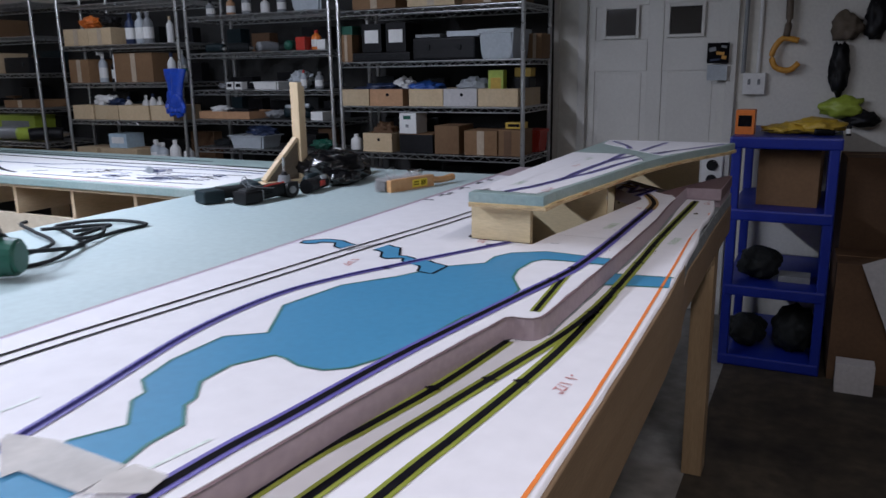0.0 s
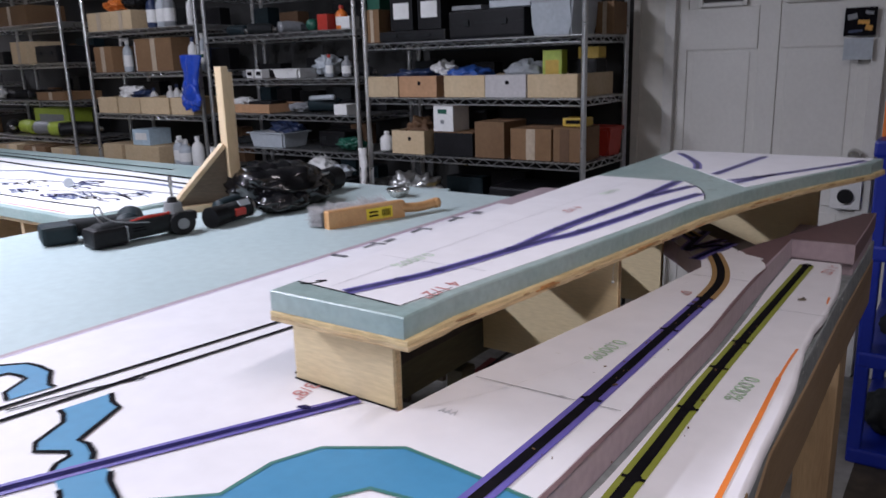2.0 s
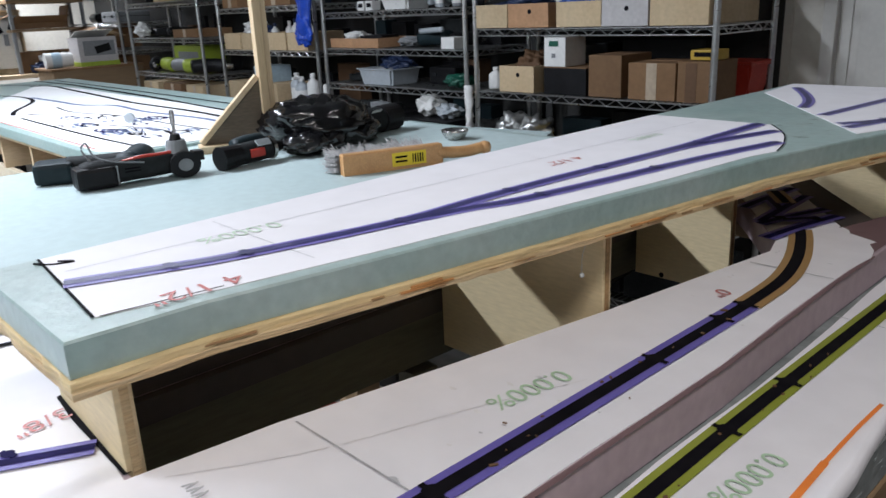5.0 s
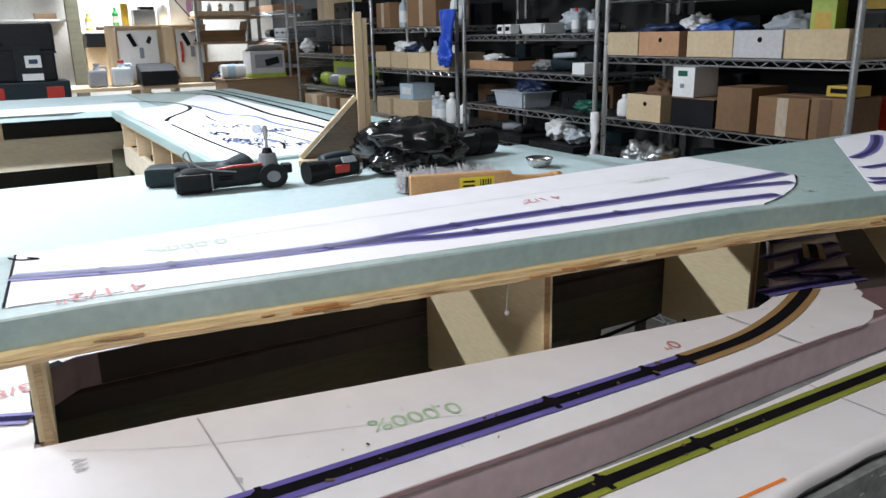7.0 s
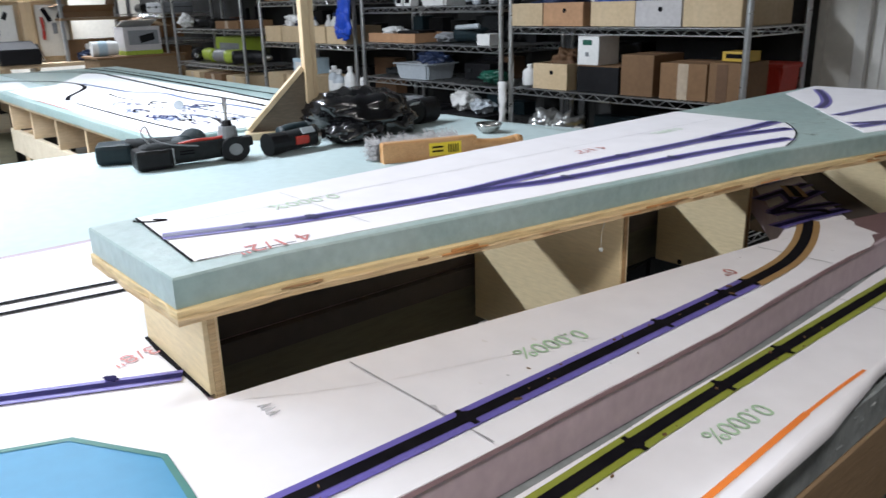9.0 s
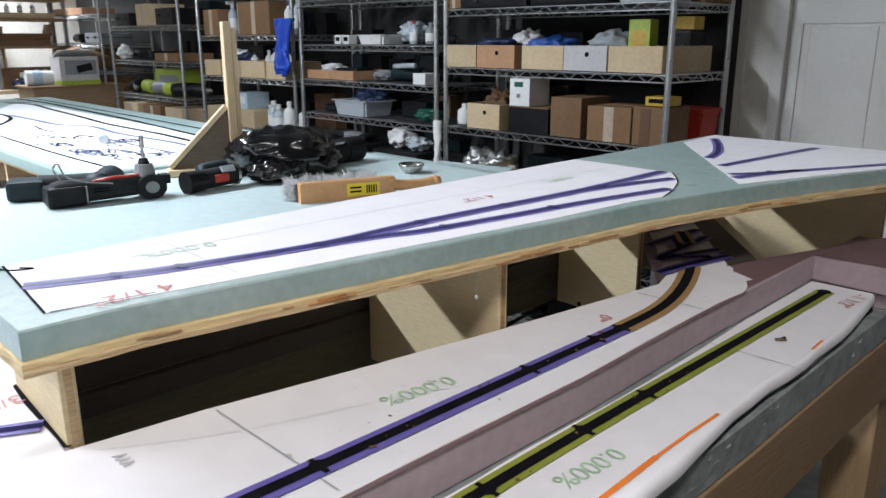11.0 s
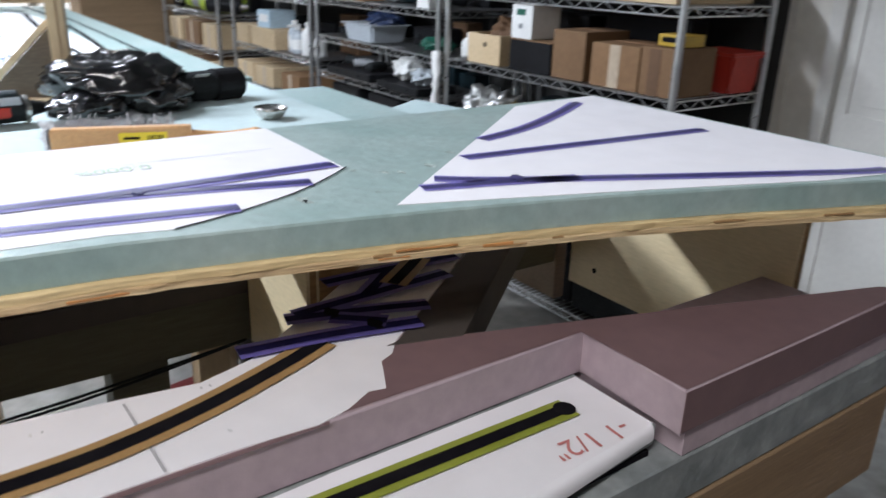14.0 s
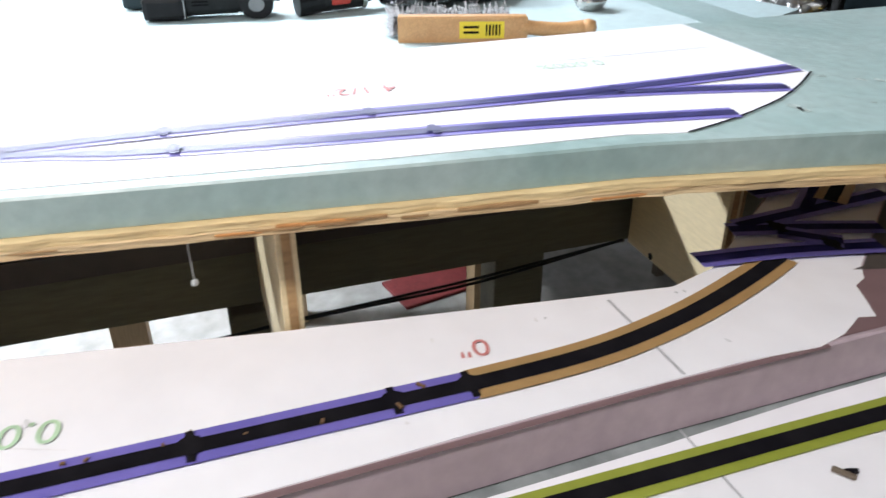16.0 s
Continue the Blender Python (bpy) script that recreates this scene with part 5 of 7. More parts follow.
solid("tape_roll", rod(rod(bmesh.new(), (0, -0.012, 0.015), (0, 0.012, 0.015), 0.015, 0.015, 20), (0, -0.013, 0.015), (0, 0.013, 0.015), 0.008, 0.008, 16), FROST, place(-2.55, 2.35, Z2 + 0.001, 60), "grey tape roll standing on the draft sheet", "tape roll")

# ---- storage: wire racks and what they hold ----


def wire_shelf(w, d):
    bm = bmesh.new()
    for yy in (0.0, d):
        for zz in (0.0, -0.028):
            rod(bm, (0, yy, zz), (w, yy, zz), 0.0032, seg=6)
        n = int(w / 0.045)
        for k in range(n):
            a, b = (0, -0.028) if k % 2 else (-0.028, 0)
            rod(bm, (k * w / n, yy, a), ((k + 1) * w / n, yy, b), 0.0022, seg=5)
    for xx in (0.0, w):
        for zz in (0.0, -0.028):
            rod(bm, (xx, 0, zz), (xx, d, zz), 0.0032, seg=6)
        for k in range(10):
            a, b = (0, -0.028) if k % 2 else (-0.028, 0)
            rod(bm, (xx, k * d / 10, a), (xx, (k + 1) * d / 10, b), 0.0022, seg=5)
    n = int(w / 0.026)
    for k in range(1, n):
        rod(bm, (k * w / n, 0, 0.002), (k * w / n, d, 0.002), 0.0019, seg=5)
    return bm


def wire_rack(x0, x1, y0, d, levels, top, label):
    rack = thing("wire_rack", pose(x0, y0, 0), label, "shelf rack", "wire racks")
    w = x1 - x0
    post = rod(bmesh.new(), (0, 0, 0.03), (0, 0, top), 0.0125, seg=12)
    for k in range(int(top / 0.10)):
        rod(post, (0, 0, 0.1 * k + 0.06), (0, 0, 0.1 * k + 0.063), 0.0132, seg=12)
    me = finish(post)
    me.materials.append(CHROME)
    for px_, py_ in ((0, 0), (w, 0), (0, d), (w, d)):
        o = new("post", me)
        o.parent, o.location = rack, (px_, py_, 0)
        part("foot", rod(bmesh.new(), (0, 0, 0.0), (0, 0, 0.03), 0.018, 0.013, 10), BLACKPL, o, "black plastic foot")
    sm = finish(wire_shelf(w, d))
    sm.materials.append(CHROME)
    for z in levels:
        o = new("wire_shelf", sm)
        o.parent, o.location = rack, (0, 0, z - 0.004)
    return rack


RY, RD = 4.05, 0.45
U1, U2, U3, U4, U5 = (-2.685, -1.487), (-3.917, -2.753), (-5.18, -4.0), (-6.76, -5.48), (-8.25, -6.98)
V1, V2, V3 = [0.10, 0.42, 0.68, 0.955, 1.235, 1.50, 1.80, 2.10], [0.15, 0.36, 0.56, 0.755, 0.945, 1.14, 1.335, 1.58, 1.82, 2.05], [0.15, 0.34, 0.55, 0.79, 1.12, 1.39, 1.66, 1.95]
V4, V5 = [0.12, 0.40, 0.68, 0.93, 1.20, 1.47, 1.75, 2.0], [0.12, 0.45, 0.86, 1.10, 1.33, 1.58, 1.85]
for (a, b), lv in ((U1, V1), (U2, V2), (U3, V3), (U4, V4), (U5, V5)):
    wire_rack(a, b, RY, RD, lv, 2.2, "chrome wire shelving rack loaded with workshop boxes and parts")


def cardboard_box(x, y, z, w, d, h, rz=0.0, mat=None, tape=True, flaps=False, label="plain brown cardboard box on a wire shelf"):
    mat = mat or CARD
    t = thing("cardboard_box", place(x, y, z, rz + 2.2 * math.sin(x * 37 + z * 11)), label, "box", "shelf boxes")
    if flaps:
        bm = bmesh.new()
        for sx in (-1, 1):
            box(bm, (sx * (w / 2 - 0.002), 0, h / 2), (0.004, d, h))
        for sy in (-1, 1):
            box(bm, (0, sy * (d / 2 - 0.002), h / 2), (w - 0.008, 0.004, h))
        box(bm, (0, 0, 0.002), (w - 0.008, d - 0.008, 0.004))
        part("body", bm, mat, t)
        part("flap", boxm((0, -d / 2 - 0.04, h + 0.012), (w * 0.98, 0.10, 0.004), rx=18), mat, t)
        part("flap", boxm((0, d / 2 + 0.02, h + 0.045), (w * 0.98, 0.004, 0.10), rx=-14), mat, t)
        part("flap", boxm((w / 2 + 0.03, 0, h - 0.02), (0.004, d * 0.98, 0.09), ry=50), mat, t)
    else:
        body = part("body", boxm((0, 0, h / 2), (w, d, h), bevel=0.003), mat, t)
        part("lid_seam", boxm((0, 0, h + 0.0006), (w - 0.008, 0.004, 0.001)), BROWNBOX, body)
        if tape:
            part("tape", boxm((0, -d / 2 - 0.0007, h * 0.5), (min(0.045, w * 0.22), 0.001, h * 0.98)), PACKTAPE, body, "tan packing tape")
    return t


def part_bin(x, y, z, w, d, h, mat, label, hole=True):
    t = thing("storage_bin", place(x, y, z), label, "bin", "open storage bins")
    face = part("front", boxm((0, -d / 2 + 0.004, h / 2), (w, 0.008, h), bevel=0.0015), mat, t)
    part("back", boxm((0, d / 2 - 0.004, h / 2), (w, 0.008, h), bevel=0.0015), mat, t)
    for sx in (-1, 1):
        part("side", boxm((sx * (w / 2 - 0.004), 0, h / 2), (0.008, d - 0.016, h)), mat, t)
    part("base", boxm((0, 0, 0.004), (w - 0.016, d - 0.016, 0.008)), mat, t)
    if hole:
        part("finger_hole", rod(bmesh.new(), (0.01, -d / 2 - 0.0012, h * 0.66), (0.01, -d / 2 + 0.002, h * 0.66), 0.010, 0.010, 14), INK, face, "dark finger hole")
    return t


def tub(x, y, z, w, d, h, mat, label, lid=None):
    t = thing("plastic_tub", place(x, y, z), label, "tub", "plastic tubs")
    bm = bmesh.new()
    rings = []
    for k, (f, zz) in enumerate(((0.86, 0), (0.90, h * 0.3), (0.97, h * 0.93), (1.03, h * 0.935), (1.03, h), (0.96, h), (0.84, 0.006))):
        rings.append([bm.verts.new((sx * w / 2 * f, sy * d / 2 * f, zz)) for sx, sy in ((-1, -1), (1, -1), (1, 1), (-1, 1))])
    for p, q in zip(rings, rings[1:]):
        for k in range(4):
            bm.faces.new((p[k], p[(k + 1) % 4], q[(k + 1) % 4], q[k]))
    bm.faces.new(rings[0]), bm.faces.new(rings[-1])
    bmesh.ops.bevel(bm, geom=[e for e in bm.edges if abs(e.verts[0].co.z - e.verts[1].co.z) > h * 0.2], offset=0.012, segments=2, affect="EDGES")
    part("tub", bm, mat, t)
    if lid:
        part("lid", boxm((0, 0, h + 0.006), (w * 1.05, d * 1.05, 0.012), bevel=0.004), lid, t)
    else:
        part("contents", lump((w * 0.8, d * 0.8, h * 0.8), x * 7, 0.5, 3), GREYPL, t).location = (0, 0, 0.01)
    return t


def bottle(x, y, z, r, h, mat, cap, label, trigger=False):
    t = thing("bottle", place(x, y, z), label, "bottle", "bottles")
    body = part("body", lathe([(r * 0.92, 0), (r, 0.006), (r, h * 0.62), (r * 0.85, h * 0.72), (r * 0.36, h * 0.82), (r * 0.34, h * 0.88)], 18), mat, t, smooth=True)
    top = part("cap", lathe([(r * 0.42, h * 0.86), (r * 0.42, h * 0.97), (r * 0.36, h)], 14), cap, t)
    part("label", lathe([(r * 1.012, h * 0.16), (r * 1.012, h * 0.52)], 18), WHITEBOX, body)
    if trigger:
        part("trigger", boxm((0, -r * 0.6, h), (r * 0.5, r * 1.8, h * 0.1), bevel=0.003), cap, top)
    return t


def case(x, y, z, w, d, h, mat, label, handle=True, rz=0):
    t = thing("equipment_case", place(x, y, z, rz), label, "case", "cases")
    shell = part("shell", boxm((0, 0, h / 2), (w, d, h), bevel=min(0.012, h * 0.15)), mat, t)
    part("seam", boxm((0, 0, h * 0.55), (w + 0.002, d + 0.002, 0.004)), RUBBER, shell)
    part("latch", boxm((w * 0.25, -d / 2 - 0.004, h * 0.55), (0.03, 0.008, h * 0.22), bevel=0.002), RUBBER, shell)
    part("latch", boxm((-w * 0.25, -d / 2 - 0.004, h * 0.55), (0.03, 0.008, h * 0.22), bevel=0.002), RUBBER, shell)
    return t


def tool(x, y, z, s, mat, label, rz=0.0):
    """Small hand power tool on its side."""
    t = thing("hand_tool", place(x, y, z, rz), label, "tool", "shelf tools")
    part("body", tube([(-s * 0.5, 0, s * 0.22), (0, 0, s * 0.24), (s * 0.45, 0, s * 0.20)], s * 0.20, 12, 4), mat, t, smooth=True)
    part("handle", tube([(-s * 0.1, 0, s * 0.2), (-s * 0.22, s * 0.25, s * 0.16), (-s * 0.28, s * 0.5, s * 0.14)], s * 0.13, 10, 4), RUBBER, t, smooth=True)
    part("nose", rod(bmesh.new(), (s * 0.45, 0, s * 0.2), (s * 0.66, 0, s * 0.2), s * 0.12, s * 0.06, 12), STEEL, t)
    return t


def coil(x, y, z, r, mat, label):
    t = thing("cable_coil", place(x, y, z), label, "cable", "cable coils")
    part("coil", tube([(r * (1 + 0.08 * (k % 3)) * math.cos(k * 0.9), r * (1 - 0.05 * (k % 2)) * math.sin(k * 0.9), 0.008 + 0.0035 * (k % 9)) for k in range(34)], 0.006, 6, 3), mat, t, smooth=True)
    return t


def pouch(x, y, z, s, mat, label, seed, category="bag", rough=0.5):
    bm = lump(s, seed, rough, 4, 2.4)
    for v in bm.verts:
        v.co += 0.012 * Vector((noise.noise(v.co * 25), noise.noise(v.co * 25 + Vector((5, 0, 0))), 0))
    return solid("bag", bm, mat, place(x, y, max(z, z - 0)), label, category, "shelf bags", smooth=True)


def packet(x, y, z, w, d, h, mat, label, rz=0.0, stripe=None):
    t = thing("packet", place(x, y, z, rz), label, "packet", "packets")
    carton = part("carton", boxm((0, 0, h / 2), (w, d, h), bevel=0.002), mat, t)
    if stripe:
        part("print", boxm((0, -d / 2 - 0.0006, h * 0.55), (w * 0.7, 0.001, h * 0.45)), stripe, carton)
    return t


# rack one
z = 1.502
cardboard_box(-2.645, 4.16, z, 0.09, 0.2, 0.16, label="small brown carton on the rack")
packet(-2.64, 4.12, z + 0.16, 0.08, 0.1, 0.05, GREENPL, "small green carton on the rack")
case(-2.40, 4.2, z, 0.40, 0.28, 0.05, BLACKPL, "flat black equipment case on the rack")
for xx in (-2.465, -2.298):
    packet(xx, 4.18, z + 0.052, 0.135, 0.22, 0.165, BLACKPL, "black carton with a white printed label", stripe=WHITEBOX)
case(-1.98, 4.22, z, 0.40, 0.32, 0.125, BLACKPL, "low black electronic unit on the rack")
packet(-2.08, 4.16, z + 0.127, 0.16, 0.2, 0.018, GREYPL, "grey instruction booklet on top of a case")
packet(-1.86, 4.16, z + 0.127, 0.20, 0.2, 0.03, FROST, "pale grey flat parcel on top of a case", 4)
tub(-1.655, 4.2, z, 0.21, 0.28, 0.15, FROST, "translucent plastic tub on the rack", FROST)
cardboard_box(-1.52, 4.40, z, 0.09, 0.14, 0.14, label="brown carton at the back of the rack")
for i, (xx, ww, mm) in enumerate(((-2.42, 0.30, CARD), (-2.05, 0.30, PALECARD), (-1.70, 0.30, CARD))):
    cardboard_box(xx, 4.22, 1.802, ww, 0.36, 0.17 + 0.03 * i, mat=mm, label="large carton on the upper rack shelf")
z = 1.237
for xx, ww, mm, lb in ((-2.582, 0.200, PALECARD, "pale wooden parts bin"), (-2.362, 0.228, BROWNBOX, "orange-brown board parts bin"), (-2.092, 0.226, PALECARD, "pale board parts bin"), (-1.870, 0.212, WHITEBIN, "whitish board parts bin"), (-1.636, 0.240, PALECARD, "wide pale board parts bin")):
    part_bin(xx, 4.235, z, ww, 0.38, 0.100, mm, lb, hole=ww in (0.228, 0.212))
pouch(-2.48, 4.22, z + 0.05, (0.30, 0.24, 0.075), NAVYPL, "crumpled dark blue plastic bag in a bin", 1.0)
pouch(-2.20, 4.25, z + 0.05, (0.24, 0.22, 0.075), BLUEBOX, "folded blue plastic wrapper in a bin", 2.0)
pouch(-1.87, 4.25, z + 0.05, (0.17, 0.18, 0.10), CLEAR, "clear plastic bag of parts in a bin", 3.0)
pouch(-2.36, 4.28, z + 0.06, (0.12, 0.18, 0.10), WHITEBOX, "white paper scrap in a bin", 3.6)
packet(-1.70, 4.2, z + 0.012, 0.09, 0.08, 0.19, LIME, "green and red seed-style packet in a bin", 8, YELLOWPL)
case(-1.60, 4.33, z + 0.012, 0.14, 0.12, 0.15, BLACKPL, "black boxed part in a bin")
packet(-1.575, 4.32, z + 0.163, 0.1, 0.08, 0.05, YELLOWPL, "yellow carton in a bin")
z = 0.957
bottle(-2.645, 4.14, z, 0.035, 0.10, WHITEBOX, WHITEBOX, "small white plastic jar")
part_bin(-2.437, 4.15, z, 0.205, 0.20, 0.115, PALECARD, "pale board box with a finger hole")
pouch(-2.46, 4.2, z + 0.06, (0.15, 0.14, 0.11), DARKCARD, "brown paper scraps in a box", 6.0)
bc = packet(-2.172, 4.17, z, 0.225, 0.22, 0.112, BLACKPL, "black open carton with a tan rim on the rack")
part("rim", boxm((0, 0, 0.1135), (0.228, 0.222, 0.004), bevel=0.001), CARD, bc, "tan cardboard rim")
meter = packet(-2.225, 4.13, z + 0.117, 0.115, 0.14, 0.122, WHITEBOX, "white carton with a small green display")
part("green_display", boxm((-0.005, -0.0712, 0.095), (0.05, 0.001, 0.022)), GREENPL, meter, "dark green display")
part("grey_print", boxm((-0.005, -0.0712, 0.045), (0.02, 0.001, 0.018)), GREYPL, meter)
cardboard_box(-1.968, 4.17, z, 0.158, 0.22, 0.168, tape=False)
cardboard_box(-1.752, 4.17, z, 0.205, 0.22, 0.142, tape=True, label="worn brown taped carton on a wire shelf")
sb = cardboard_box(-1.570, 4.16, z, 0.135, 0.20, 0.150, tape=False, label="brown carton with a dark stripe")
part("stripe", boxm((-0.012, -0.1008, 0.072), (0.045, 0.001, 0.144)), DARKCARD, sb, "dark brown stripe")
packet(-1.560, 4.15, z + 0.153, 0.10, 0.10, 0.036, YELLOWPL, "yellow and black carton on a box", stripe=INK)
tub(-1.565, 4.40, z, 0.17, 0.16, 0.12, REDPL, "bright red plastic bin at the back of the shelf", REDPL)
case(-2.35, 4.40, z, 0.4, 0.12, 0.2, BLACKPL, "black equipment case at the back of the shelf")
case(-1.9, 4.42, z, 0.4, 0.1, 0.22, BLACKPL, "black equipment case at the back of the shelf")
z = 0.682
for k, xx in enumerate((-2.53, -2.40)):
    pouch(xx, 4.14, z, (0.15, 0.16, 0.14), ALU, "shiny silver foil pouch on the rack", 10.0 + k)
packet(-2.24, 4.14, z, 0.12, 0.14, 0.07, YELLOWPL, "yellow carton on the rack", stripe=INK)
packet(-2.09, 4.14, z, 0.12, 0.14, 0.06, BLACKPL, "black and yellow carton on the rack", stripe=YELLOWPL)
case(-1.80, 4.22, z, 0.36, 0.3, 0.14, BLACKPL, "black equipment case on the lower rack shelf")
for xx, mm in ((-2.45, BLACKPL), (-2.05, NAVYPL), (-1.70, BLACKPL)):
    case(xx, 4.25, 0.422, 0.32, 0.3, 0.17, mm, "dark equipment case on the lower rack shelf")
case(-2.30, 4.28, 0.102, 0.36, 0.28, 0.17, BLACKPL, "black equipment case on the lowest rack shelf")
packet(-1.98, 4.26, 0.102, 0.16, 0.3, 0.16, BLACKPL, "black carton on the lowest rack shelf")
# added black case, keeps lit shelf wires out of sight
case(-1.69, 4.27, 0.102, 0.36, 0.36, 0.19, RUBBER, "wide black filler case added to darken the lowest rack shelf")
packet(-1.62, 3.72, 0.0, 0.42, 0.30, 0.06, DULLRED, "dark red flat case lying on the floor", 6)
solid("paper_roll", tube([(0, 0, 0), (0.004, 0, 0.12), (0.0, 0, 0.26)], 0.021, 14, 3), WHITEBOX, place(-2.70, 4.005, 0.72), "white paper strip hung on the rack post", "paper strip", smooth=True)

# rack two
z = 1.337
for xx in (-3.62, -3.545):
    packet(xx, 4.13, z, 0.055, 0.06, 0.05, WHITEBOX, "small white carton with dark print", stripe=INK)
tub(-3.30, 4.16, z, 0.22, 0.18, 0.050, WHITEBOX, "white slotted plastic basket")
bottle(-3.06, 4.18, z, 0.022, 0.12, CLEAR, REDPL, "small clear bottle with a red cap")
pouch(-3.13, 4.25, z, (0.14, 0.14, 0.11), FROST, "clear plastic bag on the rack", 21.0)
bottle(-2.95, 4.2, z, 0.03, 0.11, GREYPL, GREYPL, "grey plastic jar on the rack")
coil(-3.75, 4.26, z, 0.07, GREYPL, "grey cable coil on the rack")
tool(-2.86, 4.22, z, 0.12, BLACKPL, "black hand tool on the rack", 40)
z = 1.142
part_bin(-3.655, 4.2, z, 0.44, 0.28, 0.05, BROWNBOX, "shallow orange-brown wooden tray", hole=False)
pouch(-3.78, 4.18, z + 0.02, (0.12, 0.14, 0.06), WHITEBOX, "white rag in a wooden tray", 22.0)
case(-3.62, 4.22, z + 0.012, 0.16, 0.16, 0.05, BLACKPL, "black flat part in a wooden tray", rz=12)
solid("grey_tube", tube([(-0.10, 0, 0.02), (0.0, 0.0, 0.025), (0.12, 0, 0.03)], 0.014, 10, 3), FROST, place(-3.10, 4.14, z + 0.06, -12), "pale grey plastic tube on the rack", "tube", smooth=True)
tool(-3.12, 4.2, z, 0.2, DARKTEAL, "dark teal power tool on the rack", 10)
tool(-2.95, 4.25, z, 0.16, BLACKPL, "black power tool on the rack", 70)
packet(-2.88, 4.1, z, 0.09, 0.10, 0.055, WHITEBOX, "white carton on the rack")
pouch(-3.30, 4.2, z, (0.16, 0.16, 0.05), GREYPL, "grey rag on the rack", 23.0)
z = 0.947
tub(-3.475, 4.16, z, 0.30, 0.22, 0.085, FROST, "wide translucent white plastic tub")
pouch(-3.45, 4.2, z + 0.05, (0.2, 0.16, 0.09), NAVYPL, "dark cloth in a plastic tub", 24.0)
pouch(-2.90, 4.15, z, (0.15, 0.14, 0.06), GREENPL, "crumpled green plastic bag on the rack", 25.0)
case(-3.12, 4.3, z, 0.2, 0.15, 0.09, BLACKPL, "black flat case on the rack")
coil(-3.80, 4.2, z, 0.06, RUBBER, "black cable coil on the rack")
z = 0.757
case(-3.05, 4.13, z, 0.36, 0.22, 0.035, BLACKPL, "shallow black tray on the rack", handle=False)
pouch(-3.12, 4.14, z + 0.036, (0.15, 0.14, 0.10), WHITEBOX, "pale knotted cloth bundle in a tray", 26.0)
pouch(-2.97, 4.13, z + 0.036, (0.12, 0.12, 0.07), FROST, "clear bag of parts in a tray", 27.0)
case(-3.55, 4.15, z, 0.46, 0.24, 0.04, BLACKPL, "shallow black tray on the rack", handle=False)
for k in range(3):
    tool(-3.68 + k * 0.13, 4.14, z + 0.042, 0.11, (RUBBER, GREYPL, RUBBER)[k], "dark hand tool in a shallow tray", k * 50)
z = 1.582
for k, (xx, mm, lb) in enumerate(((-3.8, DARKTEAL, "dark teal power tool on the rack"), (-3.6, RUBBER, "black power tool on the rack"), (-3.35, GREYPL, "grey power tool on the rack"), (-3.15, GREENPL, "green power tool on the rack"))):
    tool(xx, 4.2, z, 0.15, mm, lb, k * 35)
packet(-3.0, 4.12, z, 0.07, 0.08, 0.08, REDPL, "red carton on the rack")
bottle(-2.915, 4.14, z, 0.032, 0.12, ORANGEPL, REDPL, "orange plastic bottle on the rack")
packet(-2.84, 4.12, z, 0.06, 0.08, 0.06, WHITEBOX, "white carton on the rack")
z = 1.822
tub(-2.92, 4.16, z, 0.24, 0.24, 0.10, FROST, "pale grey plastic tub on the rack")
for k, xx in enumerate((-3.78, -3.62, -3.47, -3.33, -3.18)):
    bottle(xx, 4.15 + 0.02 * (k % 2), z, 0.03, 0.10 + 0.02 * (k % 3), (GREYPL, BROWNBOX, GREYPL, WHITEBOX, GREYPL)[k], (BLACKPL, REDPL)[k % 2], "small workshop bottle on the rack")
for zz in (0.562, 0.362, 0.152):
    for xx in (-3.7, -3.3, -2.95):
        case(xx, 4.25, zz, 0.3, 0.3, 0.13, BLACKPL, "dark equipment case on the lower rack shelf")

# rack three
z = 1.122
for xx, ww in ((-5.03, 0.22), (-4.78, 0.24), (-4.50, 0.30), (-4.22, 0.22)):
    part_bin(xx, 4.19, z, ww, 0.27, 0.105, PALECARD, "pale board parts bin on the rack", hole=False)
for k, xx in enumerate((-4.70, -4.52, -4.45, -4.38, -4.28)):
    bottle(xx, 4.2, z + 0.012, 0.028, 0.15 + 0.012 * (k % 3), WHITEBOX, (NAVYPL, WHITEBOX)[k % 2], "white plastic bottle in a bin")
pouch(-4.93, 4.2, z + 0.08, (0.18, 0.16, 0.10), WHITEBOX, "white rag bundle in a bin", 31.0)
pouch(-4.82, 4.2, z + 0.07, (0.14, 0.14, 0.07), NAVYPL, "dark blue cloth in a bin", 32.0)
z = 1.392
cardboard_box(-4.475, 4.2, z, 0.37, 0.26, 0.205, mat=CARD, label="tan carton with a pale side")
packet(-4.675, 4.2, z, 0.02, 0.24, 0.20, WHITEBOX, "white sheet standing beside a carton")
cardboard_box(-5.05, 4.2, z, 0.22, 0.24, 0.17, label="brown carton on the rack")
bottle(-4.885, 4.16, z, 0.032, 0.21, FROST, WHITEBOX, "pale spray bottle on the rack", True)
bottle(-4.80, 4.2, z, 0.032, 0.18, BLACKPL, BLACKPL, "black spray can on the rack")
bottle(-4.18, 4.15, z, 0.03, 0.2, WHITEBOX, NAVYPL, "white and blue spray can on the rack")
bottle(-4.08, 4.15, z, 0.03, 0.22, FROST, WHITEBOX, "clear plastic bottle on the rack")
z = 1.662
for xx in (-5.04, -4.78):
    cardboard_box(xx, 4.2, z, 0.25, 0.26, 0.12, mat=PALECARD, label="pale carton on the rack")
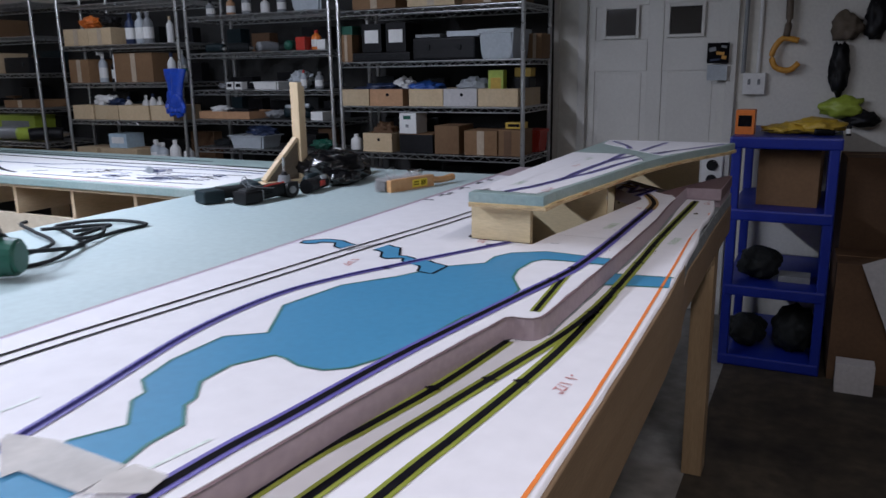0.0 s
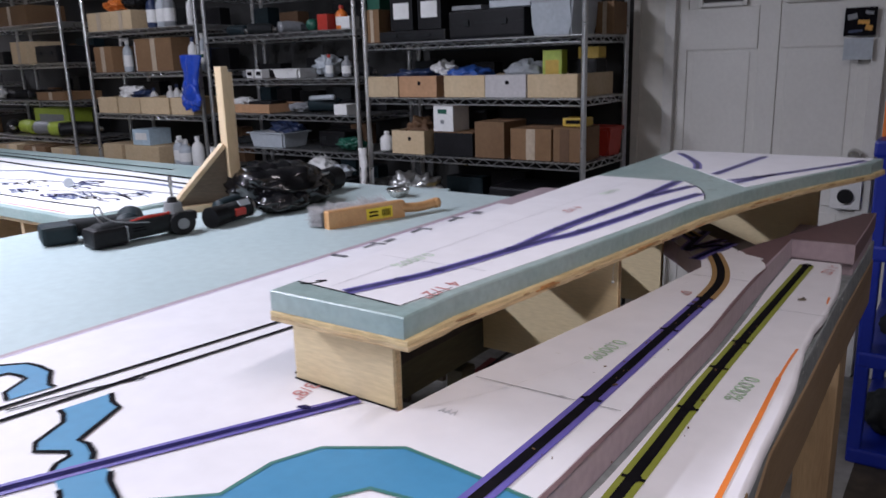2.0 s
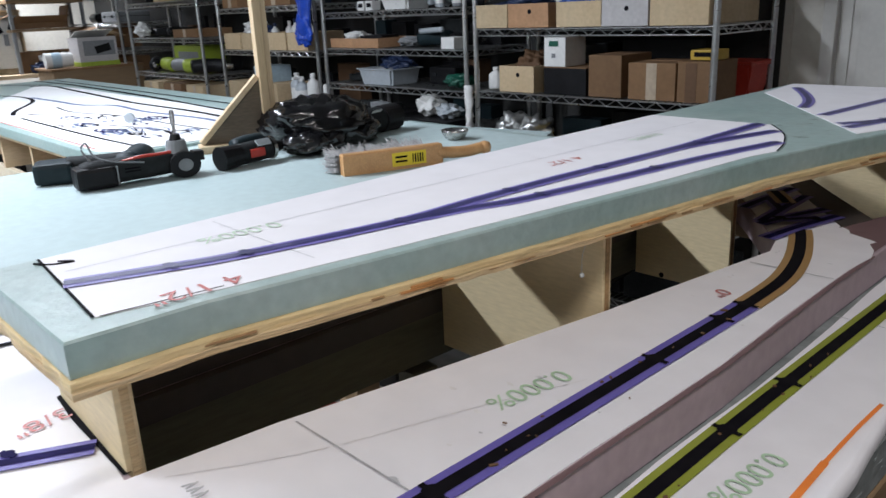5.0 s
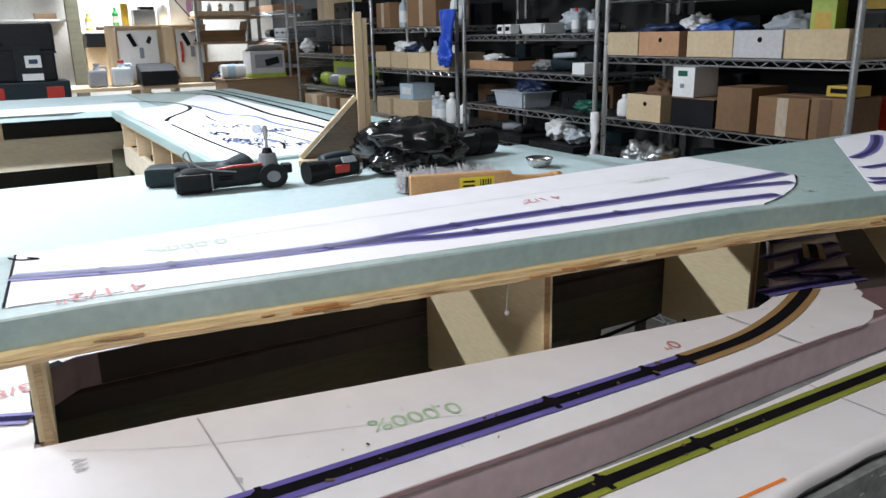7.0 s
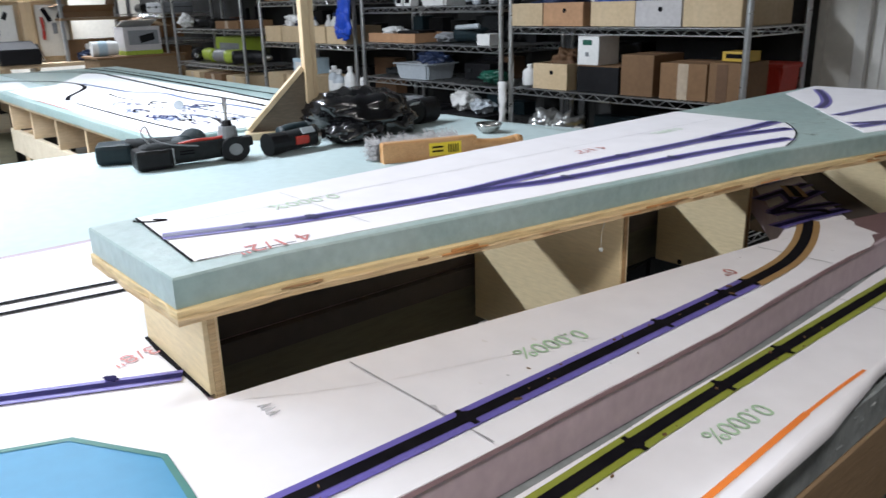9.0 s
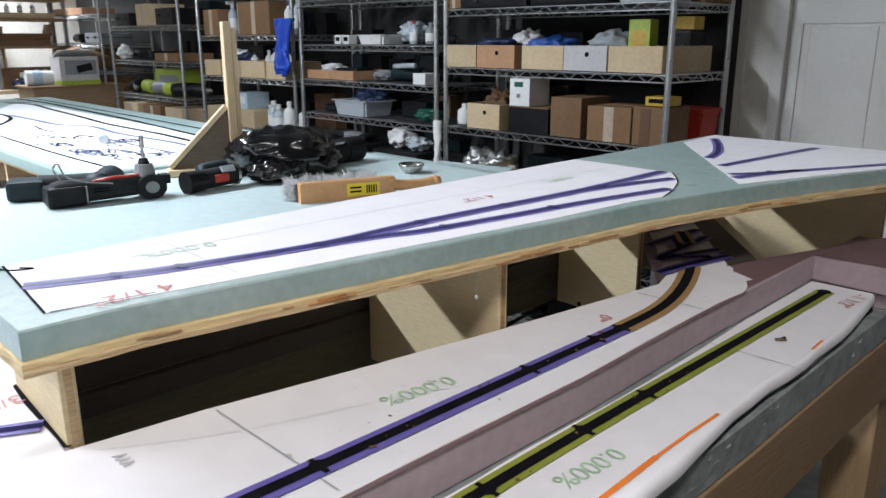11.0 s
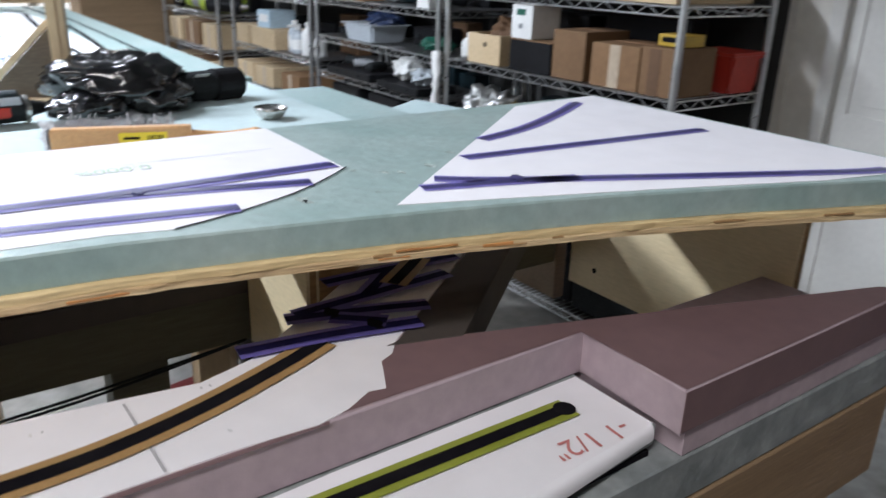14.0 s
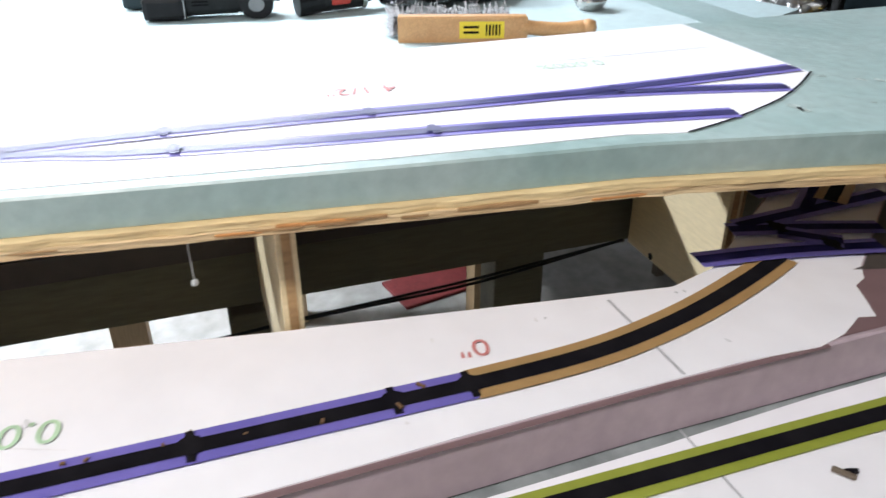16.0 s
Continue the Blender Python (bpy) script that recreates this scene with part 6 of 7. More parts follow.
for k, (xx, mm) in enumerate(((-4.56, NAVYPL), (-4.46, FROST), (-4.385, GREYPL))):
    bottle(xx, 4.16, z, 0.038, 0.22, mm, mm, "tall detergent bottle on the rack")
bottle(-4.165, 4.15, z, 0.024, 0.18, WHITEBOX, PALECARD, "slim cream bottle on the rack")
pouch(-5.0, 4.2, z + 0.122, (0.16, 0.16, 0.08), ORANGEPL, "orange and brown bag on a carton", 33.0)
pouch(-4.8, 4.2, z + 0.122, (0.14, 0.14, 0.09), BLACKPL, "black bag on a carton", 34.0)
z = 0.792
for xx, ww in ((-5.03, 0.23), (-4.69, 0.40)):
    cardboard_box(xx, 4.17, z, ww, 0.24, 0.118, mat=PALECARD, tape=False, label="low pale carton on the rack")
packet(-4.72, 4.16, z + 0.1195, 0.17, 0.18, 0.105, PALEBLUE, "pale blue printed carton on a low box", 4, WHITEBOX)
bottle(-4.40, 4.14, z, 0.042, 0.185, FROST, WHITEBOX, "pale translucent bottle on the rack")
bottle(-4.315, 4.12, z, 0.045, 0.16, FROST, WHITEBOX, "pale jug with a red label", True)
bottle(-4.20, 4.13, z, 0.040, 0.19, WHITEBOX, WHITEBOX, "white bottle with a white cap")
bottle(-4.10, 4.16, z, 0.038, 0.15, WHITEBOX, BLACKPL, "white bottle on the rack")
tool(-4.52, 4.3, z, 0.16, NAVYPL, "dark blue power tool on the rack", 30)
z = 0.552
for xx in (-5.02, -4.70, -4.30):
    cardboard_box(xx, 4.2, z, 0.26, 0.3, 0.12, mat=PALECARD if xx < -4.6 else CARD, label="pale carton on the lower rack shelf")
for zz in (0.342, 0.152):
    for xx in (-5.0, -4.6, -4.2):
        case(xx, 4.25, zz, 0.3, 0.3, 0.15, BLACKPL, "dark equipment case on the lower rack shelf")
# rubber gloves hung on a rack post
gl = thing("rubber_gloves", place(-3.995, 4.0, 1.165) @ Matrix.Diagonal((1.85, 1.3, 1.15, 1.0)), "pair of bright blue rubber gloves hung on the rack", "gloves")
for k, (ox, oy, drop) in enumerate(((-0.014, 0.0, 0.0), (0.016, -0.022, 0.022))):
    cuff = tube([(ox * 1.6, oy, 0.272), (ox * 1.3, oy - 0.010, 0.20), (ox, oy - 0.014, 0.13 - drop)], 0.030, 16, 6)
    for v in cuff.verts:
        wide = 0.82 + 0.42 * max(0.0, (v.co.z - 0.15) / 0.12)
        v.co.x = ox + (v.co.x - ox) * wide + 0.003 * noise.noise(v.co * 45)
        v.co.y = oy + (v.co.y - oy) * 0.6 + 0.005 * noise.noise(v.co * 38 + Vector((k, 0, 0)))
    part("cuff", cuff, GLOVE, gl, smooth=True)
    palm = lump((0.068, 0.040, 0.105), 90.0 + k, 0.28, 3)
    for v in palm.verts:
        v.co += Vector((ox, oy - 0.016, 0.052 - drop))
    part("palm", palm, GLOVE, gl, smooth=True)
    for f in range(4):
        fx_ = ox - 0.026 + f * 0.0165
        tip = 0.012 + 0.009 * ((f + k) % 3) - drop
        part("finger", tube([(fx_, oy - 0.015, 0.085 - drop), (fx_ * 1.04, oy - 0.026, 0.048 - drop), (fx_, oy - 0.020, tip)], 0.0095, 10, 4), GLOVE, gl, smooth=True)
    part("thumb", tube([(ox + 0.024, oy - 0.016, 0.10 - drop), (ox + 0.040, oy - 0.026, 0.070 - drop), (ox + 0.034, oy - 0.028, 0.040 - drop)], 0.0105, 10, 4), GLOVE, gl, smooth=True)
part("clip", boxm((0.045, -0.012, 0.268), (0.035, 0.012, 0.016), bevel=0.003), GREENPL, gl)

# rack four
z = 0.932
for k, (xx, mm, lb) in enumerate(((-6.55, BLACKPL, "black power tool on the rack"), (-6.3, LIME, "lime and black power tool on the rack"), (-6.0, GREYPL, "grey planer on the rack"), (-5.75, LIME, "lime power tool on the rack"), (-5.6, BLACKPL, "black power tool on the rack"))):
    tool(xx, 4.15, z, 0.26, mm, lb, 20 * k - 30)
packet(-6.05, 4.3, z, 0.5, 0.2, 0.2, LIME, "lime and grey tool carton on the rack", stripe=GREYPL)
z = 1.202
cardboard_box(-5.75, 4.2, z, 0.36, 0.3, 0.06, label="low brown carton on the rack")
for k in range(4):
    tool(-6.6 + 0.22 * k, 4.2, z, 0.17, BLACKPL, "black hand tool on the rack", 40 * k)
pouch(-6.62, 4.1, z, (0.12, 0.12, 0.10), WHITEBOX, "white plastic bag on the rack", 41.0)
z = 1.472
cardboard_box(-6.1, 4.2, z, 0.24, 0.3, 0.16, mat=PALECARD, label="pale carton on the rack")
case(-6.5, 4.2, z, 0.3, 0.3, 0.1, BLACKPL, "black equipment case on the rack")
case(-5.72, 4.2, z, 0.3, 0.3, 0.12, BLACKPL, "black equipment case on the rack")
for zz in (0.682, 0.402):
    for xx, mm in ((-6.5, PALECARD), (-6.1, CARD), (-5.7, PALECARD)):
        cardboard_box(xx, 4.2, zz, 0.30, 0.3, 0.17, mat=mm, label="carton on the lower rack shelf")
cardboard_box(-6.2, 4.22, 1.752, 0.5, 0.3, 0.14, label="wide brown carton on the upper shelf")
# rack five
cardboard_box(-7.65, 4.2, 1.112, 0.55, 0.36, 0.16, flaps=True, label="open brown carton with raised flaps")
case(-7.2, 4.2, 1.332, 0.34, 0.3, 0.09, GREYPL, "grey equipment case on the rack")
cardboard_box(-7.75, 4.2, 1.582, 0.7, 0.3, 0.06, mat=BROWNBOX, label="long flat brown carton on the rack")
cardboard_box(-7.55, 4.2, 0.862, 0.62, 0.36, 0.17, label="wide brown carton on the rack")
for k in range(3):
    tool(-7.9 + 0.25 * k, 4.2, 1.332, 0.2, (GREYPL, BLACKPL, RUBBER)[k], "dark power tool on the rack", 30 * k)

# filler for the dark clutter, added in dark colours as shade
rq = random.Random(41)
DARKFILL = (BLACKPL, RUBBER, BLACKPL, NAVYPL, DARKTEAL, BLACKPL, DARKCARD, RUBBER)
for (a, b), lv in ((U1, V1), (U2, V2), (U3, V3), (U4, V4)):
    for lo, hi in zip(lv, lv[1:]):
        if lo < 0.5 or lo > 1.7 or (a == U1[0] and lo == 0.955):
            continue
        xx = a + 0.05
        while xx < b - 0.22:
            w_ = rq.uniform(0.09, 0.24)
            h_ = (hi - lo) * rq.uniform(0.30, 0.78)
            mm = rq.choice(DARKFILL)
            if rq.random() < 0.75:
                packet(xx + w_ / 2, 4.435, lo + 0.002, w_, 0.09, h_, mm, "dark filler carton added to shade the rack back", rq.uniform(-4, 4))
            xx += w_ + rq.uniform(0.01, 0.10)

# ---- workbench side ----
bench = thing("workbench", pose(-8.15, 2.9, 0), "long wooden workbench against the white wall", "workbench")
part("top", boxm((0, 0, 0.902), (0.72, 2.6, 0.035), bevel=0.004), PINE, bench)
for sy in (-1.2, 0, 1.2):
    for sx in (-0.3, 0.3):
        part("leg", boxm((sx, sy, 0.4425), (0.08, 0.08, 0.885), bevel=0.003), PINEUP, bench)
part("lower_shelf", boxm((0, 0, 0.25), (0.66, 2.5, 0.02)), PINE, bench)
cab = thing("tool_cabinet", pose(-8.15, 3.11, 0.920), "open pine wall cabinet with white tool panels", "cabinet")
for yy in (-0.445, 0.445):
    part("side", boxm((0, yy * (0.97 if yy < 0 else 1), 0.27), (0.24, 0.06 if yy < 0 else 0.018, 0.54), bevel=0.002), PINEUP, cab)
part("top", boxm((0, 0, 0.55), (0.26, 0.92, 0.02), bevel=0.002), PINE, cab)
part("divider", boxm((0.02, 0.08, 0.27), (0.24, 0.10, 0.536), bevel=0.002), PINEUP, cab)
part("back", boxm((0.085, 0.02, 0.27), (0.012, 0.83, 0.536)), PINEUP, cab)
for yy, ww in ((-0.20, 0.36), (0.29, 0.26)):
    panel = part("tool_panel", boxm((0.11, yy, 0.28), (0.012, ww, 0.46), rz=-6, bevel=0.002), PEGWHITE, cab, "white tool panel")
    for k in range(3):
        part("hung_tool", boxm((0.123, yy + ww * (0.28 - 0.22 * k), 0.42 - 0.12 * (k % 2)), (0.012, 0.04, 0.07 + 0.03 * k), rx=25 * (k - 1), bevel=0.004), (BLACKPL, GREYPL, INK)[k], panel)
part("red_handle", tube([(0.125, 0.20, 0.40), (0.128, 0.205, 0.30), (0.125, 0.20, 0.20)], 0.014, 8), REDPL, cab)


def jug(x, y, z, s, mat, cap, label):
    t = thing("jug", place(x, y, z), label, "jug", "jugs")
    part("body", boxm((0, 0, s * 0.36), (s * 0.45, s * 0.75, s * 0.72), bevel=s * 0.1), mat, t)
    part("neck", lathe([(s * 0.18, s * 0.70), (s * 0.10, s * 0.86), (s * 0.10, s * 0.92)], 14), mat, t)
    part("cap", lathe([(s * 0.12, s * 0.90), (s * 0.12, s * 1.0)], 14), cap, t)
    part("handle", tube([(0, s * 0.12, s * 0.84), (0, s * 0.36, s * 0.82), (0, s * 0.36, s * 0.60)], s * 0.05, 8), mat, t)
    return t


jug(-7.90, 2.49, 0.920, 0.22, GREYPL, GREYPL, "grey plastic fluid jug on the bench")
jug(-7.92, 2.71, 0.920, 0.24, FROST, REDPL, "clear plastic jug with a red cap")
wedge = thing("instrument_case", place(-7.86, 3.02, 0.920), "black sloping instrument case on the bench", "case")
wb = boxm((0, 0, 0.10), (0.26, 0.34, 0.20), bevel=0.02)
for v in wb.verts:
    if v.co.z > 0.1 and v.co.x > 0:
        v.co.z -= 0.06
part("shell", wb, BLACKPL, wedge)
part("steel_arm", rod(bmesh.new(), (0.12, 0.19, 0.02), (0.05, 0.16, 0.17), 0.008), STEEL, wedge)
pouch(-7.90, 3.78, 0.920, (0.26, 0.30, 0.15), WHITEBOX, "white plastic bag roll on the bench", 51.0)
pouch(-7.86, 3.62, 0.920, (0.16, 0.16, 0.09), NAVYPL, "dark blue cloth on the bench", 52.0)
crate = thing("wooden_crate", place(-7.12, 3.80, 0), "tall brown wooden crate standing on the floor", "crate")
part("front", boxm((0.20, 0, 0.485), (0.02, 0.74, 0.97), bevel=0.003), FASCIA, crate)
part("back", boxm((-0.20, 0, 0.485), (0.02, 0.74, 0.97), bevel=0.003), FASCIA, crate)
for sy in (-1, 1):
    part("side", boxm((0, sy * 0.36, 0.485), (0.38, 0.02, 0.97), bevel=0.003), FASCIA, crate)
part("lid", boxm((0, 0, 0.979), (0.44, 0.78, 0.018), bevel=0.003), CARD, crate)
kit = thing("tool_carton", place(-7.10, 3.84, 0.9885), "open grey and lime tool carton with white flaps", "carton")
part("body", boxm((0, 0, 0.135), (0.24, 0.32, 0.20), bevel=0.003), WHITEBIN, kit)
part("lime_base", boxm((0, 0, 0.0175), (0.25, 0.33, 0.035), bevel=0.003), LIME, kit, "lime green base")
part("flap", boxm((0.06, -0.02, 0.262), (0.20, 0.30, 0.005), ry=-16), WHITEBOX, kit)
part("flap", boxm((-0.05, 0.20, 0.262), (0.22, 0.16, 0.005), rx=-20), PALECARD, kit)
part("print", boxm((0.1207, 0.01, 0.145), (0.001, 0.26, 0.12)), GREYPL, kit, "grey printed front")
part("print", boxm((0.1215, 0.04, 0.14), (0.001, 0.13, 0.06), rx=12), BLACKPL, kit, "dark pictured tool")
roll = thing("paper_roll", place(-7.08, 3.52, 0.9885), "white and blue paper towel roll lying on a crate", "paper roll")
part("roll", rod(bmesh.new(), (0, -0.09, 0.062), (0.02, 0.12, 0.062), 0.062, 0.058, 22), WHITEBOX, roll)
part("wrapper", rod(bmesh.new(), (0.004, -0.04, 0.062), (0.012, 0.03, 0.062), 0.0635, 0.0625, 22), PALEBLUE, roll, "pale blue printed band")
# shelf over the bench
os_ = thing("bench_shelf", place(-8.06, 3.76, 0.920), "grey steel shelf unit standing on the bench", "shelf unit")
for sx in (-0.17, 0.17):
    for sy in (-0.31, 0.31):
        part("post", boxm((sx, sy, 0.50), (0.03, 0.03, 1.0), bevel=0.003), GREYPL, os_)
for zz in (0.375, 0.62, 0.80, 0.96):
    part("shelf", boxm((0, 0, zz), (0.38, 0.66, 0.024), bevel=0.003), FASCIA, os_, "brown shelf board")
cardboard_box(-8.06, 3.74, 0.920, 0.24, 0.54, 0.19, rz=0, tape=False, label="wide low brown carton on the bench")
cardboard_box(-8.04, 3.70, 1.309, 0.26, 0.46, 0.10, rz=0, flaps=True, label="open brown carton with pale flaps")
packet(-8.02, 3.72, 1.557, 0.24, 0.54, 0.045, PALECARD, "long pale wooden tray on the steel shelf")
for k in range(3):
    bottle(-7.95, 3.60 + 0.11 * k, 1.605, 0.022, 0.075, (WHITEBOX, YELLOWPL, FROST)[k], WHITEBOX, "small jar in a wooden tray")
case(-8.02, 3.76, 1.734, 0.25, 0.5, 0.08, GREYPL, "grey equipment case on the steel shelf")
packet(-8.40, 2.60, 0.920, 0.03, 0.26, 0.36, PALECARD, "tan board leaning on the bench", 10)
packet(-8.40, 2.60, 1.281, 0.09, 0.21, 0.13, BLACKPL, "black radio resting on a leaning board", stripe=GREYPL)
solid("pipe", rod(bmesh.new(), (0, 0, 0), (0, 0, 2.6), 0.05, seg=16), WHITEWALL, place(-8.75, 3.35, 0), "white vertical pipe along the wall", "pipe", smooth=True)
solid("timber_post", boxm((0, 0, 1.3), (0.09, 0.12, 2.6), bevel=0.004), OLDSHADEWOOD, place(-8.8, 2.44, 0), "rough brown timber wall post", "post")
for yc, zc, ln in ((1.25, 1.549, 2.3), (3.12, 1.430, 1.3)):
    ws = thing("wall_shelf", place(-8.95, yc, zc), "white wall shelf with workshop containers", "shelf", "wall shelves")
    part("board", boxm((0, 0, 0), (0.26, ln, 0.022), bevel=0.003), WHITEBOX, ws)
    for yy in (-0.42, 0.42):
        part("bracket", boxm((-0.02, yy * ln, -0.08), (0.20, 0.02, 0.136)), GREYPL, ws)
packet(-8.92, 2.20, 1.561, 0.14, 0.20, 0.055, FASCIA, "flat brown carton on the wall shelf")
bottle(-8.92, 1.75, 1.561, 0.045, 0.17, FROST, WHITEBOX, "clear container on the wall shelf")
bottle(-8.92, 1.45, 1.561, 0.05, 0.15, WHITEBOX, GREYPL, "white container on the wall shelf")
bottle(-8.90, 2.595, 1.442, 0.036, 0.17, YELLOWPL, YELLOWPL, "yellow workshop bottle on the wall shelf")
coil(-8.88, 2.71, 1.442, 0.055, DARKCARD, "dark brown cable coil on the wall shelf")
# things on the cabinet top
bottle(-8.13, 2.748, 1.481, 0.030, 0.165, GREENLT, GREENLT, "bright green bottle on the cabinet top")
packet(-8.15, 2.835, 1.481, 0.08, 0.06, 0.20, YELLOWPL, "upright yellow carton on the cabinet top")
gcar = packet(-8.15, 3.005, 1.481, 0.16, 0.20, 0.14, GREYPL, "grey machine with a black lid on the cabinet top")
part("lid", boxm((0, 0.03, 0.155), (0.15, 0.13, 0.03), bevel=0.006), BLACKPL, gcar)
solid("paper_tube", rod(bmesh.new(), (0, 0, 0), (0, 0, 0.32), 0.055, 0.055, 20), WHITEBOX, place(-8.15, 3.19, 1.481), "wide white paper tube standing on the cabinet top", "paper tube", smooth=True)
wp = thing("leaning_board", place(-8.16, 3.42, 1.481), "white board with a purple label leaning over the cabinet", "board")
part("board", boxm((0, 0, 0.16), (0.014, 0.32, 0.32), bevel=0.002), WHITEBOX, wp)
part("label", boxm((0.0076, 0.03, 0.17), (0.001, 0.05, 0.11)), VIOLETLINE, wp, "purple label")
part("strap", tube([(0.012, -0.15, 0.30), (0.014, -0.05, 0.17), (0.012, 0.08, 0.01)], 0.006, 6), BLACKPL, wp, "black strap")
cart = thing("tool_cart", place(-6.25, 1.72, 0), "dark rolling tool cart", "cart")
part("cabinet", boxm((0, 0, 0.46), (0.42, 0.95, 0.86), bevel=0.006), GREYPL, cart)
for k in range(4):
    part("drawer", boxm((0.212, 0, 0.2 + 0.19 * k), (0.01, 0.9, 0.17), bevel=0.003), GREYPL, cart)
tc = thing("tool_case", place(-6.2, 1.70, 0.891), "large black hard tool case on a blue and red crate", "tool case")
part("crate", boxm((0, 0, 0.095), (0.34, 0.78, 0.19), bevel=0.01), DARKTEAL, tc)
for yy in (-0.08, 0.29):
    part("crate_latch", boxm((0.175, yy, 0.115), (0.012, 0.11, 0.075), bevel=0.003), REDPL, tc)
part("shell", boxm((0, -0.03, 0.288), (0.32, 0.70, 0.195), bevel=0.015), BLACKPL, tc)
part("shell_rim", boxm((0, -0.03, 0.386), (0.335, 0.725, 0.018), bevel=0.006), RUBBER, tc)
part("lid", boxm((0, -0.03, 0.4835), (0.33, 0.72, 0.195), bevel=0.02), BLACKPL, tc)
lt_ = part("latch", boxm((0.172, 0.15, 0.315), (0.022, 0.17, 0.24), bevel=0.006), RUBBER, tc)
part("sticker", boxm((0.184, 0.178, 0.325), (0.001, 0.10, 0.080)), WHITEBOX, lt_)
part("print", boxm((0.1848, 0.178, 0.325), (0.0006, 0.055, 0.030)), NAVYPL, lt_)
part("sticker", boxm((0.184, 0.165, 0.222), (0.001, 0.13, 0.045)), WHITEBOX, lt_)
part("handle", tube([(0.166, -0.22, 0.45), (0.196, -0.20, 0.44), (0.196, -0.02, 0.44), (0.166, 0.0, 0.45)], 0.012, 8), RUBBER, tc)

# ---- door side: blue shelf and wall tools ----
bs = thing("plastic_shelf", pose(-0.352, 3.79, 0), "bright blue plastic shelving unit holding dark objects", "shelf unit")
BW, BD, BH = 0.455, 0.74, 1.115
for sx in (0.022, BW - 0.022):
    for sy in (0.022, BD - 0.022):
        part("post", boxm((sx, sy, BH / 2), (0.044, 0.044, BH), bevel=0.008), BLUEPL, bs)
for zz in (0.03, 0.385, 0.755, BH - 0.02):
    bm = boxm((BW / 2, BD / 2, zz), (BW + 0.02 if zz > 1 else BW - 0.006, BD + 0.010, 0.055), bevel=0.010)
    part("shelf", bm, BLUEPL, bs)
cardboard_box(-0.10, 4.12, 0.783, 0.27, 0.36, 0.265, tape=False, label="brown carton on the blue shelf")
for (xx, zz, s, k) in ((-0.20, 0.413, (0.19, 0.2, 0.16), 61.0), (-0.24, 0.058, (0.18, 0.2, 0.16), 62.0), (-0.02, 0.058, (0.20, 0.22, 0.24), 63.0)):
    pouch(xx, 3.98, zz, s, RUBBER, "dark bundle on the blue shelf", k, "bundle", 0.2)
packet(-0.04, 3.98, 0.413, 0.14, 0.12, 0.03, GREYPL, "flat grey packet on the blue shelf")
packet(-0.312, 3.95, 1.123, 0.085, 0.10, 0.115, ORANGEPL, "orange carton with a black mark", stripe=INK)
for k, (xx, s) in enumerate(((-0.16, (0.16, 0.2, 0.045)), (0.0, (0.24, 0.24, 0.075)), (-0.07, (0.2, 0.2, 0.055)))):
    pouch(xx, 4.02, 1.123, s, YELLOWPL, "crumpled yellow material on the blue shelf", 71.0 + k, "material", 0.25)
tool(0.03, 3.92, 1.123, 0.09, BLACKPL, "small black tool on the blue shelf", 20)
bottle(0.13, 3.95, 1.123, 0.012, 0.06, BLACKPL, BLACKPL, "small black bottle on the blue shelf")

WY = WY1
solid("tool_board", boxm((0.42, WY - 0.012, 1.35), (1.5, 0.016, 1.9)), PEGWHITE, pose(0, 0, 0), "white tool board on the wall", "board", kind="structure")
cond = thing("conduit", pose(-0.40, WY - 0.035, 0), "grey metal conduit down to an outlet box", "conduit")
part("pipe", rod(bmesh.new(), (0, 0, 1.40), (0, 0, 2.58), 0.012, seg=10), GREYPL, cond)
part("pipe", rod(bmesh.new(), (0.075, 0, 1.40), (0.075, 0, 2.58), 0.010, seg=10), WHITEBOX, cond)
obox = part("outlet_box", boxm((0.06, 0.0, 1.345), (0.115, 0.04, 0.115), bevel=0.004), WHITEBOX, cond)
for sx in (0.035, 0.085):
    part("socket", boxm((sx, -0.0215, 1.355), (0.014, 0.003, 0.03), bevel=0.001), GREYPL, obox)
out2 = thing("outlet_plate", pose(-0.53, 4.585, 0.845), "white outlet plate with two black sockets", "outlet")
plate = part("plate", boxm((0, 0, 0), (0.115, 0.02, 0.19), bevel=0.003), WHITEBOX, out2)
for sz in (-0.04, 0.045):
    part("socket", rod(bmesh.new(), (0, -0.012, sz), (0, -0.022, sz), 0.032, 0.03, 16), BLACKPL, plate)
cal = thing("wall_calendar", pose(-0.535, WY - 0.055, 1.462), "dark picture calendar sheet hung by the door", "calendar")
pic = part("picture", boxm((0, 0, 0.05), (0.115, 0.002, 0.11)), INK, cal, "dark picture with a yellow patch")
for px, pz, pw, ph, pm in ((0.012, 0.048, 0.042, 0.016, AMBER), (0.032, 0.026, 0.026, 0.020, AMBER), (-0.03, 0.07, 0.035, 0.022, GREYPL), (-0.015, 0.014, 0.05, 0.010, NAVYPL), (0.03, 0.083, 0.03, 0.012, GREYPL)):
    part("picture_patch", boxm((px, -0.0018, pz), (pw, 0.001, ph), ry=px * 400), pm, pic)
part("sheet", boxm((0, 0, -0.055), (0.105, 0.002, 0.085)), FROST, cal, "pale lilac sheet")
hk = thing("hanging_clamp", pose(-0.195, WY - 0.06, 1.41) @ Matrix.Scale(0.82, 4), "amber orange clamp hung on a dark strap", "clamp")
part("c_clamp", tube([(0.075, 0, 0.19), (-0.02, -0.01, 0.205), (-0.075, -0.012, 0.12), (-0.055, -0.012, 0.03), (0.03, -0.01, 0.005), (0.085, 0, 0.05)], 0.019, 10, 5), AMBER, hk, "amber clamp", smooth=True)
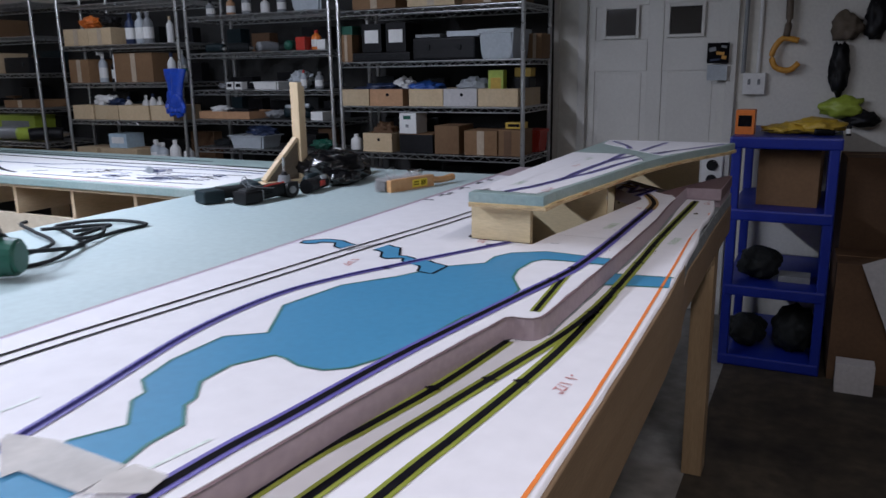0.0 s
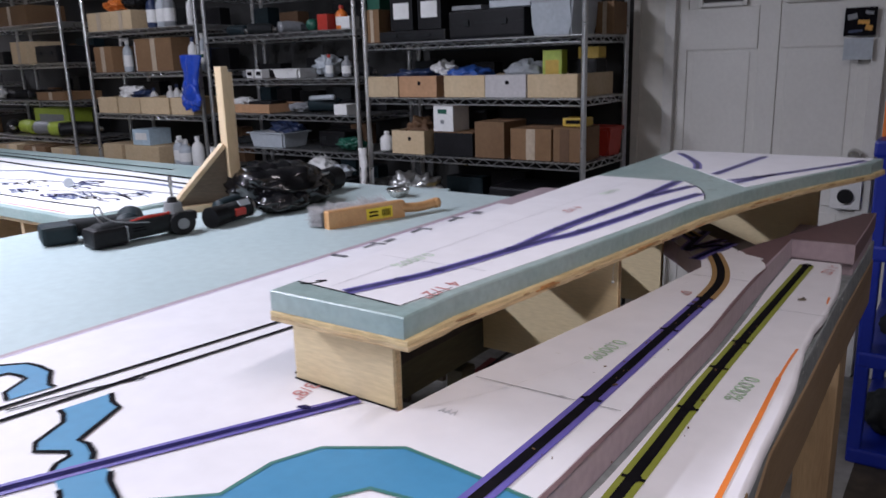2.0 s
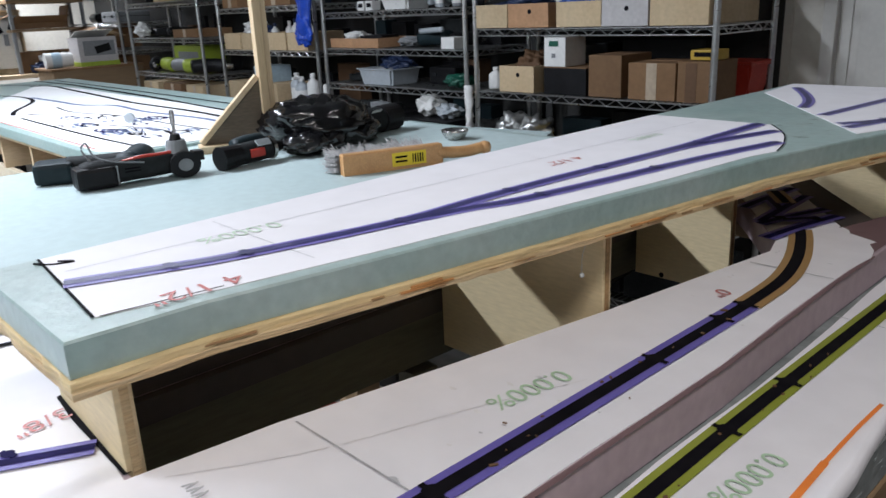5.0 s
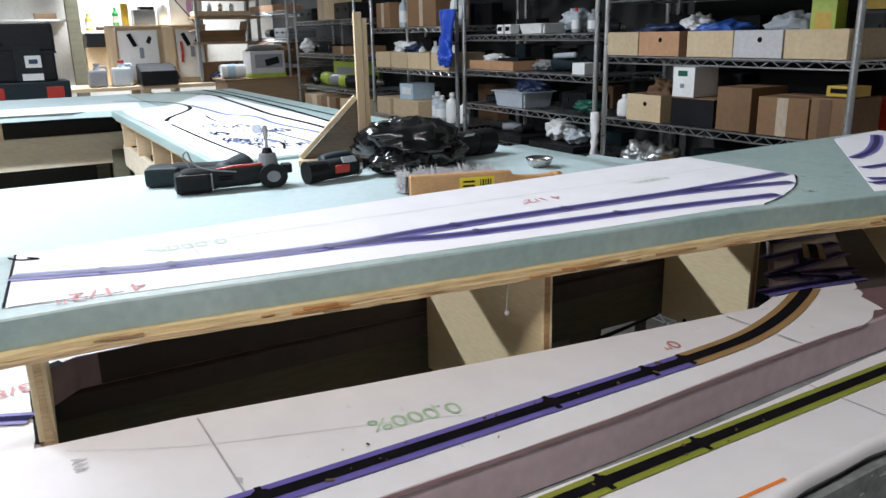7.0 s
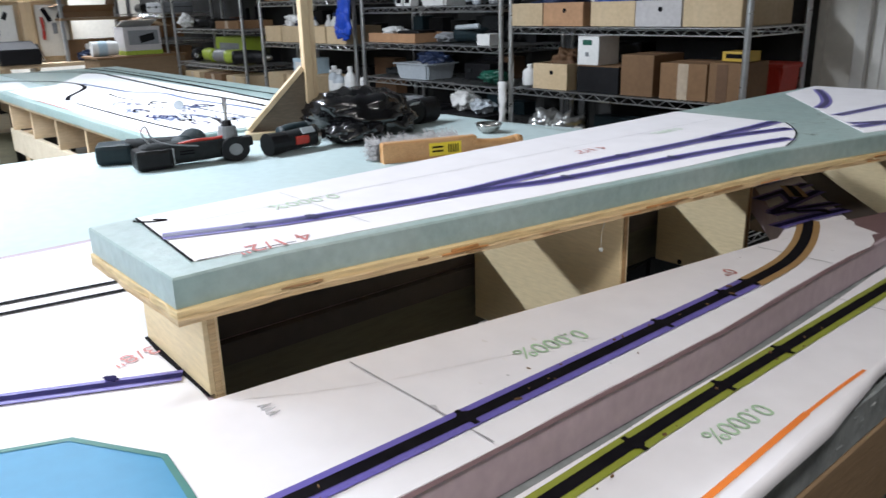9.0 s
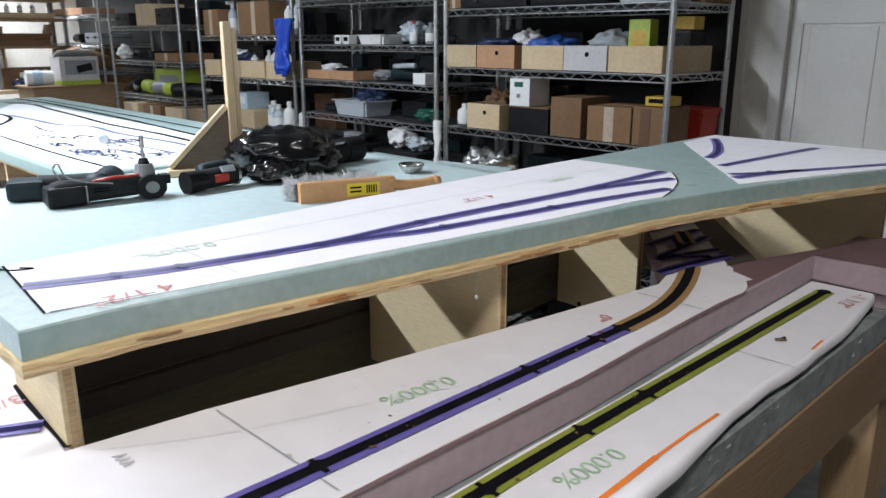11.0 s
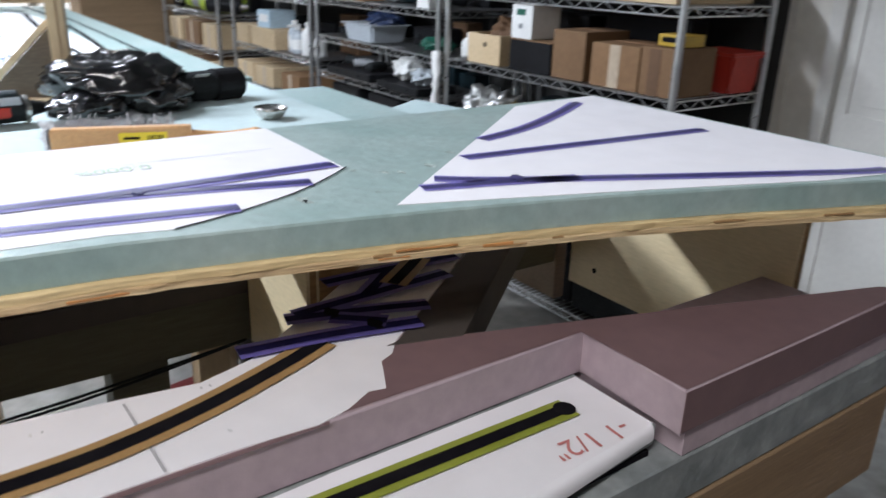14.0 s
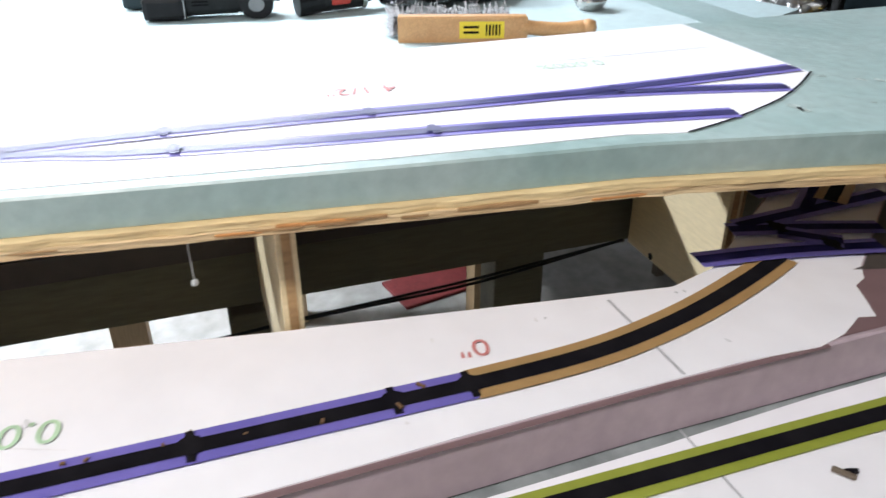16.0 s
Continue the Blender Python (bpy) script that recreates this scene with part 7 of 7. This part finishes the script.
part("strap", tube([(0.0, -0.01, 0.22), (0.01, -0.015, 0.33), (0.0, 0.0, 0.55)], 0.022, 10, 4), DARKWOOD, hk, smooth=True)
for k, (xx, zz, s, mm, lb) in enumerate(((0.07, 1.26, (0.09, 0.07, 0.28), BLACKPL, "dark holster hung on the tool board"), (0.10, 1.16, (0.20, 0.10, 0.11), LIME, "lime green tool hung on the tool board"), (0.085, 1.56, (0.13, 0.07, 0.15), DARKWOOD, "dark brown tool hung on the tool board"), (0.22, 1.56, (0.10, 0.08, 0.24), BLACKPL, "black tool hung on the tool board"), (0.20, 1.12, (0.16, 0.10, 0.08), BLACKPL, "dark tool hung on the tool board"), (0.36, 1.30, (0.12, 0.08, 0.3), BLACKPL, "black tool hung on the tool board"))):
    bm = lump(s, 80.0 + k, 0.5, 3)
    solid("hung_tool", bm, mm, place(xx, WY - 0.02 - s[1] / 2, zz), lb, "tool", "wall tools", smooth=True)
cardboard_box(0.40, 4.36, 0.0, 0.54, 0.30, 1.0, rz=3, tape=False, mat=DARKCARD, label="tall brown carton standing on the floor by the blue shelf")
cardboard_box(0.40, 3.97, 0.0, 0.54, 0.34, 0.56, tape=False, mat=DARKCARD, label="brown carton standing on the floor by the blue shelf")
solid("white_panel", boxm((0.488, 3.765, 0.345), (0.30, 0.014, 0.609), ry=-22.6, bevel=0.002), WHITEBIN, pose(0, 0, 0), "white panel leaning askew against a brown carton", "panel")
packet(0.245, 3.69, 0.0, 0.155, 0.10, 0.135, WHITEBIN, "small white carton on the floor")
# low things behind the layout
solid("foam_offcut", boxm((0, 0, 0), (0.36, 0.40, 0.03), bevel=0.002), SKYFOAM, pose(-2.10, 3.50, 0.82, 8, 0, 12), "pale foam offcut lying on a stool", "foam offcut")
st = thing("stool", pose(-2.10, 3.50, 0), "low dark work stool", "stool")
part("seat", boxm((0, 0, 0.775), (0.34, 0.34, 0.03), bevel=0.006), DARKWOOD, st)
for sx in (-0.13, 0.13):
    for sy in (-0.13, 0.13):
        part("leg", boxm((sx, sy, 0.38), (0.03, 0.03, 0.76)), DARKWOOD, st)
solid("red_mat", boxm((0, 0, 0.006), (0.18, 0.30, 0.012), bevel=0.004), DULLRED, place(-2.15, 2.62, 0, 12), "dull red mat lying on the floor", "mat")
